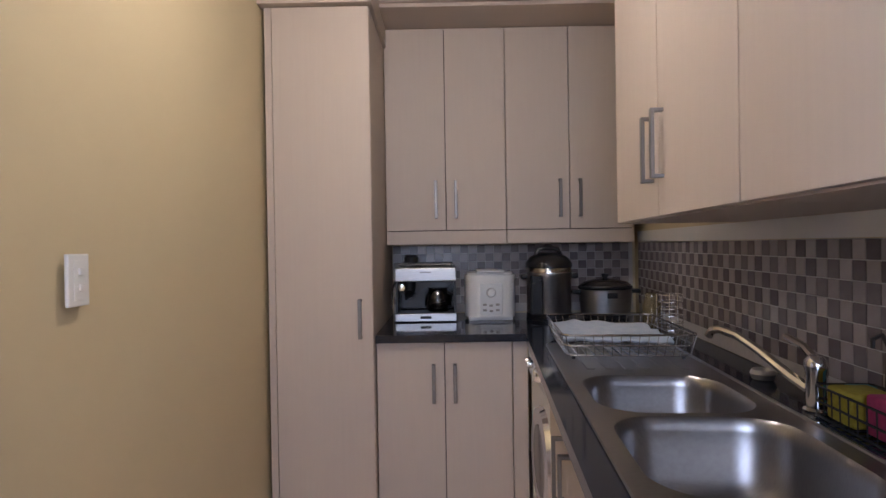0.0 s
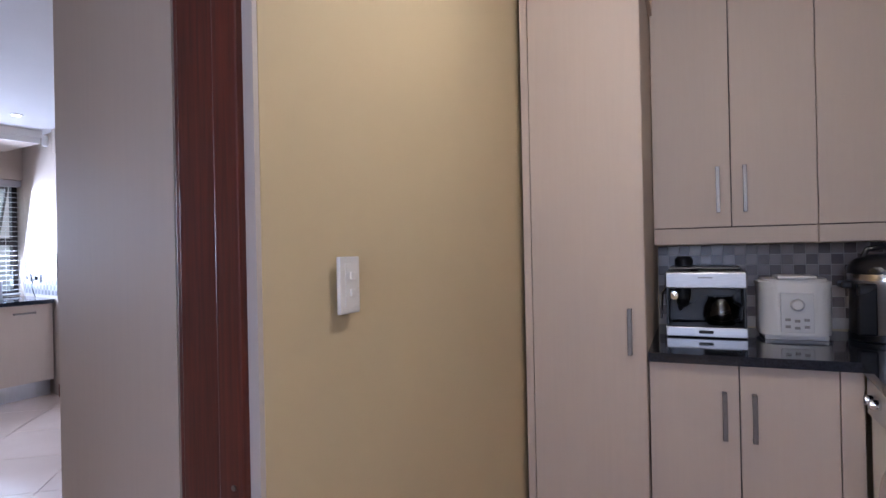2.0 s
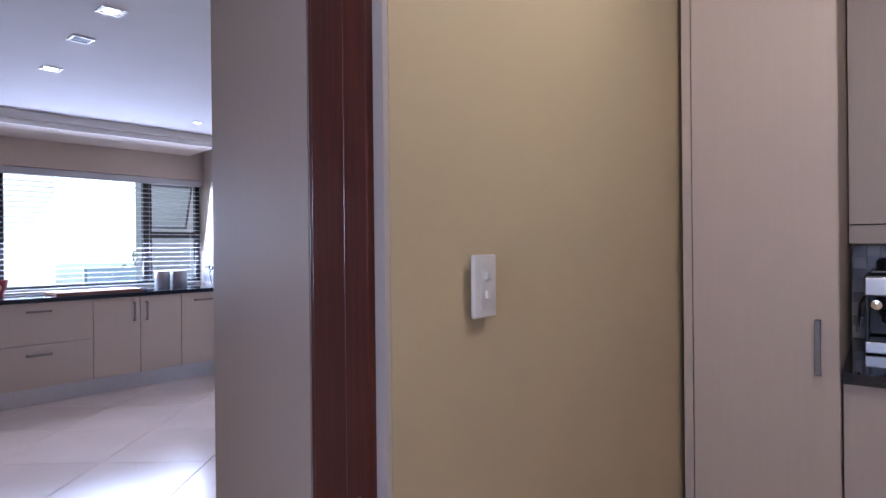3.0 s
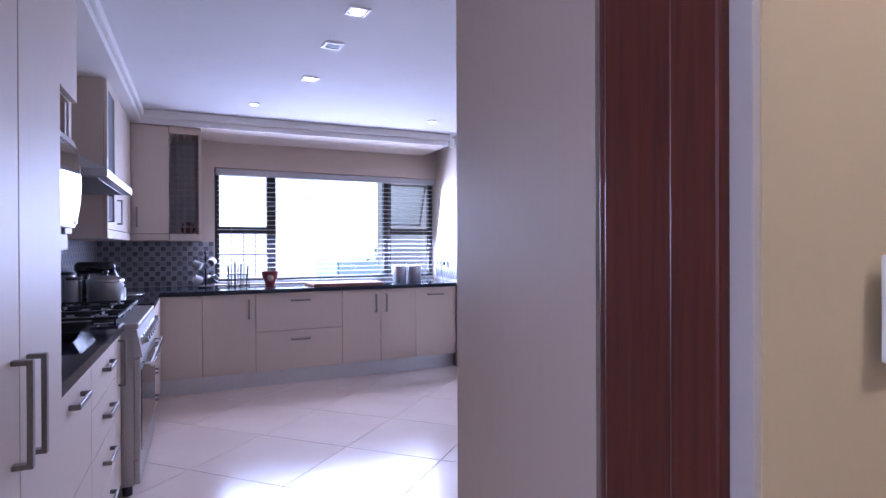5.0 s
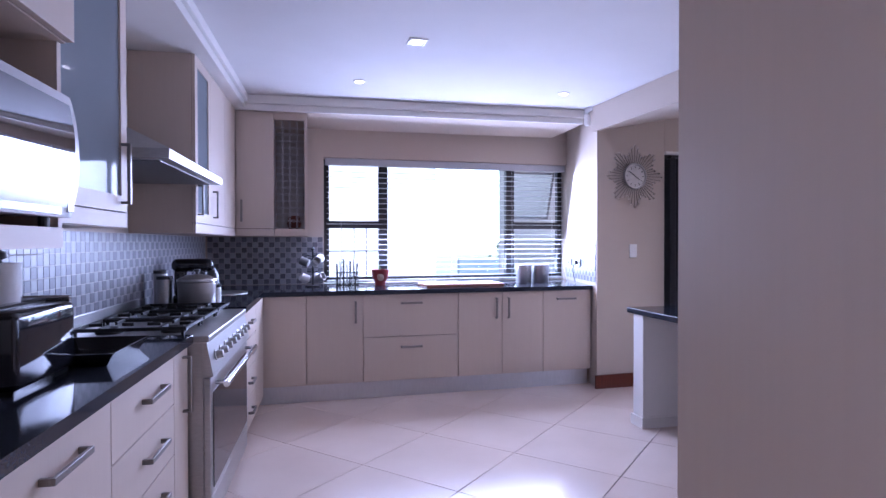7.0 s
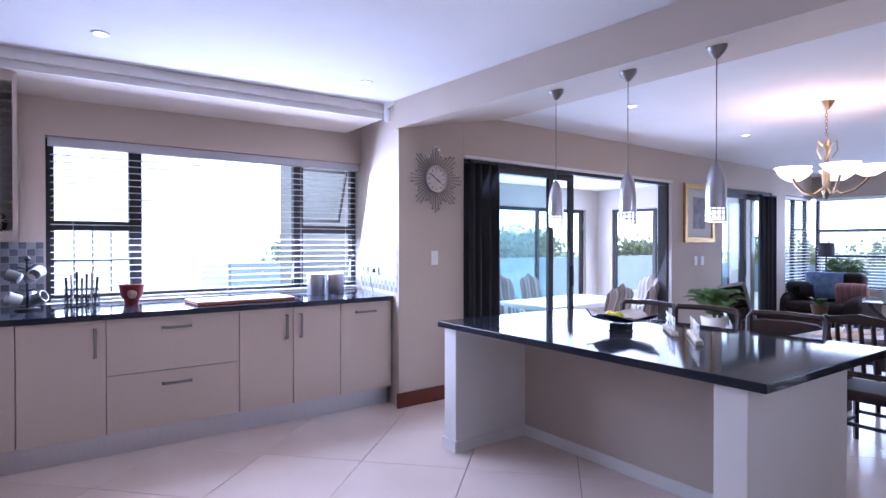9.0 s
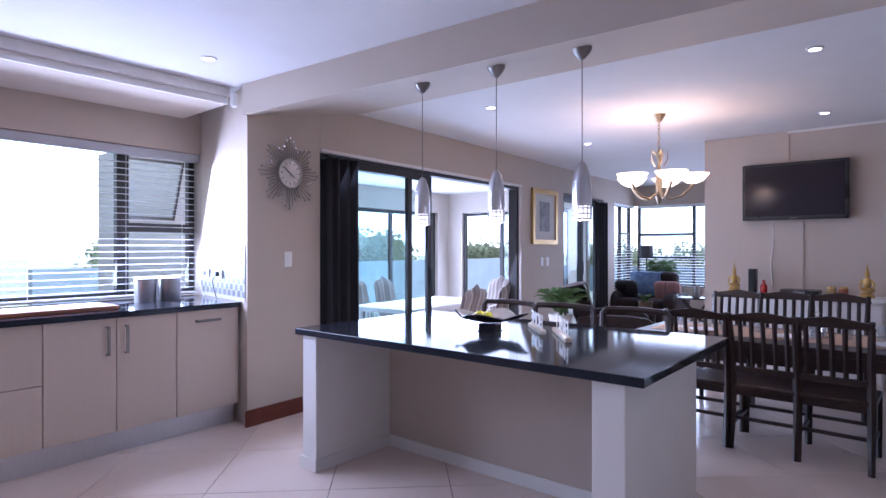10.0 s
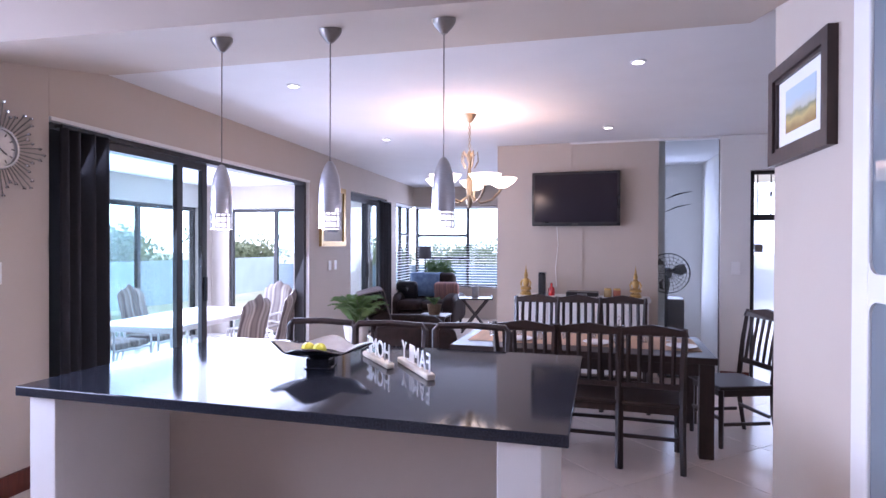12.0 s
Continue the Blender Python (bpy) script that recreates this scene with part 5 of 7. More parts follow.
part("base", lathe(bm_new(), [(0.119, 0.0), (0.126, 0.004), (0.126, 0.03), (0.1225, 0.032)], seg=36), BLACKP, rc, smooth=True)
part("lid_ring", lathe(bm_new(), [(0.128, 0.2555), (0.126, 0.29), (0.118, 0.30), (0.06, 0.30)], seg=36), mat("bright_steel_ring", (0.60, 0.57, 0.52), rough=0.22, metal=1.0), rc, smooth=True)
part("lid", lathe(bm_new(), [(0.132, 0.284), (0.13, 0.31), (0.10, 0.345), (0.05, 0.362), (0, 0.365)], seg=36), BLACKP, rc, smooth=True)
part("lid_handle", tube(bm_new(), [(-0.07, 0, 0.35), (-0.055, 0, 0.385), (0, 0, 0.395), (0.055, 0, 0.385), (0.07, 0, 0.35)], 0.012, 8), BLACKP, rc, smooth=True)
part("control_panel", box(bm_new(), -0.118, -0.052, -0.128, -0.07, 0.03, 0.245, 0.008), BLACKP, rc)
part("side_handle", box(bm_new(), 0.12, 0.16, -0.045, 0.045, 0.22, 0.25, 0.01), BLACKP, rc)
part("side_handle", box(bm_new(), -0.16, -0.12, -0.045, 0.045, 0.22, 0.25, 0.01), BLACKP, rc)
sw = thing("slow_cooker", CB @ pose(1.225, 0.52, 0), "oval steel slow cooker with a glass lid", "slow cooker")
part("body", lathe(bm_new(), [(0.12, 0.02), (0.135, 0.03), (0.145, 0.155), (0.14, 0.16)], seg=36, sy=0.8), STEEL, sw, smooth=True)
part("base", lathe(bm_new(), [(0.11, 0.0), (0.118, 0.0), (0.124, 0.0198), (0.0, 0.0199)], seg=30, sy=0.8), BLACKP, sw, smooth=True)
part("rim", lathe(bm_new(), [(0.146, 0.1605), (0.152, 0.17), (0.146, 0.18), (0.13, 0.18)], seg=36, sy=0.8), BLACKP, sw, smooth=True)
part("lid", lathe(bm_new(), [(0.142, 0.1805), (0.12, 0.20), (0.06, 0.215), (0, 0.22)], seg=36, sy=0.8), DGL, sw, smooth=True)
part("lid_knob", lathe(bm_new(), [(0.012, 0), (0.02, 0.015), (0.02, 0.025), (0, 0.028)], cz=0.219, seg=16), BLACKP, sw, smooth=True)
part("badge", box(bm_new(), -0.02, 0.035, -0.124, -0.108, 0.115, 0.145, 0.003), BLACKP, sw)
for x in (-0.165, 0.165):
    part("side_handle", box(bm_new(), x - 0.025, x + 0.025, -0.035, 0.035, 0.135, 0.158, 0.008), BLACKP, sw)

# ---- island ----
I = pose(-4.295, 2.985, 0, 0, 0, -1.5)
il = thing("kitchen_island", I @ pose(1.04, 0.4, 0), "plastered kitchen island with pale end walls", "island")
bm = box(bm_new(), -1.01, -0.885, -0.365, 0.34, FZ, 0.8535, 0.004)
part("end_wall", bm, OFFWHITE, il)
part("end_wall", box(bm_new(), 0.83, 0.965, -0.37, 0.54, FZ, 0.8535, 0.004), OFFWHITE, il)
part("back_panel", box(bm_new(), -0.8845, 0.8295, 0.24, 0.34, FZ, 0.8535), WALL, il)
part("skirting", box(bm_new(), -0.8845, 0.8295, 0.228, 0.2395, FZ, 0.135, 0.003), OFFWHITE, il)
part("skirting", box(bm_new(), -0.8845, -0.873, -0.365, 0.2275, FZ, 0.135, 0.003), OFFWHITE, il)
part("skirting", box(bm_new(), -1.022, -0.873, -0.3775, -0.3655, FZ, 0.135, 0.003), OFFWHITE, il)
it = tagged(part("worktop", box(bm_new(), 0, 2.085, 0, 1.24, 0.854, 0.892, 0.004), GRANITE), "polished black granite island top", "worktop")
it.matrix_world = I

# three pendant lamps
pend = None
for x in (-3.819, -3.27, -2.75):
    y = 3.597
    edge = 3.22 + 0.037 * (x + 5.21)
    top = 2.333 + (CEILZ - 2.334) * (y - edge) / (4.40 - edge)
    p = thing("pendant_lamp", pose(x, y, 1.505), "slim brushed aluminium bullet pendant lamp, lit", "pendant lamp", "pendants above the island")
    part("canopy", lathe(bm_new(), [(0.0, -0.058), (0.012, -0.056), (0.042, -0.022), (0.05, -0.005), (0.05, 0.008)], cz=top - 1.505 - 0.004), SATIN, p, smooth=True)
    part("cable", rod(bm_new(), (0, 0, 0.30), (0, 0, top - 1.505 - 0.055), 0.0028, seg=6), SATIN, p)
    part("shade", lathe(bm_new(), [(0.047, 0.075), (0.049, 0.10), (0.048, 0.17), (0.040, 0.24), (0.024, 0.285), (0.010, 0.305), (0, 0.307)]), mat("brushed_aluminium", (0.60, 0.60, 0.63), (0.50, 0.50, 0.53), 0.33, 1.0, scale=40, stretch=(1, 1, 10)) if pend is None else pend, p, smooth=True)
    if pend is None:
        pend = p.children[-1].data.materials[0]
    for k in range(3):
        part("band", lathe(bm_new(), [(0.045, 0.006 + k * 0.027), (0.048, 0.006 + k * 0.027), (0.048, 0.014 + k * 0.027), (0.045, 0.014 + k * 0.027)]), pend, p, smooth=True)
    for k in range(12):
        a = k * math.pi / 6
        part("rib", rod(bm_new(), (0.0465 * math.cos(a), 0.0465 * math.sin(a), 0.006), (0.0465 * math.cos(a), 0.0465 * math.sin(a), 0.078), 0.0035, seg=6), pend, p)
    part("diffuser", lathe(bm_new(), [(0.0, 0.004), (0.038, 0.004), (0.039, 0.012), (0.039, 0.075)], seg=20), GLOWP, p, "glowing frosted inner tube", True)
    lamp("pendant_light", "POINT", 3.2, (1.0, 0.85, 0.7), pose(x, y, 1.47), radius=0.04)

# fruit bowl and word ornaments on the island
IZ = 0.892
fb = thing("fruit_bowl", pose(-3.315, 3.60, IZ, 0, 0, 8), "wide black square bowl with raised pointed corners on a foot", "bowl")


def dish(sc, z0, lift, ring0=0.0):
    """Square dish with its corners along x and y, the corners drawn out and raised."""
    bm = bm_new()
    loops = []
    for j in range(9):
        s = ring0 + (1 - ring0) * j / 8
        row = []
        for k in range(48):
            a = k * math.pi / 24
            c, sn = abs(math.cos(a)), abs(math.sin(a))
            sq = 1 / (c ** 1.12 + sn ** 1.12) ** (1 / 1.12)
            q = s * (sq * s + 0.80 * (1 - s))
            corner = max(c, sn) ** 6
            row.append(bm.verts.new((sc * 1.0 * q * math.cos(a), sc * 0.86 * q * math.sin(a), z0 + lift * (0.42 * s ** 1.8 + 0.58 * corner * s ** 3))))
        loops.append(row)
    for p, q in zip(loops, loops[1:]):
        for i in range(48):
            bm.faces.new((p[i], p[(i + 1) % 48], q[(i + 1) % 48], q[i]))
    return bm


ob = part("dish", dish(0.238, 0.047, 0.062, 0.02), GLB, fb, smooth=True)
ob.modifiers.new("thick", "SOLIDIFY").thickness = 0.005
part("foot", box(bm_new(), -0.052, 0.052, -0.048, 0.048, 0.006, 0.046, 0.004), GLB, fb)
part("foot_plate", box(bm_new(), -0.058, 0.058, -0.054, 0.054, 0, 0.0058, 0.002), GLB, fb)
CL = mat("silver_leaf_lining", (0.46, 0.44, 0.43), (0.30, 0.29, 0.29), 0.42, 0.35, scale=14, bump=0.3)
part("lining", dish(0.228, 0.0525, 0.062, 0.52), CL, fb, "silver grey lining round the rim", True)
for x, y, c in ((-0.045, -0.045, (0.62, 0.55, 0.03)), (0.01, -0.055, (0.52, 0.52, 0.03))):
    fr = tagged(part("lemon", lathe(bm_new(), [(0.0, -0.034), (0.018, -0.028), (0.030, 0.0), (0.025, 0.022), (0.008, 0.034), (0, 0.038)], seg=18), mat("lemon_peel", c, tuple(q * 0.8 for q in c), 0.45, scale=60, bump=0.3), smooth=True), "ripe yellow lemon in the bowl", "lemon", "lemons in the bowl")
    fr.matrix_world = fb.matrix_world @ pose(x, y, 0.088, 70, 20, 40)


CREAMB = mat("aged_cream_paint", (0.62, 0.56, 0.47), (0.48, 0.41, 0.33), 0.6, scale=16, bump=0.2)


def lettering(word, m, height, label, ln=0.40):
    root = thing("word_ornament", m, label, "ornament", "word ornaments")
    part("base", box(bm_new(), -ln / 2, ln / 2, -0.02, 0.02, 0, 0.026, 0.008, 3), CREAMB, root, "cream painted base")
    cut = []
    for ch_ in word:
        cu = bpy.data.curves.new("letter_curve", "FONT")
        cu.body, cu.size, cu.extrude, cu.bevel_depth = ch_, height * 1.15, 0.0018, 0.0004
        tmp = bpy.data.objects.new("letter_curve", cu)
        scene.collection.objects.link(tmp)
        bpy.context.view_layer.update()
        me = bpy.data.meshes.new_from_object(tmp.evaluated_get(bpy.context.evaluated_depsgraph_get()))
        bpy.data.objects.remove(tmp)
        me.materials.clear()
        me.materials.append(WHITEP)
        xs = [v.co.x for v in me.vertices]
        cut.append((me, min(xs), max(xs) - min(xs)))
    gap = 0.012
    k = (ln - 0.03 - gap * (len(word) - 1)) / sum(c[2] for c in cut)
    x = -ln / 2 + 0.015
    for me, x0, w in cut:
        lt = new("letter", me)
        lt.parent = root
        lt.matrix_local = pose(x - x0 * k, 0.0, 0.0255, 90, 0, 0) @ Matrix.Diagonal((k, 1, 1, 1))
        x += w * k + gap
    return root


# the words face the dining side
lettering("HOME", pose(-3.107, 3.77, IZ, 0, 0, 130), 0.10, "white cut-out letters on a small base", 0.34)
lettering("FAMILY", pose(-2.886, 3.64, IZ, 0, 0, 126), 0.10, "white cut-out letters on a small base")


# ---- dining set ----
def dining_chair():
    c = thing("dining_chair", pose(0, 0, 0), "dark-stained wooden slat-back dining chair", "chair", "chairs round the dining table")
    part("seat", box(bm_new(), -0.21, 0.21, -0.20, 0.21, 0.425, 0.455, 0.01, 3), DARKW, c)
    for x in (-0.185, 0.185):
        part("leg", tube(bm_new(), [(x, 0.185, 0), (x, 0.185, 0.2), (x, 0.185, 0.424)], [0.018, 0.020, 0.022], 4), DARKW, c)
        bm = tube(bm_new(), [(x * 1.02, -0.235, 0), (x, -0.195, 0.25), (x, -0.19, 0.45), (x, -0.215, 0.72), (x * 1.04, -0.26, 0.97)], [0.018, 0.021, 0.023, 0.021, 0.017], 4)
        part("back_post", bm, DARKW, c)
    for y in (-0.18, 0.185):
        part("stretcher", box(bm_new(), -0.17, 0.17, y - 0.01, y + 0.01, 0.20, 0.225, 0.003), DARKW, c)
    for x in (-0.185, 0.185):
        part("stretcher", box(bm_new(), x - 0.009, x + 0.009, -0.17, 0.17, 0.16, 0.185, 0.003), DARKW, c)
    part("apron", box(bm_new(), -0.19, 0.19, -0.18, 0.19, 0.375, 0.4245), DARKW, c)
    bm = bm_new()
    prof = [(-0.215, 0.915), (-0.20, 0.955), (-0.10, 0.975), (0, 0.992), (0.10, 0.975), (0.20, 0.955), (0.215, 0.915)]
    ys = lambda z: -0.215 - 0.045 * (z - 0.72) / 0.25
    for off in (0.0,):
        f = [bm.verts.new((x, ys(z) - 0.012 - 0.015 * (1 - (x / 0.215) ** 2), z)) for x, z in prof]
        g = [bm.verts.new((x, ys(z) + 0.012 - 0.015 * (1 - (x / 0.215) ** 2), z)) for x, z in prof]
        k = len(prof)
        bm.faces.new(f), bm.faces.new(list(reversed(g)))
        for i in range(k):
            bm.faces.new((f[i], g[i], g[(i + 1) % k], f[(i + 1) % k]))
    part("top_rail", bm, DARKW, c)
    part("lower_rail", box(bm_new(), -0.17, 0.17, -0.215, -0.19, 0.55, 0.59, 0.004), DARKW, c)
    for k in range(5):
        x = -0.13 + k * 0.065
        part("slat", tube(bm_new(), [(x, -0.203, 0.585), (x, -0.222, 0.72), (x, -0.258, 0.92)], 0.014, 4), DARKW, c)
    return c


ch = dining_chair()
for x, y, r, k in ((-2.13, 5.18, -2, 0.912), (-1.76, 5.16, -4, 0.914), (-2.60, 6.30, 178, 0.94), (-2.22, 6.34, 181, 0.94), (-1.84, 6.36, 179, 0.94), (-1.15, 5.72, 110, 0.935)):
    copy_thing(ch, pose(x, y, FZ, 0, 0, r) @ Matrix.Diagonal((1, 1, k, 1)))
ch.matrix_world = pose(-2.53, 5.19, FZ, 0, 0, -3) @ Matrix.Diagonal((1, 1, 0.912, 1))
tb = thing("dining_table", pose(-2.22, 5.69, 0.02, 0, 0, -2.5), "long dark wooden dining table with square legs", "table")
part("tabletop", box(bm_new(), -0.88, 0.90, -0.44, 0.46, 0.655, 0.70, 0.005), DARKW, tb)
for x in (-0.82, 0.84):
    for y in (-0.38, 0.40):
        part("leg", box(bm_new(), x - 0.045, x + 0.045, y - 0.045, y + 0.045, FZ - 0.02, 0.6545, 0.004), DARKW, tb)
for y in (-0.37, 0.39):
    part("apron", box(bm_new(), -0.774, 0.794, y - 0.012, y + 0.012, 0.57, 0.6545), DARKW, tb)
RUN = mat("striped_runner_cloth", (0.62, 0.40, 0.26), (0.42, 0.30, 0.22), 0.9, scale=20, stretch=(1, 0.02, 1), detail=1, bump=0.2)
rn = tagged(part("table_runner", box(bm_new(), -0.80, 0.84, -0.22, 0.34, 0.7006, 0.7046, 0.001), RUN), "striped orange and beige cloth on the dining table", "table runner")
rn.matrix_world = tb.matrix_world
CLEARG = glass("tumbler_glass", (0.93, 0.95, 0.96), haze=0.06, gloss=0.22)
for i in range(8):
    x, y = -0.66 + 0.19 * i, 0.12 * math.sin(i * 2.1) + 0.05
    g = tagged(part("glass", lathe(bm_new(), [(0.026, 0), (0.030, 0.004), (0.036, 0.10), (0.033, 0.10), (0.028, 0.008), (0, 0.006)], seg=18), CLEARG, smooth=True), "clear glass tumbler on the dining table", "glass", "glasses on the table")
    g.matrix_world = tb.matrix_world @ pose(x, y, 0.7048)
    if i % 3 == 1:
        pl = tagged(part("plate", lathe(bm_new(), [(0.05, 0), (0.055, 0.003), (0.105, 0.016), (0.104, 0.019), (0.055, 0.007), (0, 0.006)], seg=26), WHITEP, smooth=True), "white dinner plate on the dining table", "plate", "plates on the table")
        pl.matrix_world = tb.matrix_world @ pose(x + 0.05, -0.12, 0.7048)
cs2 = thing("condiment_stand", tb.matrix_world @ pose(0.30, 0.06, 0.7048), "small steel condiment stand with bottles", "condiment stand")
part("tray", lathe(bm_new(), [(0.07, 0), (0.075, 0.012), (0.0, 0.012)]), CHROME, cs2, smooth=True)
for a in range(3):
    part("bottle", lathe(bm_new(), [(0.02, 0), (0.02, 0.07), (0.010, 0.09), (0.010, 0.11), (0, 0.112)], 0.035 * math.cos(a * 2.1), 0.035 * math.sin(a * 2.1), 0.0125, 14), CLEARG if a else CHROME, cs2, smooth=True)
part("handle", tube(bm_new(), [(0, 0, 0.012), (0, 0, 0.15), (0.02, 0, 0.17), (0, 0, 0.185), (-0.02, 0, 0.17), (0, 0, 0.15)], 0.003, 6), CHROME, cs2)


def low_chair():
    c = thing("island_chair", pose(0, 0, 0), "dark wooden open-frame chair behind the island", "chair", "chairs behind the island")
    part("seat", box(bm_new(), -0.22, 0.22, -0.20, 0.22, 0.56, 0.60, 0.012, 3), DARKW, c)
    for x in (-0.20, 0.20):
        part("leg", box(bm_new(), x - 0.018, x + 0.018, 0.175, 0.21, 0, 0.5595, 0.003), DARKW, c)
        part("leg", box(bm_new(), x - 0.018, x + 0.018, -0.21, -0.175, 0, 0.5595, 0.003), DARKW, c)
    bm = tube(bm_new(), [(-0.215, -0.20, 0.60), (-0.22, -0.225, 0.80), (-0.222, -0.235, 0.925), (-0.20, -0.238, 0.955), (0, -0.255, 0.962), (0.20, -0.238, 0.955), (0.222, -0.235, 0.925), (0.22, -0.225, 0.80), (0.215, -0.20, 0.60)], 0.022, 6)
    part("back_frame", bm, DARKW, c)
    part("footrest", box(bm_new(), -0.18, 0.18, 0.18, 0.205, 0.20, 0.225, 0.003), DARKW, c)
    return c


lc = low_chair()
lc.matrix_world = pose(-3.76, 4.30, 0, 0, 0, 180)
for x, y, r in ((-3.31, 4.30, 181), (-2.82, 4.33, 179)):
    copy_thing(lc, pose(x, y, 0, 0, 0, r))

# chandelier
cd = thing("chandelier", pose(-3.13, 6.05, CEILZ), "antique brass chandelier with lit alabaster bowls", "chandelier")
BRASS = mat("antique_brass", (0.42, 0.33, 0.23), (0.30, 0.23, 0.16), 0.38, 1.0, scale=20)
part("canopy", lathe(bm_new(), [(0.0, -0.07), (0.02, -0.065), (0.05, -0.02), (0.06, 0.0)]), BRASS, cd, smooth=True)
for k in range(9):
    part("chain_link", tube(bm_new(), [(0.009 * math.cos(a) * (1 if k % 2 else 0), 0.009 * math.cos(a) * (0 if k % 2 else 1), -0.085 - k * 0.026 + 0.018 * math.sin(a)) for a in [j * math.pi / 5 for j in range(10)]], 0.003, 5, True), BRASS, cd)
part("stem", lathe(bm_new(), [(0.0, -0.80), (0.014, -0.79), (0.022, -0.765), (0.036, -0.72), (0.024, -0.68), (0.032, -0.60), (0.018, -0.50), (0.011, -0.42), (0.026, -0.37), (0.015, -0.32), (0.0, -0.30)], seg=18), BRASS, cd, smooth=True)
for k in range(5):
    a = k * 2 * math.pi / 5 + 0.35
    ca_, sa_ = math.cos(a), math.sin(a)
    arm = part("arm", tube(bm_new(), [(r * ca_, r * sa_, z) for r, z in ((0.02, -0.70), (0.10, -0.755), (0.19, -0.73), (0.26, -0.66), (0.28, -0.625))], 0.010, 7), BRASS, cd, smooth=True)
    part("scroll", tube(bm_new(), [(r * ca_, r * sa_, z) for r, z in ((0.03, -0.36), (0.07, -0.32), (0.075, -0.40), (0.04, -0.46))], 0.006, 6), BRASS, cd, smooth=True)
    part("bowl", lathe(bm_new(), [(0.0, -0.625), (0.045, -0.62), (0.10, -0.585), (0.135, -0.54), (0.13, -0.54), (0.095, -0.578), (0.04, -0.61), (0, -0.615)], 0.28 * ca_, 0.28 * sa_, 0), GLOWW, cd, "glowing alabaster glass bowl", True)
    lamp("chandelier_light", "POINT", 1.2, (1.0, 0.68, 0.42), pose(-3.13 + 0.28 * ca_, 6.05 + 0.28 * sa_, CEILZ - 0.53), radius=0.06)

# television wall
tv = thing("television", D @ pose(0.86, -0.06, 1.652), "wall-mounted black flat television, switched off", "television")
part("frame", box(bm_new(), -0.46, 0.46, -0.035, 0.03, 0, 0.578, 0.008), BLACKP, tv)
part("screen", box(bm_new(), -0.43, 0.43, -0.0375, -0.0352, 0.04, 0.55), mat("dark_screen", (0.016, 0.011, 0.018), rough=0.16, rrange=0.03), tv)
part("badge", box(bm_new(), -0.03, 0.03, -0.0385, -0.0353, 0.014, 0.022), SATIN, tv)
part("bracket", box(bm_new(), -0.15, 0.15, 0.0305, 0.0595, 0.15, 0.42), IRON, tv)
for x0, x1, nm in ((0.66, 0.66, "cable"), (0.93, 0.93, "trunking")):
    cbm = tube(bm_new(), [(x0, -0.004, 1.65), (x0 + 0.015, -0.006, 1.45), (x0 - 0.012, -0.006, 1.2), (x1, -0.006, 0.99)], 0.004, 6) if nm == "cable" else box(bm_new(), x0 - 0.008, x0 + 0.008, -0.010, -0.0005, 0.96, 1.64)
    ob = tagged(part(nm, cbm, WHITEP if nm == "cable" else WALL), "white cable down the wall below the television" if nm == "cable" else "thin painted cable trunking on the wall", nm)
    ob.matrix_world = D
ob = tagged(part("trunking", box(bm_new(), 0.80, 0.813, -0.010, -0.0005, 2.24, 2.55), WALL), "thin painted cable trunking above the television", "trunking")
ob.matrix_world = D
ob = tagged(part("cornice_strip", box(bm_new(), 0.80, 2.28, -0.02, -0.0005, 2.535, 2.555), OFFWHITE), "thin pale rail along the ceiling", "rail")
ob.matrix_world = D
sd = thing("sideboard", D @ pose(0.93, -0.24, 0), "white painted console sideboard with slatted front", "sideboard")
part("top", box(bm_new(), -0.66, 0.68, -0.20, 0.20, 0.88, 0.915, 0.004), OFFWHITE, sd)
part("body", box(bm_new(), -0.64, 0.66, -0.17, 0.195, 0.10, 0.8795), OFFWHITE, sd)
for k in range(4):
    part("door", box(bm_new(), -0.635 + k * 0.324, -0.317 + k * 0.324, -0.19, -0.1705, 0.12, 0.86, 0.004), OFFWHITE, sd)
for x in (-0.60, 0.62):
    part("foot", box(bm_new(), x - 0.03, x + 0.03, -0.15, 0.15, 0, 0.0995), OFFWHITE, sd)
GOLD = mat("gold_painted_carving", (0.55, 0.36, 0.12), (0.38, 0.22, 0.06), 0.4, 0.5, scale=40, bump=0.4)
SZ = 0.9155
for x in (0.36, 1.47):
    bm = lathe(bm_new(), [(0.058, 0), (0.060, 0.012), (0.048, 0.022), (0.056, 0.034), (0.040, 0.040), (0.036, 0.048), (0.0, 0.05)], seg=14)
    lathe(bm, [(0.0, 0.045), (0.056, 0.055), (0.060, 0.075), (0.034, 0.090), (0.0, 0.095)], seg=14, sy=0.7)
    lathe(bm, [(0.020, 0.085), (0.030, 0.110), (0.034, 0.150), (0.026, 0.172), (0.012, 0.182), (0.0, 0.183)], seg=12, sy=0.75)
    lathe(bm, [(0.0, 0.178), (0.016, 0.184), (0.021, 0.202), (0.017, 0.222), (0.019, 0.228), (0.010, 0.245), (0.012, 0.252), (0.004, 0.285), (0.0, 0.335)], seg=12)
    for sx in (-1, 1):
        tube(bm, [(sx * 0.032, 0.0, 0.160), (sx * 0.052, -0.008, 0.125), (sx * 0.044, -0.026, 0.090)], [0.011, 0.010, 0.008], 7)
    st = tagged(part("statuette", bm, GOLD, smooth=True), "small gilded carved statuette on the sideboard", "statuette", "statuettes on the sideboard")
    st.matrix_world = D @ pose(x, -0.24, SZ)
sp = thing("speaker", D @ pose(0.53, -0.22, SZ), "slim black upright loudspeaker", "speaker")
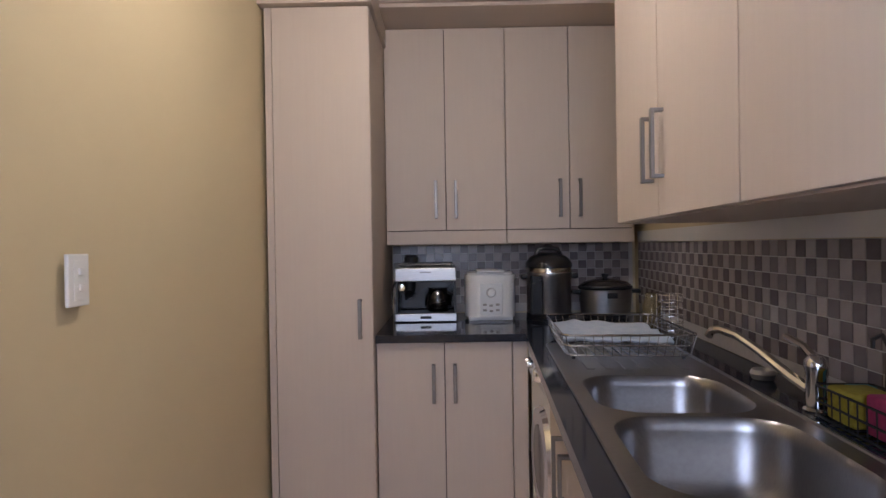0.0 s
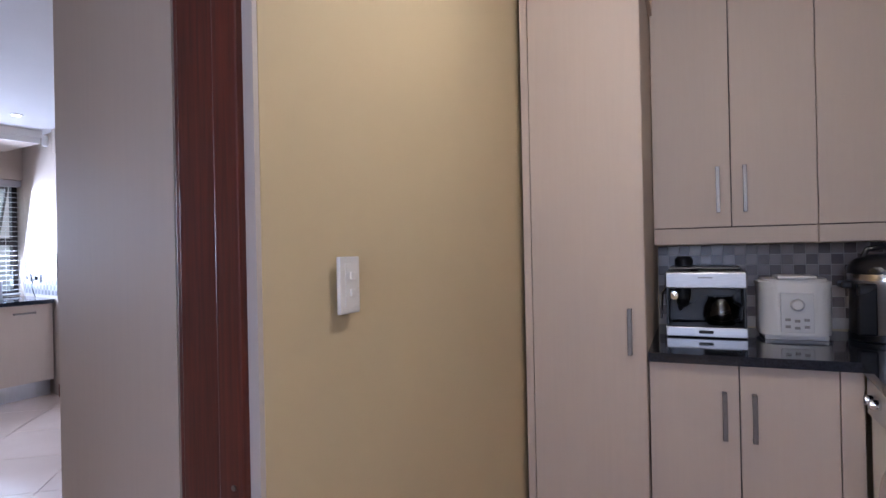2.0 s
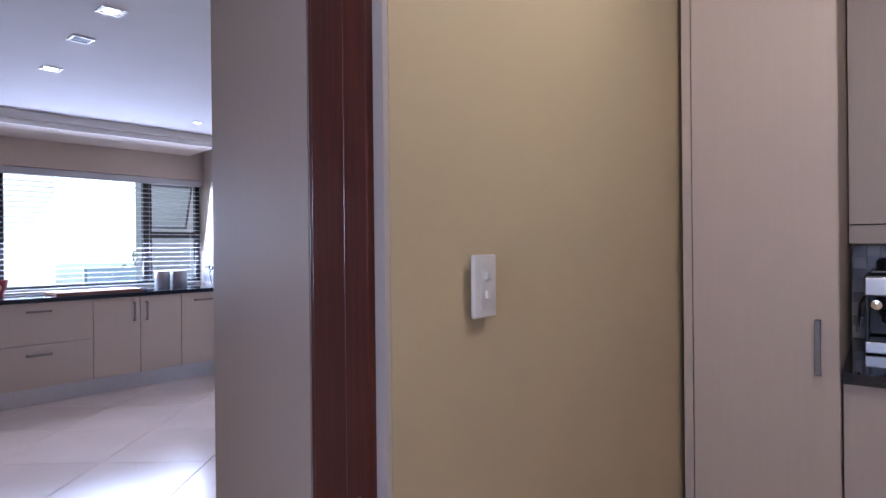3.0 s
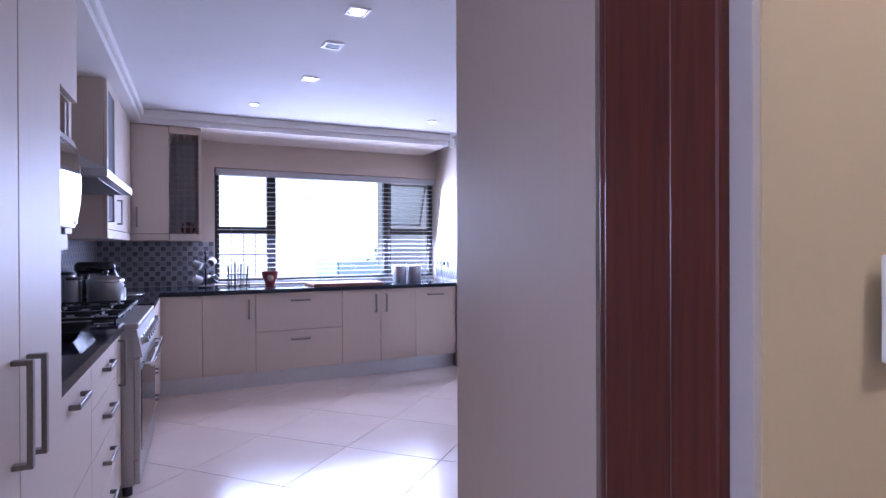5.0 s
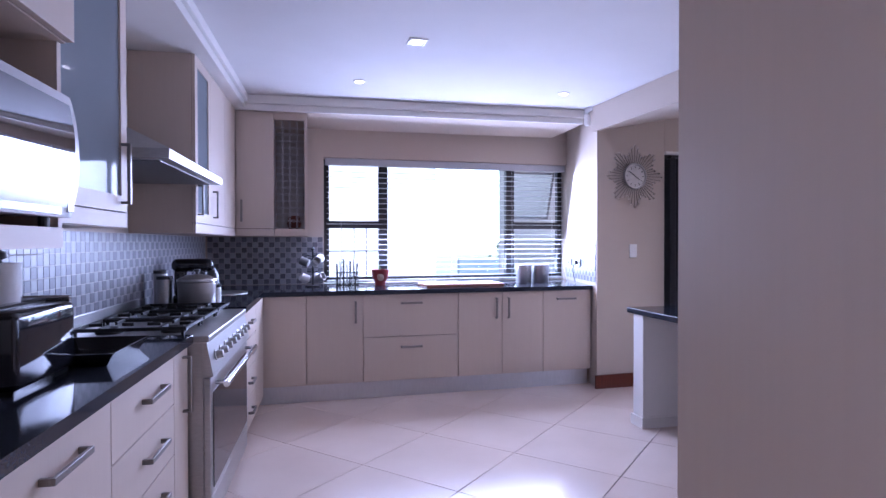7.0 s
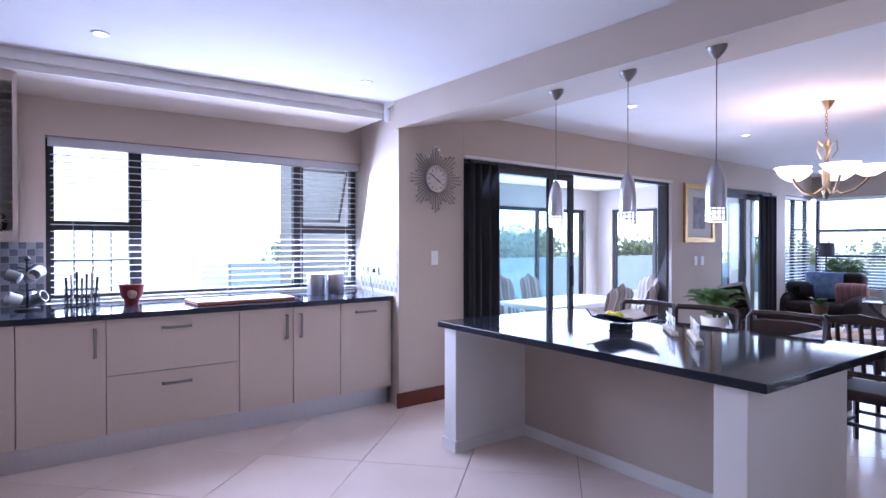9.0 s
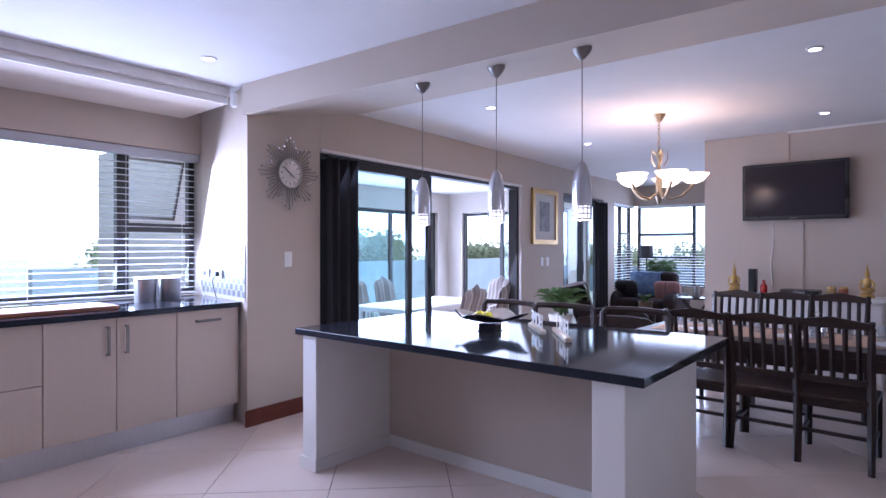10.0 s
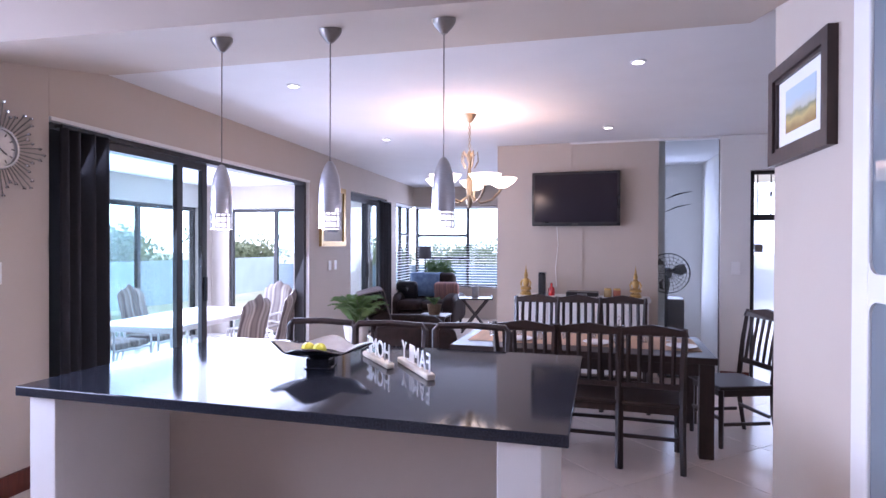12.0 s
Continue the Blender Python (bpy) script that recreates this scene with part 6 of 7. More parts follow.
part("cabinet", box(bm_new(), -0.035, 0.035, -0.05, 0.05, 0, 0.24, 0.006), BLACKP, sp)
part("grille", box(bm_new(), -0.028, 0.028, -0.053, -0.0505, 0.015, 0.225), IRON, sp)
rb = tagged(part("bottle", lathe(bm_new(), [(0.03, 0), (0.034, 0.01), (0.034, 0.07), (0.012, 0.10), (0.012, 0.13), (0, 0.132)], seg=16), mat("red_glass", (0.45, 0.02, 0.02), rough=0.2), smooth=True), "small red bottle on the sideboard", "bottle")
rb.matrix_world = D @ pose(0.63, -0.24, SZ)
dc = thing("decoder_box", D @ pose(0.95, -0.24, SZ), "black television decoder box", "decoder")
part("case", box(bm_new(), -0.16, 0.16, -0.11, 0.11, 0.006, 0.05, 0.004), BLACKP, dc)
part("display", box(bm_new(), -0.05, 0.05, -0.112, -0.1105, 0.018, 0.038), mat("dull_display", (0.20, 0.20, 0.20), rough=0.3), dc)
for x in (-0.12, 0.12):
    part("foot", box(bm_new(), x - 0.015, x + 0.015, -0.08, 0.08, 0, 0.0058), BLACKP, dc)
for x, c in ((1.20, (0.36, 0.26, 0.12)), (1.29, (0.30, 0.10, 0.06))):
    jr = thing("jar", D @ pose(x, -0.24, SZ), "small brown preserve jar on the sideboard", "jar", "jars on the sideboard")
    part("glass", lathe(bm_new(), [(0.035, 0), (0.038, 0.005), (0.038, 0.07), (0, 0.07)], seg=16), mat("jar_contents", c, rough=0.2), jr, smooth=True)
    part("lid", lathe(bm_new(), [(0.036, 0), (0.036, 0.018), (0, 0.02)], cz=0.0705, seg=16), GOLD, jr, smooth=True)

# glass screen with the fan behind it
gs = thing("glass_screen", D @ pose(1.995, 0.06, 0), "floor to ceiling frameless glass screen", "glass screen")
part("pane", box(bm_new(), -0.29, 0.285, -0.005, 0.005, 0.005, 2.53), SCREENG, gs)
part("channel", box(bm_new(), 0.2855, 0.295, -0.012, 0.012, 0, 2.53), SATIN, gs)
part("channel", box(bm_new(), -0.29, 0.285, -0.012, 0.012, 0, 0.0045), SATIN, gs)
for z, s in ((1.93, 1), (1.80, 0.8)):
    part("etched_stroke", tube(bm_new(), [(-0.22, -0.008, z), (-0.10, -0.008, z + 0.05), (0.03 * s, -0.008, z + 0.075)], [0.004, 0.008, 0.003], 6), IRON, gs)
fn = thing("pedestal_fan", D @ pose(1.80, 0.27, 0, 0, 0, 8), "black pedestal fan at rest behind the glass", "fan")
part("base", lathe(bm_new(), [(0.20, 0), (0.20, 0.02), (0.05, 0.05), (0, 0.052)]), BLACKP, fn, smooth=True)
part("pole", rod(bm_new(), (0, 0, 0.045), (0, 0, 1.08), 0.018), BLACKP, fn)
part("motor", box(bm_new(), -0.06, 0.06, -0.05, 0.14, 1.08, 1.20, 0.04, 4), BLACKP, fn, smooth=True)
gd = part("guard", tube(bm_new(), [(0.22 * math.cos(a), -0.10, 1.14 + 0.22 * math.sin(a)) for a in [k * math.pi / 18 for k in range(36)]], 0.007, 6, True), BLACKP, fn)
for k in range(24):
    a = k * math.pi / 12
    part("guard_wire", tube(bm_new(), [(0.04 * math.cos(a), -0.16, 1.14 + 0.04 * math.sin(a)), (0.14 * math.cos(a), -0.155, 1.14 + 0.14 * math.sin(a)), (0.22 * math.cos(a), -0.10, 1.14 + 0.22 * math.sin(a))], 0.003, 4), BLACKP, gd)
for rr in (0.06, 0.10, 0.14, 0.18):
    part("guard_ring", tube(bm_new(), [(rr * math.cos(a), -0.157 + max(0, rr - 0.12) * 0.5, 1.14 + rr * math.sin(a)) for a in [k * math.pi / 12 for k in range(24)]], 0.0025, 4, True), BLACKP, gd)
part("hub", lathe(bm_new(), [(0.045, 0), (0.04, 0.03), (0, 0.035)], seg=18), BLACKP, fn, smooth=True).matrix_local = pose(0, -0.05, 1.14, 90, 0, 0)
for k in range(3):
    bm = bm_new()
    v = [bm.verts.new(p) for p in ((0.03, 0, 0), (0.12, -0.07, 0.012), (0.19, -0.05, 0.016), (0.195, 0.04, -0.004), (0.11, 0.05, -0.012))]
    bm.faces.new(v)
    ob = part("blade", bm, mat("smoked_blade", (0.02, 0.02, 0.022), rough=0.4), fn)
    ob.modifiers.new("thick", "SOLIDIFY").thickness = 0.004
    ob.matrix_local = pose(0, -0.07, 1.14, 90, 0, 0) @ pose(0, 0, 0, 0, 0, 120 * k + 20)
cab2 = tagged(part("dark_cabinet", box(bm_new(), -0.25, 0.30, -0.2, 0.2, 0, 0.78, 0.008), DARKW), "low dark cabinet in the hall behind the glass", "cabinet")
cab2.matrix_world = D @ pose(1.72, 0.78, FZ)

# entrance door with security lattice above
ed = thing("door_2", D @ pose(3.0, 0.075, 0), "narrow black-framed glass entrance door with a lattice transom", "door", kind="structure")
for x in (-0.435, 0.40):
    part("door_frame", box(bm_new(), x, x + 0.04, -0.03, 0.03, 0, 2.195, 0.003), BRONZE, ed)
part("door_frame", box(bm_new(), -0.3945, 0.3995, -0.03, 0.03, 2.16, 2.195), BRONZE, ed)
part("transom", box(bm_new(), -0.3945, 0.3995, -0.03, 0.03, 1.70, 1.76), BRONZE, ed)
for k in range(7):
    x = -0.36 + k * 0.12
    part("lattice_bar", rod(bm_new(), (x, 0.0, 1.76), (x, 0.0, 2.16), 0.006, seg=6), BRONZE, ed)
    if k < 6:
        part("lattice_ring", tube(bm_new(), [(x + 0.06 + 0.055 * math.cos(a), 0, 1.96 + 0.055 * math.sin(a)) for a in [j * math.pi / 4 for j in range(8)]], 0.005, 5, True), BRONZE, ed)
part("pane", box(bm_new(), -0.3945, 0.3995, -0.004, 0.004, 0.02, 1.70), glass("door_frosted_glass", (0.95, 0.97, 0.98), haze=0.35, gloss=0.06), ed)
part("lock_case", box(bm_new(), -0.39, -0.32, -0.05, -0.0045, 1.38, 1.46, 0.006), SATIN, ed)

# painting on the wing wall
PW = pose(-1.3645, 3.69, 1.979, 0, 0, 91.4)
pf = thing("framed_painting", PW, "landscape painting in a broad dark wooden frame", "painting")
bm = bm_new()
ring_frame(bm, -0.29, 0.29, -0.20, 0.20, 0.05, 0.001, 0.035)
ring_frame(bm, -0.242, 0.242, -0.152, 0.152, 0.018, 0.001, 0.024)
part("frame", bm, DARKW, pf)
part("mount", box(bm_new(), -0.226, 0.226, 0.001, 0.012, -0.136, 0.136), mat("ivory_card", (0.78, 0.76, 0.70), rough=0.9), pf)
m_, t_, p_ = nodes("painted_landscape")
co_, sp_, rp_, nz_ = t_.nodes.new("ShaderNodeTexCoord"), t_.nodes.new("ShaderNodeSeparateXYZ"), t_.nodes.new("ShaderNodeValToRGB"), t_.nodes.new("ShaderNodeTexNoise")
nz_.inputs["Scale"].default_value = 18
ma_ = t_.nodes.new("ShaderNodeMath")
ma_.operation = "MULTIPLY_ADD"
ma_.inputs[1].default_value = 0.25
t_.links.new(co_.outputs["Generated"], sp_.inputs[0])
t_.links.new(co_.outputs["Object"], nz_.inputs["Vector"])
t_.links.new(nz_.outputs["Fac"], ma_.inputs[0])
t_.links.new(sp_.outputs["Z"], ma_.inputs[2])
t_.links.new(ma_.outputs[0], rp_.inputs["Fac"])
rp_.color_ramp.elements[0].position, rp_.color_ramp.elements[0].color = 0.2, (0.30, 0.18, 0.05, 1)
rp_.color_ramp.elements[1].position, rp_.color_ramp.elements[1].color = 0.85, (0.45, 0.55, 0.62, 1)
for q, c in ((0.4, (0.48, 0.36, 0.12, 1)), (0.52, (0.22, 0.22, 0.10, 1)), (0.6, (0.50, 0.50, 0.42, 1))):
    e_ = rp_.color_ramp.elements.new(q)
    e_.color = c
t_.links.new(rp_.outputs["Color"], p_.inputs["Base Color"])
part("canvas", box(bm_new(), -0.145, 0.145, 0.0122, 0.014, -0.085, 0.085), m_, pf)

# sunburst clock
ck2 = thing("wall_clock", T @ pose(0.0, 0.37, 1.95, 0, 0, 90), "sunburst wall clock with beaded silver rays", "clock")
part("case", lathe(bm_new(), [(0.112, 0.0), (0.118, 0.012), (0.112, 0.03), (0.100, 0.03), (0.098, 0.018)], seg=40), STEEL, ck2, smooth=True).matrix_local = pose(0, -0.002, 0, 90, 0, 0)
face = part("face", lathe(bm_new(), [(0.0, 0.017), (0.098, 0.016)], seg=40), mat("pale_clock_face", (0.70, 0.70, 0.70), rough=0.4), ck2)
face.matrix_local = pose(0, -0.002, 0, 90, 0, 0)
for k in range(12):
    a = k * math.pi / 6
    part("hour_mark", box(bm_new(), -0.003, 0.003, -0.0205, -0.0188, 0.072, 0.09), IRON, ck2).matrix_local = pose(0, 0, 0, 0, math.degrees(a), 0)
for a, l in ((125, 0.055), (-55, 0.075)):
    part("clock_hand", box(bm_new(), -0.003, 0.003, -0.024, -0.0215, -0.01, l), IRON, ck2).matrix_local = pose(0, 0, 0, 0, a, 0)
for k in range(48):
    a = k * 2 * math.pi / 48
    l = 0.19 + 0.085 * abs(math.cos(4 * a)) ** 2
    part("ray", rod(bm_new(), (0.115 * math.sin(a), -0.010, 0.115 * math.cos(a)), (l * math.sin(a), -0.010, l * math.cos(a)), 0.0034, seg=5), SATIN, ck2)
    bm = bm_new()
    bmesh.ops.create_icosphere(bm, subdivisions=1, radius=0.0115, matrix=Matrix.Translation((l * math.sin(a), -0.010, l * math.cos(a))))
    part("bead", bm, CHROME, ck2)

# gold framed picture between the sliding doors
gp = thing("framed_print", T @ pose(0, 4.73, 1.80, 0, 0, 90), "grey print in a gold frame with a wide mount", "picture")
bm = bm_new()
ring_frame(bm, -0.38, 0.38, -0.38, 0.38, 0.065, -0.035, -0.001)
part("frame", bm, GOLD, gp)
part("mount", box(bm_new(), -0.316, 0.316, -0.012, -0.001, -0.316, 0.316), mat("grey_card", (0.62, 0.60, 0.56), rough=0.9), gp)
part("print", box(bm_new(), -0.15, 0.15, -0.014, -0.0122, -0.20, 0.21), mat("grey_engraving", (0.40, 0.40, 0.42), (0.16, 0.16, 0.18), 0.8, scale=9), gp)

# ---- sliding doors, curtains, windows of the living side ----
s1 = thing("sliding_door_1", T @ pose(-0.10, 2.39, 0), "dark bronze sliding glass doors, partly open", "sliding door", kind="structure")
L0, L1 = -1.695, 1.695
part("track_head", box(bm_new(), -0.06, 0.06, L0, L1, 2.13, 2.188), BRONZE, s1)
part("track_sill", box(bm_new(), -0.06, 0.06, L0, L1, 0.0, 0.018), BRONZE, s1)
for y in (L0, L1 - 0.05):
    part("side_frame", box(bm_new(), -0.06, 0.06, y, y + 0.05, 0.018, 2.13), BRONZE, s1)
part("white_reveal", box(bm_new(), 0.062, 0.112, L0, L1, 2.165, 2.1885), OFFWHITE, s1)
part("white_reveal", box(bm_new(), -0.098, 0.099, L1 + 0.0005, L1 + 0.0045, 0.0, 2.188), OFFWHITE, s1)


def leaf(parent, y0, y1, x):
    lf = part("door_leaf", box(bm_new(), x - 0.02, x + 0.02, y0, y0 + 0.07, 0.02, 2.128, 0.003), BRONZE, parent)
    part("stile", box(bm_new(), x - 0.02, x + 0.02, y1 - 0.07, y1, 0.02, 2.128, 0.003), BRONZE, lf)
    part("rail", box(bm_new(), x - 0.02, x + 0.02, y0 + 0.0705, y1 - 0.0705, 0.02, 0.10), BRONZE, lf)
    part("rail", box(bm_new(), x - 0.02, x + 0.02, y0 + 0.0705, y1 - 0.0705, 2.07, 2.128), BRONZE, lf)
    part("pane", box(bm_new(), x - 0.003, x + 0.003, y0 + 0.07, y1 - 0.07, 0.10, 2.07), TEAL, lf).visible_shadow = False
    return lf


leaf(s1, L0 + 0.05, -0.455, 0.03)
lf = leaf(s1, L0 + 0.35, -0.065, -0.025)
part("pull_handle", box(bm_new(), -0.002, 0.020, -0.110, -0.090, 0.95, 1.16, 0.004), IRON, lf)


def curtain(m, w, h, label):
    bm = bm_new()
    n = 60
    lo, hi = [], []
    for i in range(n + 1):
        u = i / n
        x = 0.035 * math.sin(u * w * 62) + 0.012 * math.sin(u * w * 23 + 1)
        lo.append(bm.verts.new((x * 1.25, u * w, 0.02)))
        hi.append(bm.verts.new((x, u * w, h)))
    for i in range(n):
        bm.faces.new((lo[i], lo[i + 1], hi[i + 1], hi[i]))
    c = thing("curtain", m, label, "curtain", "black curtains")
    ob = part("drape", bm, CURTAIN, c, smooth=True)
    ob.modifiers.new("thick", "SOLIDIFY").thickness = 0.004
    part("heading_rail", box(bm_new(), -0.03, 0.03, 0, w, h, h + 0.02), IRON, c)
    return c


curtain(T @ pose(0.055, 0.70, 0), 0.36, 2.12, "gathered black curtain beside the sliding door")
s2 = thing("sliding_door_2", T @ pose(-0.10, 6.16, 0), "second dark bronze sliding glass door", "sliding door", kind="structure")
L0, L1 = -0.79, 0.79
part("track_head", box(bm_new(), -0.06, 0.06, L0, L1, 2.13, 2.188), BRONZE, s2)
part("track_sill", box(bm_new(), -0.06, 0.06, L0, L1, 0.0, 0.018), BRONZE, s2)
for y in (L0, L1 - 0.05):
    part("side_frame", box(bm_new(), -0.06, 0.06, y, y + 0.05, 0.018, 2.13), BRONZE, s2)
lf = leaf(s2, L0 + 0.05, 0.05, 0.03)
part("pull_handle", box(bm_new(), 0.051, 0.07, -0.01, 0.02, 0.95, 1.16, 0.004), IRON, lf)
leaf(s2, 0.0, L1 - 0.05, -0.025)
curtain(T @ pose(0.055, 6.40, 0), 0.52, 2.12, "gathered black curtain beside the second sliding door")

lw = thing("window_2", T @ pose(-0.10, 8.0, 0), "dark bronze lounge corner window, side light", "window", kind="structure")
lwn = thing("window_3", pose(-4.1, 11.96, 0), "dark bronze wide lounge window with many lights", "window", kind="structure")
for y0, y1, z0, z1 in ((-0.535, -0.485, 0.645, 2.185), (0.485, 0.535, 0.645, 2.185), (-0.025, 0.025, 0.695, 2.135), (-0.4845, 0.4845, 2.1355, 2.185), (-0.4845, 0.4845, 0.645, 0.6945), (0.0255, 0.4845, 1.62, 1.66)):
    part("window_frame", box(bm_new(), -0.03, 0.03, y0, y1, z0, z1), BRONZE, lw)
part("pane", box(bm_new(), -0.003, 0.003, -0.485, 0.485, 0.694, 2.136), PANE, lw).visible_shadow = False
for x0, x1, z0, z1 in ((-1.27, -1.22, 0.645, 2.185), (1.14, 1.19, 0.645, 2.185), (-0.26, -0.21, 0.695, 2.135), (-1.2195, 1.1395, 2.1355, 2.185), (-1.2195, 1.1395, 0.645, 0.6945), (-1.2195, -0.2605, 1.60, 1.65), (-1.2195, -0.2605, 1.17, 1.21)):
    part("window_frame", box(bm_new(), x0, x1, -0.03, 0.03, z0, z1), BRONZE, lwn)
part("pane", box(bm_new(), -1.22, 1.14, -0.003, 0.003, 0.694, 2.136), PANE, lwn).visible_shadow = False


def blind(m, w, z0, z1, label):
    b = thing("venetian_blind", m, label, "blind")
    part("headrail", box(bm_new(), -0.025, 0.025, 0, w, z1 - 0.04, z1), SLAT, b)
    me = None
    n = int((z1 - z0 - 0.05) / 0.05)
    for k in range(n):
        if me is None:
            ob = part("slat", box(bm_new(), -0.022, 0.022, 0, w, -0.001, 0.001), SLAT, b)
            me = ob.data
        else:
            ob = new("slat", me)
            ob.parent = b
        ob.matrix_local = pose(0, 0, z0 + 0.02 + k * 0.05, 0, 8, 0)
    return b


blind(T @ pose(-0.035, 7.47, 0), 1.07, 0.65, 2.18, "open white venetian blind on the lounge side window")
blind(pose(-5.33, 11.885, 0, 0, 0, -90), 2.30, 0.65, 2.18, "open white venetian blind on the wide lounge window")

# ---- lounge things ----
LEATH = mat("dark_brown_leather", (0.032, 0.018, 0.015), (0.018, 0.011, 0.010), 0.65, scale=14, bump=0.25, bscale=60)
for nd in LEATH.node_tree.nodes:
    if nd.type == "BSDF_PRINCIPLED":
        nd.inputs["Specular IOR Level"].default_value = 0.2
FUR = mat("grey_throw_cloth", (0.16, 0.13, 0.12), (0.09, 0.07, 0.07), 0.95, scale=30, bump=0.5)
NAVY = mat("blue_throw_cloth", (0.20, 0.30, 0.45), (0.08, 0.13, 0.24), 0.9, scale=12, bump=0.4)
STRIPE = mat("striped_cushion_cloth", (0.42, 0.22, 0.16), (0.12, 0.06, 0.08), 0.85, scale=18, stretch=(3, 0.02, 0.02), detail=1)


def soft(name, dims, r, material, parent, label=""):
    return part(name, box(bm_new(), *dims, r, 5), material, parent, label, True)


def armchair(m, w, label, group="", tilt=8.0):
    c = thing("armchair" if w < 1.2 else "sofa", m, label, "armchair" if w < 1.2 else "sofa", group)
    h = w / 2
    soft("base", (-h + 0.02, h - 0.02, -0.40, 0.40, 0.06, 0.30), 0.05, LEATH, c)
    n = 1 if w < 1.2 else 2
    for k in range(n):
        a = -h + 0.17 + k * (w - 0.34) / n
        b = a + (w - 0.34) / n
        soft("seat_cushion", (a, b, -0.25, 0.46, 0.29, 0.47), 0.08, LEATH, c)
        bk = soft("back_cushion", (a, b, -0.12, 0.12, 0.0, 0.30), 0.09, LEATH, c)
        bk.matrix_local = pose(0, -0.28, 0.42, tilt, 0, 0)
        hd_ = soft("head_cushion", (a, b, -0.13, 0.11, 0.27, 0.53), 0.10, LEATH, c)
        hd_.matrix_local = pose(0, -0.28, 0.42, tilt, 0, 0)
    for x in (-h, h - 0.20):
        bm = bm_new()
        rings = []
        for y, wd, ht in ((-0.42, 0.085, 0.50), (-0.40, 0.10, 0.56), (-0.15, 0.105, 0.60), (0.15, 0.108, 0.595), (0.34, 0.112, 0.57), (0.43, 0.10, 0.50), (0.455, 0.08, 0.42)):
            ring = [(-wd * 0.9, 0.12), (-wd, ht - 0.18), (-wd * 1.05, ht - 0.08), (-wd * 0.6, ht - 0.01), (0, ht), (wd * 0.6, ht - 0.01), (wd * 1.05, ht - 0.08), (wd, ht - 0.18), (wd * 0.9, 0.12)]
            rings.append([bm.verts.new((x + 0.10 + p, y, q)) for p, q in ring])
        for p, q in zip(rings, rings[1:]):
            for i in range(9):
                bm.faces.new((p[i], p[(i + 1) % 9], q[(i + 1) % 9], q[i]))
        bm.faces.new(rings[0]), bm.faces.new(list(reversed(rings[-1])))
        part("armrest", bm, LEATH, c, smooth=True)
    for x in (-h + 0.08, h - 0.08):
        for y in (-0.34, 0.34):
            part("foot", rod(bm_new(), (x, y, 0), (x, y, 0.075), 0.025, 0.03), IRON, c)
    return c


RC = pose(-4.08, 7.42, 0, 0, 0, -66)
armchair(RC, 0.98, "dark brown leather recliner armchair under a fur throw", tilt=20.0)
armchair(pose(-4.86, 10.95, 0, 0, 0, 178), 1.2, "dark leather sofa below the window with a blue throw")


def drape_cloth(name, m, sx, sy, h, material, label):
    bm = bm_new()
    bmesh.ops.create_grid(bm, x_segments=18, y_segments=18, size=1)
    for v in bm.verts:
        x, y = v.co.x, v.co.y
        fall = max(0, abs(y) - 0.5) * 2
        wav = 0.012 * noise.noise(Vector((x * 2.5, y * 2.5, sx)))
        v.co = Vector((x * sx, (max(-1, min(1, y * 2)) * sy + wav) * (1 + 0.12 * fall), wav + 0.02 * (1 - y * y) - h * fall))
    ob = part(name, bm, material, None, smooth=True)
    ob.modifiers.new("thick", "SOLIDIFY").thickness = 0.012
    tagged(ob, label, "throw")
    ob.matrix_world = m
    return ob


drape_cloth("throw", RC @ pose(0, -0.46, 0.915, 12, 0, 0), 0.31, 0.15, 0.40, FUR, "grey brown fur throw over the armchair back")
drape_cloth("throw", pose(-4.95, 11.25, 0.925, 0, 0, 0), 0.27, 0.14, 0.40, NAVY, "blue throw over the sofa back")
cu = tagged(part("cushion", box(bm_new(), -0.22, 0.22, -0.08, 0.08, 0, 0.36, 0.07, 5), STRIPE, None, smooth=True), "striped red and dark cushion on the sofa", "cushion")
cu.matrix_world = pose(-4.50, 10.96, 0.45, 14, 0, 0)
pk = tagged(part("cushion", box(bm_new(), -0.20, 0.20, -0.08, 0.08, 0, 0.36, 0.07, 5), BLACKP, None, smooth=True), "black cushion on the sofa", "cushion")
pk.matrix_world = pose(-5.24, 10.98, 0.45, 14, 0, 8)
tt = thing("folding_table", pose(-3.86, 10.2, 0, 0, 0, 12), "dark wooden folding tray table with crossed legs", "table")
part("tray", box(bm_new(), -0.26, 0.26, -0.18, 0.18, 0.58, 0.605, 0.004), DARKW, tt)
part("tray_rim", box(bm_new(), -0.27, -0.2605, -0.19, 0.19, 0.58, 0.64), DARKW, tt)
part("tray_rim", box(bm_new(), 0.2605, 0.27, -0.19, 0.19, 0.58, 0.64), DARKW, tt)
for y in (-0.14, 0.14):
    part("leg", rod(bm_new(), (-0.22, y, 0), (0.20, y, 0.579), 0.016, seg=6), DARKW, tt)
    part("leg", rod(bm_new(), (0.22, y * 0.85, 0), (-0.20, y * 0.85, 0.579), 0.016, seg=6), DARKW, tt)
part("stretcher", rod(bm_new(), (0.20, -0.14, 0.03), (0.20, 0.14, 0.03), 0.012, seg=6), DARKW, tt)
jgg = tagged(part("jug", lathe(bm_new(), [(0.05, 0), (0.055, 0.01), (0.05, 0.10), (0.06, 0.18), (0.055, 0.18), (0, 0.02)], seg=18), STEEL, smooth=True), "grey metal jug on the folding table", "jug")
jgg.matrix_world = pose(-3.86, 10.2, 0.6055)
fl = thing("floor_lamp", pose(-5.07, 11.55, 0), "floor lamp with a dark drum shade", "lamp")
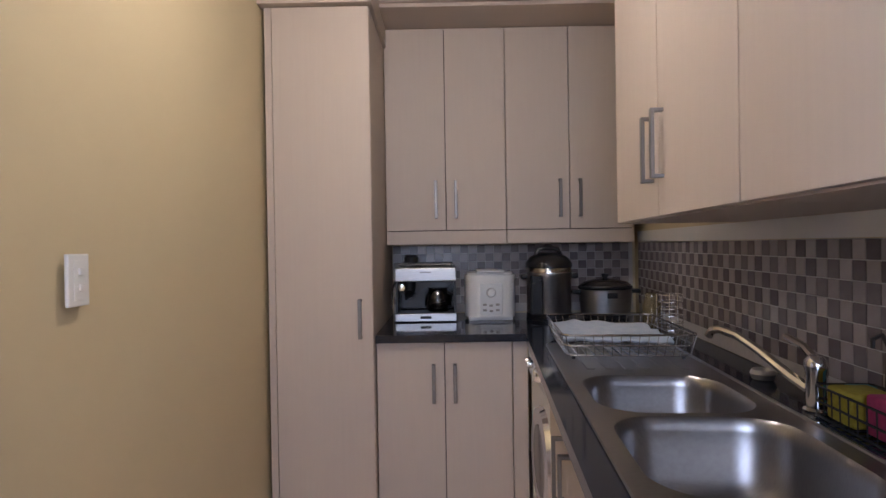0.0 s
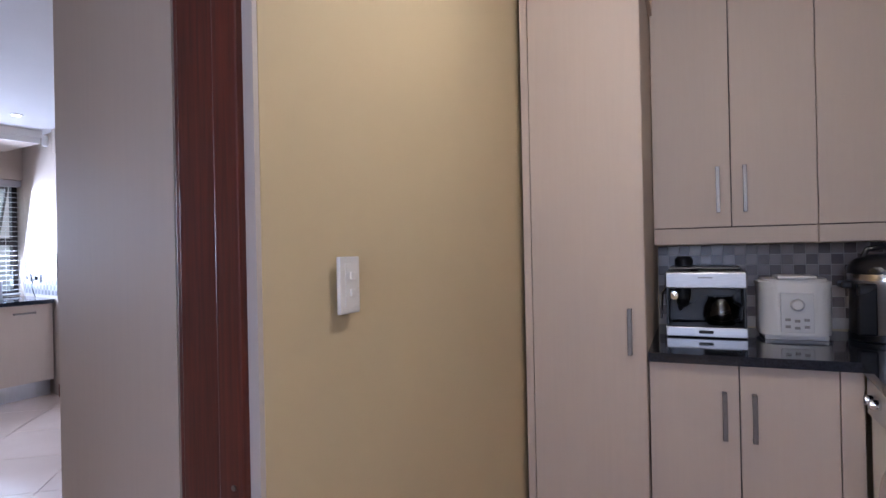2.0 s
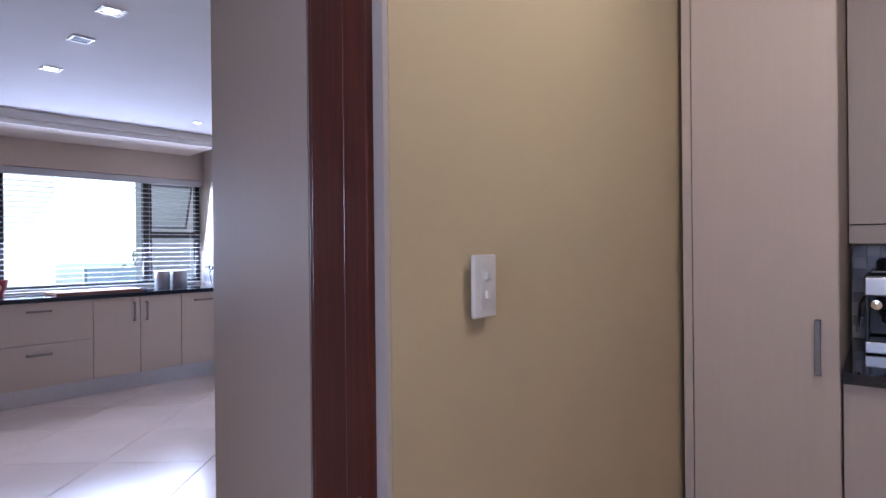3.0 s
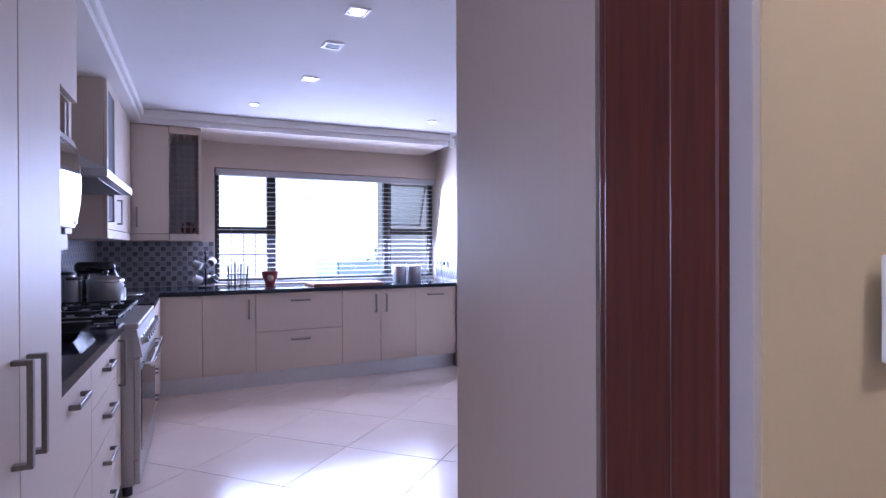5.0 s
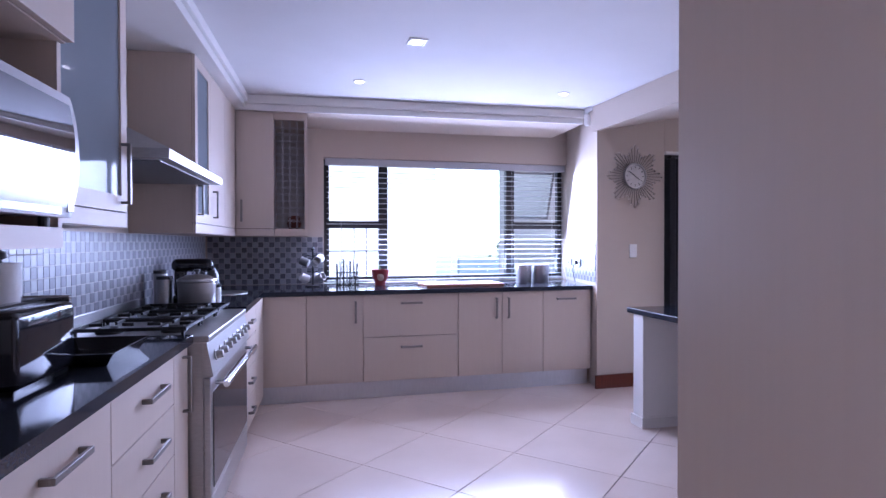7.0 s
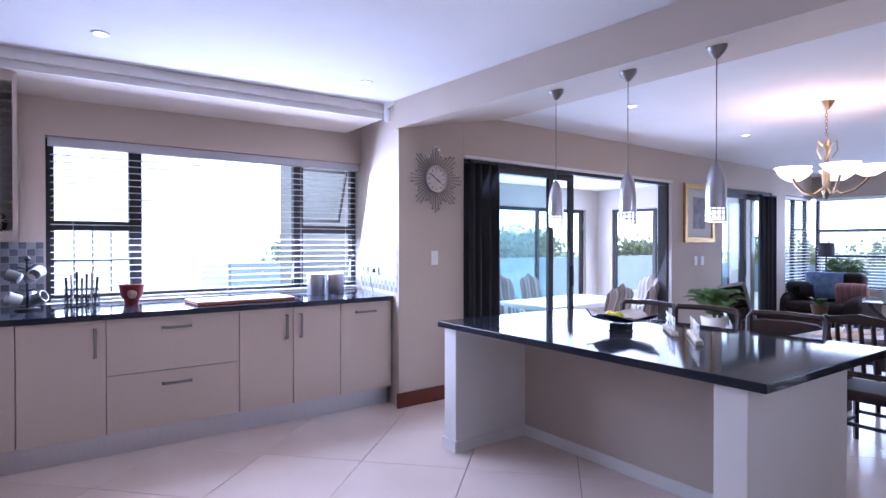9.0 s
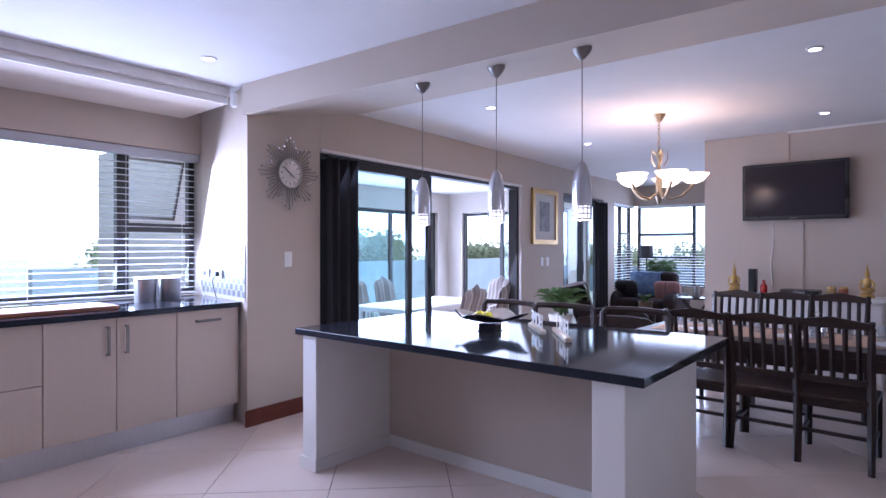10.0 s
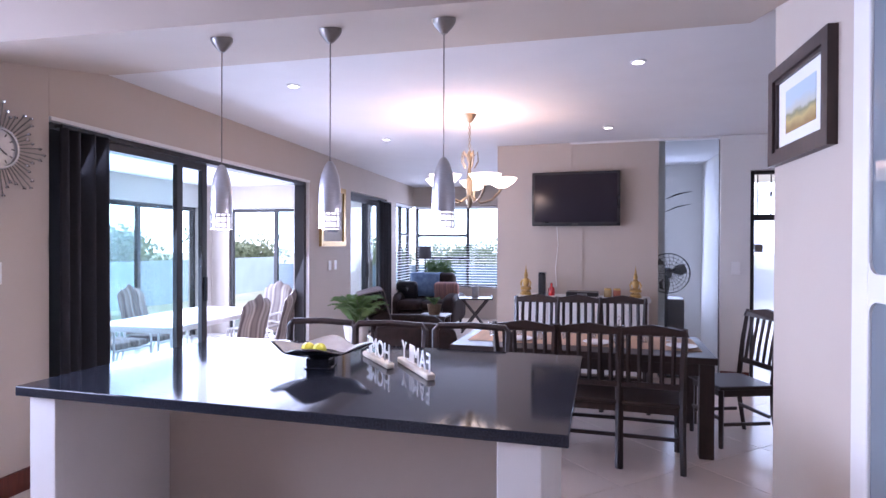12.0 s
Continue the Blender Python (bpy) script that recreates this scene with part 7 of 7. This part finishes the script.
part("base", lathe(bm_new(), [(0.14, 0), (0.14, 0.015), (0.0, 0.025)]), IRON, fl, smooth=True)
part("pole", rod(bm_new(), (0, 0, 0.02), (0, 0, 1.25), 0.011), IRON, fl)
part("shade", lathe(bm_new(), [(0.12, 1.20), (0.115, 1.42), (0.11, 1.42), (0.115, 1.20)]), mat("dark_shade_cloth", (0.05, 0.045, 0.05), rough=0.9), fl, smooth=True)

LEAF = mat("palm_leaf_green", (0.11, 0.19, 0.05), (0.06, 0.12, 0.03), 0.5, scale=6, bump=0.1)


def frond_plant(m, h, n, spread, pot_r, pot_h, potm, label, stand=0.0):
    rng = random.Random(int(h * 1000) + n)
    p = thing("potted_plant", m, label, "plant")
    part("pot", lathe(bm_new(), [(pot_r * 0.7, 0), (pot_r * 0.75, 0.01), (pot_r, pot_h), (pot_r * 0.92, pot_h), (pot_r * 0.85, pot_h * 0.85), (0, pot_h * 0.84)]), potm, p, smooth=True)
    bm = bm_new()
    st = bm_new()
    for k in range(n):
        a = rng.uniform(0, 2 * math.pi)
        ln = h * rng.uniform(0.6, 1.1)
        sp = spread * rng.uniform(0.4, 1.1)
        pts = []
        for i in range(8):
            s = i / 7
            pts.append(Vector((sp * s ** 1.4 * math.cos(a), sp * s ** 1.4 * math.sin(a), pot_h * 0.85 + ln * (s * 1.25 - 0.65 * s * s * s))))
        tube(st, pts, [0.004 * (1.1 - i / 7) for i in range(8)], 4)
        side = Vector((-math.sin(a), math.cos(a), 0))
        for i in range(2, 8):
            d = (pts[i] - pts[i - 1]).normalized()
            for q in range(3):
                for sg in (-1, 1):
                    b0 = pts[i - 1].lerp(pts[i], q / 3)
                    l = (0.30 * h) * math.sin(math.pi * min(1, (i + q / 3) / 8)) * rng.uniform(0.7, 1.1)
                    tip = b0 + side * sg * l * 0.75 + d * l * 0.6 + Vector((0, 0, -0.25 * l))
                    w = Vector((0, 0, 0.004)) + d * 0.004
                    v = [bm.verts.new(c) for c in (b0, (b0 + tip) / 2 + w, tip, (b0 + tip) / 2 - w)]
                    bm.faces.new(v)
    part("stems", st, LEAF, p)
    tagged(part("leaves", bm, LEAF, p), kind="stuff")
    return p


frond_plant(pose(-4.52, 6.92, 0.36), 0.50, 46, 0.36, 0.14, 0.24, OFFWHITE, "palm in a pale pot on a stand")
ps2 = thing("plant_stand", pose(-4.50, 6.92, 0), "small pale wooden plant stand", "plant stand")
part("top", lathe(bm_new(), [(0.15, 0.335), (0.155, 0.34), (0.155, 0.359), (0, 0.3595)]), OFFWHITE, ps2, smooth=True)
for k in range(3):
    a = k * 2.1
    part("leg", rod(bm_new(), (0.15 * math.cos(a), 0.15 * math.sin(a), 0), (0.09 * math.cos(a), 0.09 * math.sin(a), 0.335), 0.012), OFFWHITE, ps2)
frond_plant(pose(-4.80, 11.52, 0.06), 1.05, 34, 0.28, 0.16, 0.42, OFFWHITE, "leafy green pot plant before the lounge window")
frond_plant(pose(-4.15, 8.75, 0.5), 0.18, 12, 0.14, 0.10, 0.14, mat("woven_brown_pot", (0.18, 0.11, 0.06), (0.10, 0.06, 0.03), 0.8, scale=40, bump=0.5), "small plant in a brown pot on a side table")
stt = thing("side_table", pose(-4.15, 8.75, 0), "small dark wooden side table", "table")
part("top", box(bm_new(), -0.2, 0.2, -0.2, 0.2, 0.47, 0.499, 0.004), DARKW, stt)
for x in (-0.17, 0.17):
    for y in (-0.17, 0.17):
        part("leg", box(bm_new(), x - 0.015, x + 0.015, y - 0.015, y + 0.015, 0, 0.4695), DARKW, stt)

# ---- enclosed terrace ----
TERW = mat("terrace_wall_paint", (0.52, 0.47, 0.41), (0.48, 0.43, 0.38), 0.8, scale=3, bump=0.1, bscale=50)
structure("floor_terrace", box(bm_new(), -8.9, -5.43, 3.75, 10.25, -0.3, -0.13), mat("pale_terrace_tile", (0.68, 0.66, 0.62), (0.62, 0.60, 0.56), 0.3, scale=3), "pale tiled terrace floor", "floor")
structure("ceiling_terrace", box(bm_new(), -8.9, -5.62, 3.75, 10.25, 2.46, 2.56), CEIL, "white painted terrace ceiling", "ceiling")
bm = bm_new()
box(bm, -8.8, -8.6, 3.75, 10.1, 2.07, 2.458), box(bm, -8.8, -8.6, 3.75, 4.5, -0.14, 2.07), box(bm, -8.8, -8.6, 9.75, 10.1, -0.14, 2.07)
structure("wall_terrace_west", bm, TERW, "beige terrace wall with a wide glazed opening", "wall")
bm = bm_new()
box(bm, -8.8, -5.62, 10.1, 10.25, 2.07, 2.458), box(bm, -8.8, -8.25, 10.1, 10.25, -0.14, 2.07), box(bm, -5.95, -5.62, 10.1, 10.25, -0.14, 2.07)
structure("wall_terrace_north", bm, TERW, "beige terrace wall with a wide opening", "wall")
structure("wall_terrace_south", box(bm_new(), -8.8, -5.66, 3.63, 3.75, -0.14, 2.458), TERW, "beige terrace end wall", "wall")
tw = thing("sliding_door_3", pose(-8.7, 7.1, 0), "dark framed terrace sliding doors", "sliding door", kind="structure")
for y in (-2.6, -1.3, -0.05, 0.1, 1.35, 2.59):
    part("stile", box(bm_new(), -0.03, 0.03, y, y + 0.06, -0.13, 2.06), BRONZE, tw)
part("head", box(bm_new(), -0.03, 0.03, -2.6, 2.65, 2.0605, 2.0695), BRONZE, tw)
part("pane", box(bm_new(), -0.003, 0.003, -1.24, 1.35, -0.12, 2.05), TEAL, tw).visible_shadow = False
part("head", box(bm_new(), -0.04, 0.04, -2.6, 2.65, 2.005, 2.060), BRONZE, tw)
tn = thing("sliding_door_4", pose(-7.1, 10.17, 0), "dark framed terrace sliding door, open", "sliding door", kind="structure")
for x in (-1.15, -0.29, 0.20, 1.09):
    part("stile", box(bm_new(), x, x + 0.06, -0.03, 0.03, -0.13, 2.06), BRONZE, tn)
part("head", box(bm_new(), -1.15, 1.15, -0.04, 0.04, 2.005, 2.060), BRONZE, tn)
part("pane", box(bm_new(), -0.23, 0.20, -0.003, 0.003, -0.12, 2.05), TEAL, tn).visible_shadow = False

pt2 = thing("patio_table", pose(-6.68, 7.05, -0.13, 0, 0, 2), "long white patio table", "table")
part("tabletop", box(bm_new(), -0.50, 0.50, -0.95, 0.95, 0.70, 0.735, 0.01), WHITEP, pt2)
for x in (-0.42, 0.42):
    for y in (-0.85, 0.85):
        part("leg", rod(bm_new(), (x, y, 0), (x, y, 0.6995), 0.025), WHITEP, pt2)
part("underframe", box(bm_new(), -0.43, 0.43, -0.86, 0.86, 0.66, 0.6995), WHITEP, pt2)
STR2 = mat("brown_striped_cushion", (0.56, 0.50, 0.44), (0.11, 0.08, 0.08), 0.9, scale=26, stretch=(1.0, 0.01, 0.01), detail=0)


def scallop(bm, w, h, t):
    """A padded back whose upper edge rises in three soft waves."""
    n, m = 14, 10
    sheets = []
    for sg in (1, -1):
        grid = []
        for j in range(m + 1):
            v = j / m
            row = []
            for i in range(n + 1):
                u = 2 * i / n - 1
                top = h * (0.90 + 0.07 * math.cos(u * math.pi) + 0.03 * math.cos(3 * u * math.pi))
                puff = t * (1 - u ** 6) * (1 - (2 * v - 1) ** 8) * (0.75 + 0.25 * math.sin(v * 9))
                row.append(bm.verts.new((w * u, sg * puff, top * v)))
            grid.append(row)
        for j in range(m):
            for i in range(n):
                bm.faces.new((grid[j][i], grid[j][i + 1], grid[j + 1][i + 1], grid[j + 1][i]))
        sheets.append(grid)
    bmesh.ops.remove_doubles(bm, verts=bm.verts[:], dist=0.0005)
    return bm


def patio_chair():
    c = thing("patio_chair", pose(0, 0, 0), "white patio chair with a striped high-back cushion", "chair", "chairs round the patio table")
    for x in (-0.27, 0.27):
        part("side_frame", tube(bm_new(), [(x, 0.24, 0), (x, 0.25, 0.40), (x, 0.24, 0.62), (x, 0.0, 0.64), (x, -0.24, 0.60), (x, -0.22, 0.36), (x, -0.30, 0)], 0.014, 7), WHITEP, c, smooth=True)
    part("crossbar", rod(bm_new(), (-0.27, 0.24, 0.36), (0.27, 0.24, 0.36), 0.012), WHITEP, c)
    part("crossbar", rod(bm_new(), (-0.27, -0.22, 0.36), (0.27, -0.22, 0.36), 0.012), WHITEP, c)
    part("seat_cushion", box(bm_new(), -0.245, 0.245, -0.22, 0.25, 0.375, 0.45, 0.03, 4), STR2, c, smooth=True)
    ob = part("back_cushion", scallop(bm_new(), 0.235, 0.64, 0.045), STR2, c, smooth=True)
    ob.matrix_local = pose(0, -0.25, 0.44, 14, 0, 0)
    return c


pc = patio_chair()
pc.matrix_world = pose(-5.86, 6.62, -0.13, 0, 0, 84)
for x, y, r in ((-5.84, 7.24, 97), (-6.50, 8.32, 174), (-7.50, 6.20, -86), (-7.48, 6.80, -92), (-7.46, 7.42, -88)):
    copy_thing(pc, pose(x, y, -0.13, 0, 0, r))

# ---- outdoors ----
structure("ground", box(bm_new(), -400, 400, -400, 400, -0.9, -0.15), mat("lawn_and_paving", (0.30, 0.30, 0.24), (0.20, 0.24, 0.14), 0.95, scale=0.6, bump=0.3), "pale paving and lawn reaching the horizon", "ground")
BW = mat("grey_blue_render", (0.20, 0.26, 0.29), (0.17, 0.22, 0.25), 0.85, scale=2, bump=0.2, bscale=30)
structure("wall_boundary_west", box(bm_new(), -13.2, -13.0, 4.2, 20.2, -0.15, 1.0), BW, "low grey-blue rendered boundary wall", "boundary wall")
structure("wall_boundary_north", box(bm_new(), -13.0, 6, 20.0, 20.2, -0.15, 0.75), BW, "low grey-blue rendered boundary wall", "boundary wall")
hs = thing("neighbour_house", pose(-14.5, 1.0, -0.15), "white rendered neighbouring house with a pale roller shutter", "house")
WH = mat("bright_white_render", (0.82, 0.82, 0.82), (0.78, 0.78, 0.78), 0.85, scale=1.5, bump=0.1)
part("wall", box(bm_new(), -6, 0, -8, 3.0, 0, 4.2), WH, hs)
part("roof", prism(bm_new(), [(-6.3, -8.3), (0.35, -8.3), (0.35, 3.3), (-6.3, 3.3)], 4.2, 4.4), mat("grey_roof", (0.35, 0.35, 0.36), rough=0.8), hs)
sh = part("roller_shutter", box(bm_new(), 0.0, 0.04, -1.6, 1.3, 0.15, 1.35), mat("pale_green_shutter", (0.52, 0.60, 0.58), rough=0.6), hs)
for k in range(9):
    part("shutter_slat", box(bm_new(), 0.0405, 0.06, -1.6, 1.3, 0.17 + k * 0.13, 0.27 + k * 0.13, 0.01), WH, sh)
wdw = part("window", box(bm_new(), 0.0, 0.05, -6.2, -4.6, 1.6, 2.8), BRONZE, hs)
part("pane", box(bm_new(), 0.0505, 0.06, -6.1, -4.7, 1.7, 2.7), DGL, wdw)
ts = thing("timber_screen", pose(-9.3, 4.82, -0.15, 0, 0, 8), "brown slatted timber screen beside the yard", "screen")
TIM = mat("weathered_timber", (0.24, 0.19, 0.17), (0.17, 0.13, 0.115), 0.8, scale=6, stretch=(6, 6, 0.6), bump=0.3)
for k in range(12):
    part("slat", box(bm_new(), -0.02, 0.02, -0.85, 0.85, 0.10 + k * 0.19, 0.25 + k * 0.19, 0.004), TIM, ts)
for y in (-0.8, 0.0, 0.8):
    part("post", box(bm_new(), -0.08, -0.0205, y - 0.04, y + 0.04, 0, 2.42), TIM, ts)

FOL = mat("tree_foliage", (0.12, 0.14, 0.08), (0.10, 0.12, 0.06), 0.6, scale=0.8)
fn_ = FOL.node_tree.nodes
tl_, mx_ = fn_.new("ShaderNodeBsdfTranslucent"), fn_.new("ShaderNodeMixShader")
tl_.inputs["Color"].default_value = (0.30, 0.34, 0.22, 1)
mx_.inputs["Fac"].default_value = 0.6
FOL.node_tree.links.new(fn_["Principled BSDF"].outputs[0], mx_.inputs[1])
FOL.node_tree.links.new(tl_.outputs[0], mx_.inputs[2])
FOL.node_tree.links.new(mx_.outputs[0], fn_["Material Output"].inputs["Surface"])
BARK = mat("tree_bark", (0.13, 0.09, 0.06), (0.08, 0.055, 0.04), 0.9, scale=6, stretch=(4, 4, 0.6), bump=0.6)


def tree(x, y, h, r, seed):
    rng = random.Random(seed)
    t = thing("tree", pose(x, y, -0.15), "leafy green garden tree beyond the boundary wall", "tree", "garden trees")
    part("trunk", tube(bm_new(), [(0, 0, 0), (0.05, 0.03, h * 0.25), (-0.05, 0.08, h * 0.5), (0.0, 0.05, h * 0.75)], [0.16, 0.13, 0.09, 0.04], 8), BARK, t, smooth=True)
    for k in range(5):
        a = k * 1.3 + rng.random()
        part("limb", tube(bm_new(), [(0, 0.05, h * (0.35 + 0.07 * k)), (0.4 * r * math.cos(a), 0.4 * r * math.sin(a), h * (0.5 + 0.07 * k)), (0.8 * r * math.cos(a), 0.8 * r * math.sin(a), h * (0.58 + 0.07 * k))], [0.06, 0.04, 0.015], 6), BARK, t)
    vs, fs = [], []
    cl = [(rng.gauss(0, r * 0.45), rng.gauss(0, r * 0.45), h * rng.uniform(0.35, 1.0), rng.uniform(0.25, 0.5) * r) for _ in range(44)]
    for cx, cy, cz, cr in cl:
        for _ in range(80):
            d = Vector((rng.gauss(0, 1), rng.gauss(0, 1), rng.gauss(0, 0.7))).normalized() * cr * rng.uniform(0.5, 1.05)
            p = Vector((cx, cy, cz)) + d
            u = Vector((rng.gauss(0, 1), rng.gauss(0, 1), rng.gauss(0, 1))).normalized() * rng.uniform(0.08, 0.15)
            w = u.cross(Vector((rng.gauss(0, 1), rng.gauss(0, 1), rng.gauss(0, 1)))).normalized() * 0.075
            b = len(vs)
            vs += [p - u, p + w, p + u, p - w]
            fs.append((b, b + 1, b + 2, b + 3))
    me = bpy.data.meshes.new("crown")
    me.from_pydata(vs, [], fs)
    me.materials.append(FOL)
    ob = new("crown", me)
    ob.parent = t
    tagged(ob, kind="stuff")


for i, (x, y, h, r) in enumerate(((-22, 13, 1.7, 1.9), (-21, 17.5, 1.8, 2.0), (-20, 9.5, 1.6, 1.8), (-13, 29, 1.4, 2.0), (-8, 30, 1.2, 1.9), (-4.5, 29, 1.25, 1.9), (-1.5, 30, 1.2, 1.9), (-23, 22, 1.9, 2.2), (-17.5, 25, 1.4, 2.0))):
    tree(x, y, h, r, i + 3)

# glowing sheet added for the blown-out sky; it also lights the rooms
SKY_GLOW = emit("sky_glow_backdrop", (0.88, 0.95, 1.0), 1.7)
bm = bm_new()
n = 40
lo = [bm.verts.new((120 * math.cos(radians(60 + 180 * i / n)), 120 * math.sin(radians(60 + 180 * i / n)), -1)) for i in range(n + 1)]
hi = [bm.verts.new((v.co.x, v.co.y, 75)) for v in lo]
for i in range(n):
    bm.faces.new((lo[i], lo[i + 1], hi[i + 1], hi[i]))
structure("backdrop", bm, SKY_GLOW, "glowing sheet standing in for the overexposed sky", "sky")
# unseen ceiling fitting, added to go with the scullery's lamp
dl = thing("ceiling_light", pose(0.45, 1.40, 2.64), "unseen round opal ceiling light added for the scullery", "ceiling light")
part("base", lathe(bm_new(), [(0.16, -0.025), (0.165, -0.02), (0.165, -0.0005)], seg=32), WHITEP, dl, smooth=True)
part("diffuser", lathe(bm_new(), [(0.0, -0.085), (0.08, -0.075), (0.13, -0.05), (0.15, -0.0255)], seg=32), emit("opal_diffuser", (1.0, 0.95, 0.88), 1.6), dl, smooth=True)

# free-standing furniture raised to the floor, flattened so tops fit the camera's view
bpy.context.view_layer.update()
STANDING = ("island_chair", "sideboard", "armchair", "sofa", "folding_table", "floor_lamp", "side_table", "plant_stand", "pedestal_fan")
for ob in [o for o in scene.objects if o.parent is None and o.name.split(".")[0] in STANDING]:
    m, foot = ob.matrix_world.copy(), ob.matrix_world.translation.z
    top = max((c.matrix_world @ Vector(q)).z for c in ob.children for q in c.bound_box)
    m.translation.z = FZ
    ob.matrix_world = m @ Matrix.Diagonal((1, 1, (top - FZ) / (top - foot), 1))

# ---- floor tiles: large squares laid on the diagonal ----
TS = 0.655
ang = radians(42.5)
ca_, sa_ = math.cos(ang), math.sin(ang)
bm = bm_new()
box(bm, -TS / 2 + 0.002, TS / 2 - 0.002, -TS / 2 + 0.002, TS / 2 - 0.002, -0.0055, 0.0, 0.0012, 1)
bmesh.ops.recalc_face_normals(bm, faces=bm.faces[:])
tile_me = bpy.data.meshes.new("tile")
bm.to_mesh(tile_me)
bm.free()
tile_me.materials.append(FLOORT)
near, far = [], []
for i in range(-24, 25):
    for j in range(-24, 25):
        x = -4.416 + (i + 0.5) * TS * ca_ - (j + 0.5) * TS * sa_
        y = 1.538 + (i + 0.5) * TS * sa_ + (j + 0.5) * TS * ca_
        if -6.4 < x < 1.45 and -1.6 < y < 12.0:
            (near if -6.0 < x < 0.4 and 0.0 < y < 9.6 else far).append((x, y))
near.sort(key=lambda p: abs(p[1] - 3.2) + 0.4 * abs(p[0] + 3))
far += near[290:]
for x, y in near[:290]:
    ob = new("tile", tile_me)
    ob.parent = floor
    ob.matrix_world = pose(x, y, FZ, 0, 0, 42.5)
vs, fs = [], []
for x, y in far:
    for z in (FZ - 0.0055, FZ):
        for a, b in ((-1, -1), (1, -1), (1, 1), (-1, 1)):
            h = TS / 2 - 0.002
            vs.append((x + a * h * ca_ - b * h * sa_, y + a * h * sa_ + b * h * ca_, z))
    b = len(vs) - 8
    fs += [(b + 4, b + 5, b + 6, b + 7)] + [(b + k, b + (k + 1) % 4, b + 4 + (k + 1) % 4, b + 4 + k) for k in range(4)]
me = bpy.data.meshes.new("tiles_rest")
me.from_pydata(vs, [], fs)
me.materials.append(FLOORT)
ob = new("tiles_rest", me)
ob.parent = floor
tagged(ob, kind="stuff")


# ---- mosaic splashbacks: small checkered tiles proud of a grout bed ----
def splash(name, m, w, z0, z1, tw, th, dark, light, grout, label, keep, offset=0.5):
    """A bed from local x = 0 to w on the plane y = 0, facing -y; tiles stand 3 mm proud."""
    bed = structure(name, box(bm_new(), 0, w, -0.004, -0.0005, z0, z1), grout, label, "splashback", m)
    shared = []
    for mm in (dark, light):
        bm = box(bm_new(), -tw / 2 + 0.0016, tw / 2 - 0.0016, -0.0075, -0.0042, -th / 2 + 0.0016, th / 2 - 0.0016, 0.0008, 1)
        bmesh.ops.recalc_face_normals(bm, faces=bm.faces[:])
        me = bpy.data.meshes.new("tile")
        bm.to_mesh(me)
        bm.free()
        me.materials.append(mm)
        shared.append(me)
    rows_, cols = int((z1 - z0) / th), int(w / tw)
    n = 0
    rest = ([], [])
    cells = [(c, r) for c in range(cols) for r in range(rows_)]
    cells.sort(key=lambda cr: keep(cr[0] * tw))
    for c, r in cells:
        k = (c + r) % 2
        x, z = (c + 0.5) * tw, z1 - (r + 0.5) * th
        if n < 290:
            ob = new("tile", shared[k])
            ob.parent = bed
            ob.location = (x, 0, z)
            n += 1
        else:
            rest[k].append((x, z))
    for k, mm in enumerate((dark, light)):
        if rest[k]:
            vs, fs = [], []
            for x, z in rest[k]:
                b = len(vs)
                hx, hz = tw / 2 - 0.0016, th / 2 - 0.0016
                for y in (-0.0042, -0.0075):
                    vs += [(x - hx, y, z - hz), (x + hx, y, z - hz), (x + hx, y, z + hz), (x - hx, y, z + hz)]
                fs += [(b + 4, b + 5, b + 6, b + 7)] + [(b + q, b + (q + 1) % 4, b + 4 + (q + 1) % 4, b + 4 + q) for q in range(4)]
            me = bpy.data.meshes.new("tiles_rest")
            me.from_pydata(vs, [], fs)
            me.materials.append(mm)
            ob = new("tiles_rest", me)
            ob.parent = bed
            tagged(ob, kind="stuff")


TD = mat("dark_plum_glass_tile", (0.20, 0.165, 0.16), (0.15, 0.12, 0.12), 0.25, scale=20, rnd=0.25)
TL = mat("taupe_glass_tile", (0.42, 0.36, 0.33), (0.35, 0.30, 0.275), 0.25, scale=20, rnd=0.15)
TD2 = mat("dark_grey_glass_tile", (0.15, 0.15, 0.17), (0.11, 0.11, 0.125), 0.36, scale=20, rnd=0.25)
TL2 = mat("pale_grey_glass_tile", (0.36, 0.36, 0.38), (0.29, 0.29, 0.31), 0.36, scale=20, rnd=0.15)
GR = mat("pale_tile_grout", (0.58, 0.54, 0.50), (0.50, 0.46, 0.43), 0.85, scale=60)
splash("trim_splashback_sink", R @ pose(0.7195, 0.84, 0, 0, 0, -90), 3.5, 0.9315, 1.347, 0.052, 0.052, TD, TL, GR, "checkered plum and taupe mosaic splashback", lambda x: abs(x - 1.7))
splash("trim_splashback_back", Q @ pose(0.0065, 0.8595, 0), 1.48, 0.9315, 1.347, 0.052, 0.052, TD, TL, GR, "checkered plum and taupe mosaic splashback", lambda x: x)
splash("trim_splashback_range", K @ pose(-0.002, -0.6015, 0, 0, 0, 180), 4.55, 0.9685, 1.412, 0.049, 0.049, TD2, TL2, GR, "checkered grey mosaic splashback behind the range", lambda x: x)
splash("trim_splashback_window", pose(-6.1995, -0.11, 0, 0, 0, 90), 1.03, 0.9685, 1.412, 0.049, 0.049, TD2, TL2, GR, "checkered grey mosaic splashback beside the window", lambda x: -x)
splash("trim_splashback_alcove", pose(-6.19, 3.4545, 0, 0, 0, -11.35), 0.98, 0.9685, 1.39, 0.049, 0.049, TD2, TL2, GR, "checkered grey mosaic splashback in the window alcove", lambda x: -x)
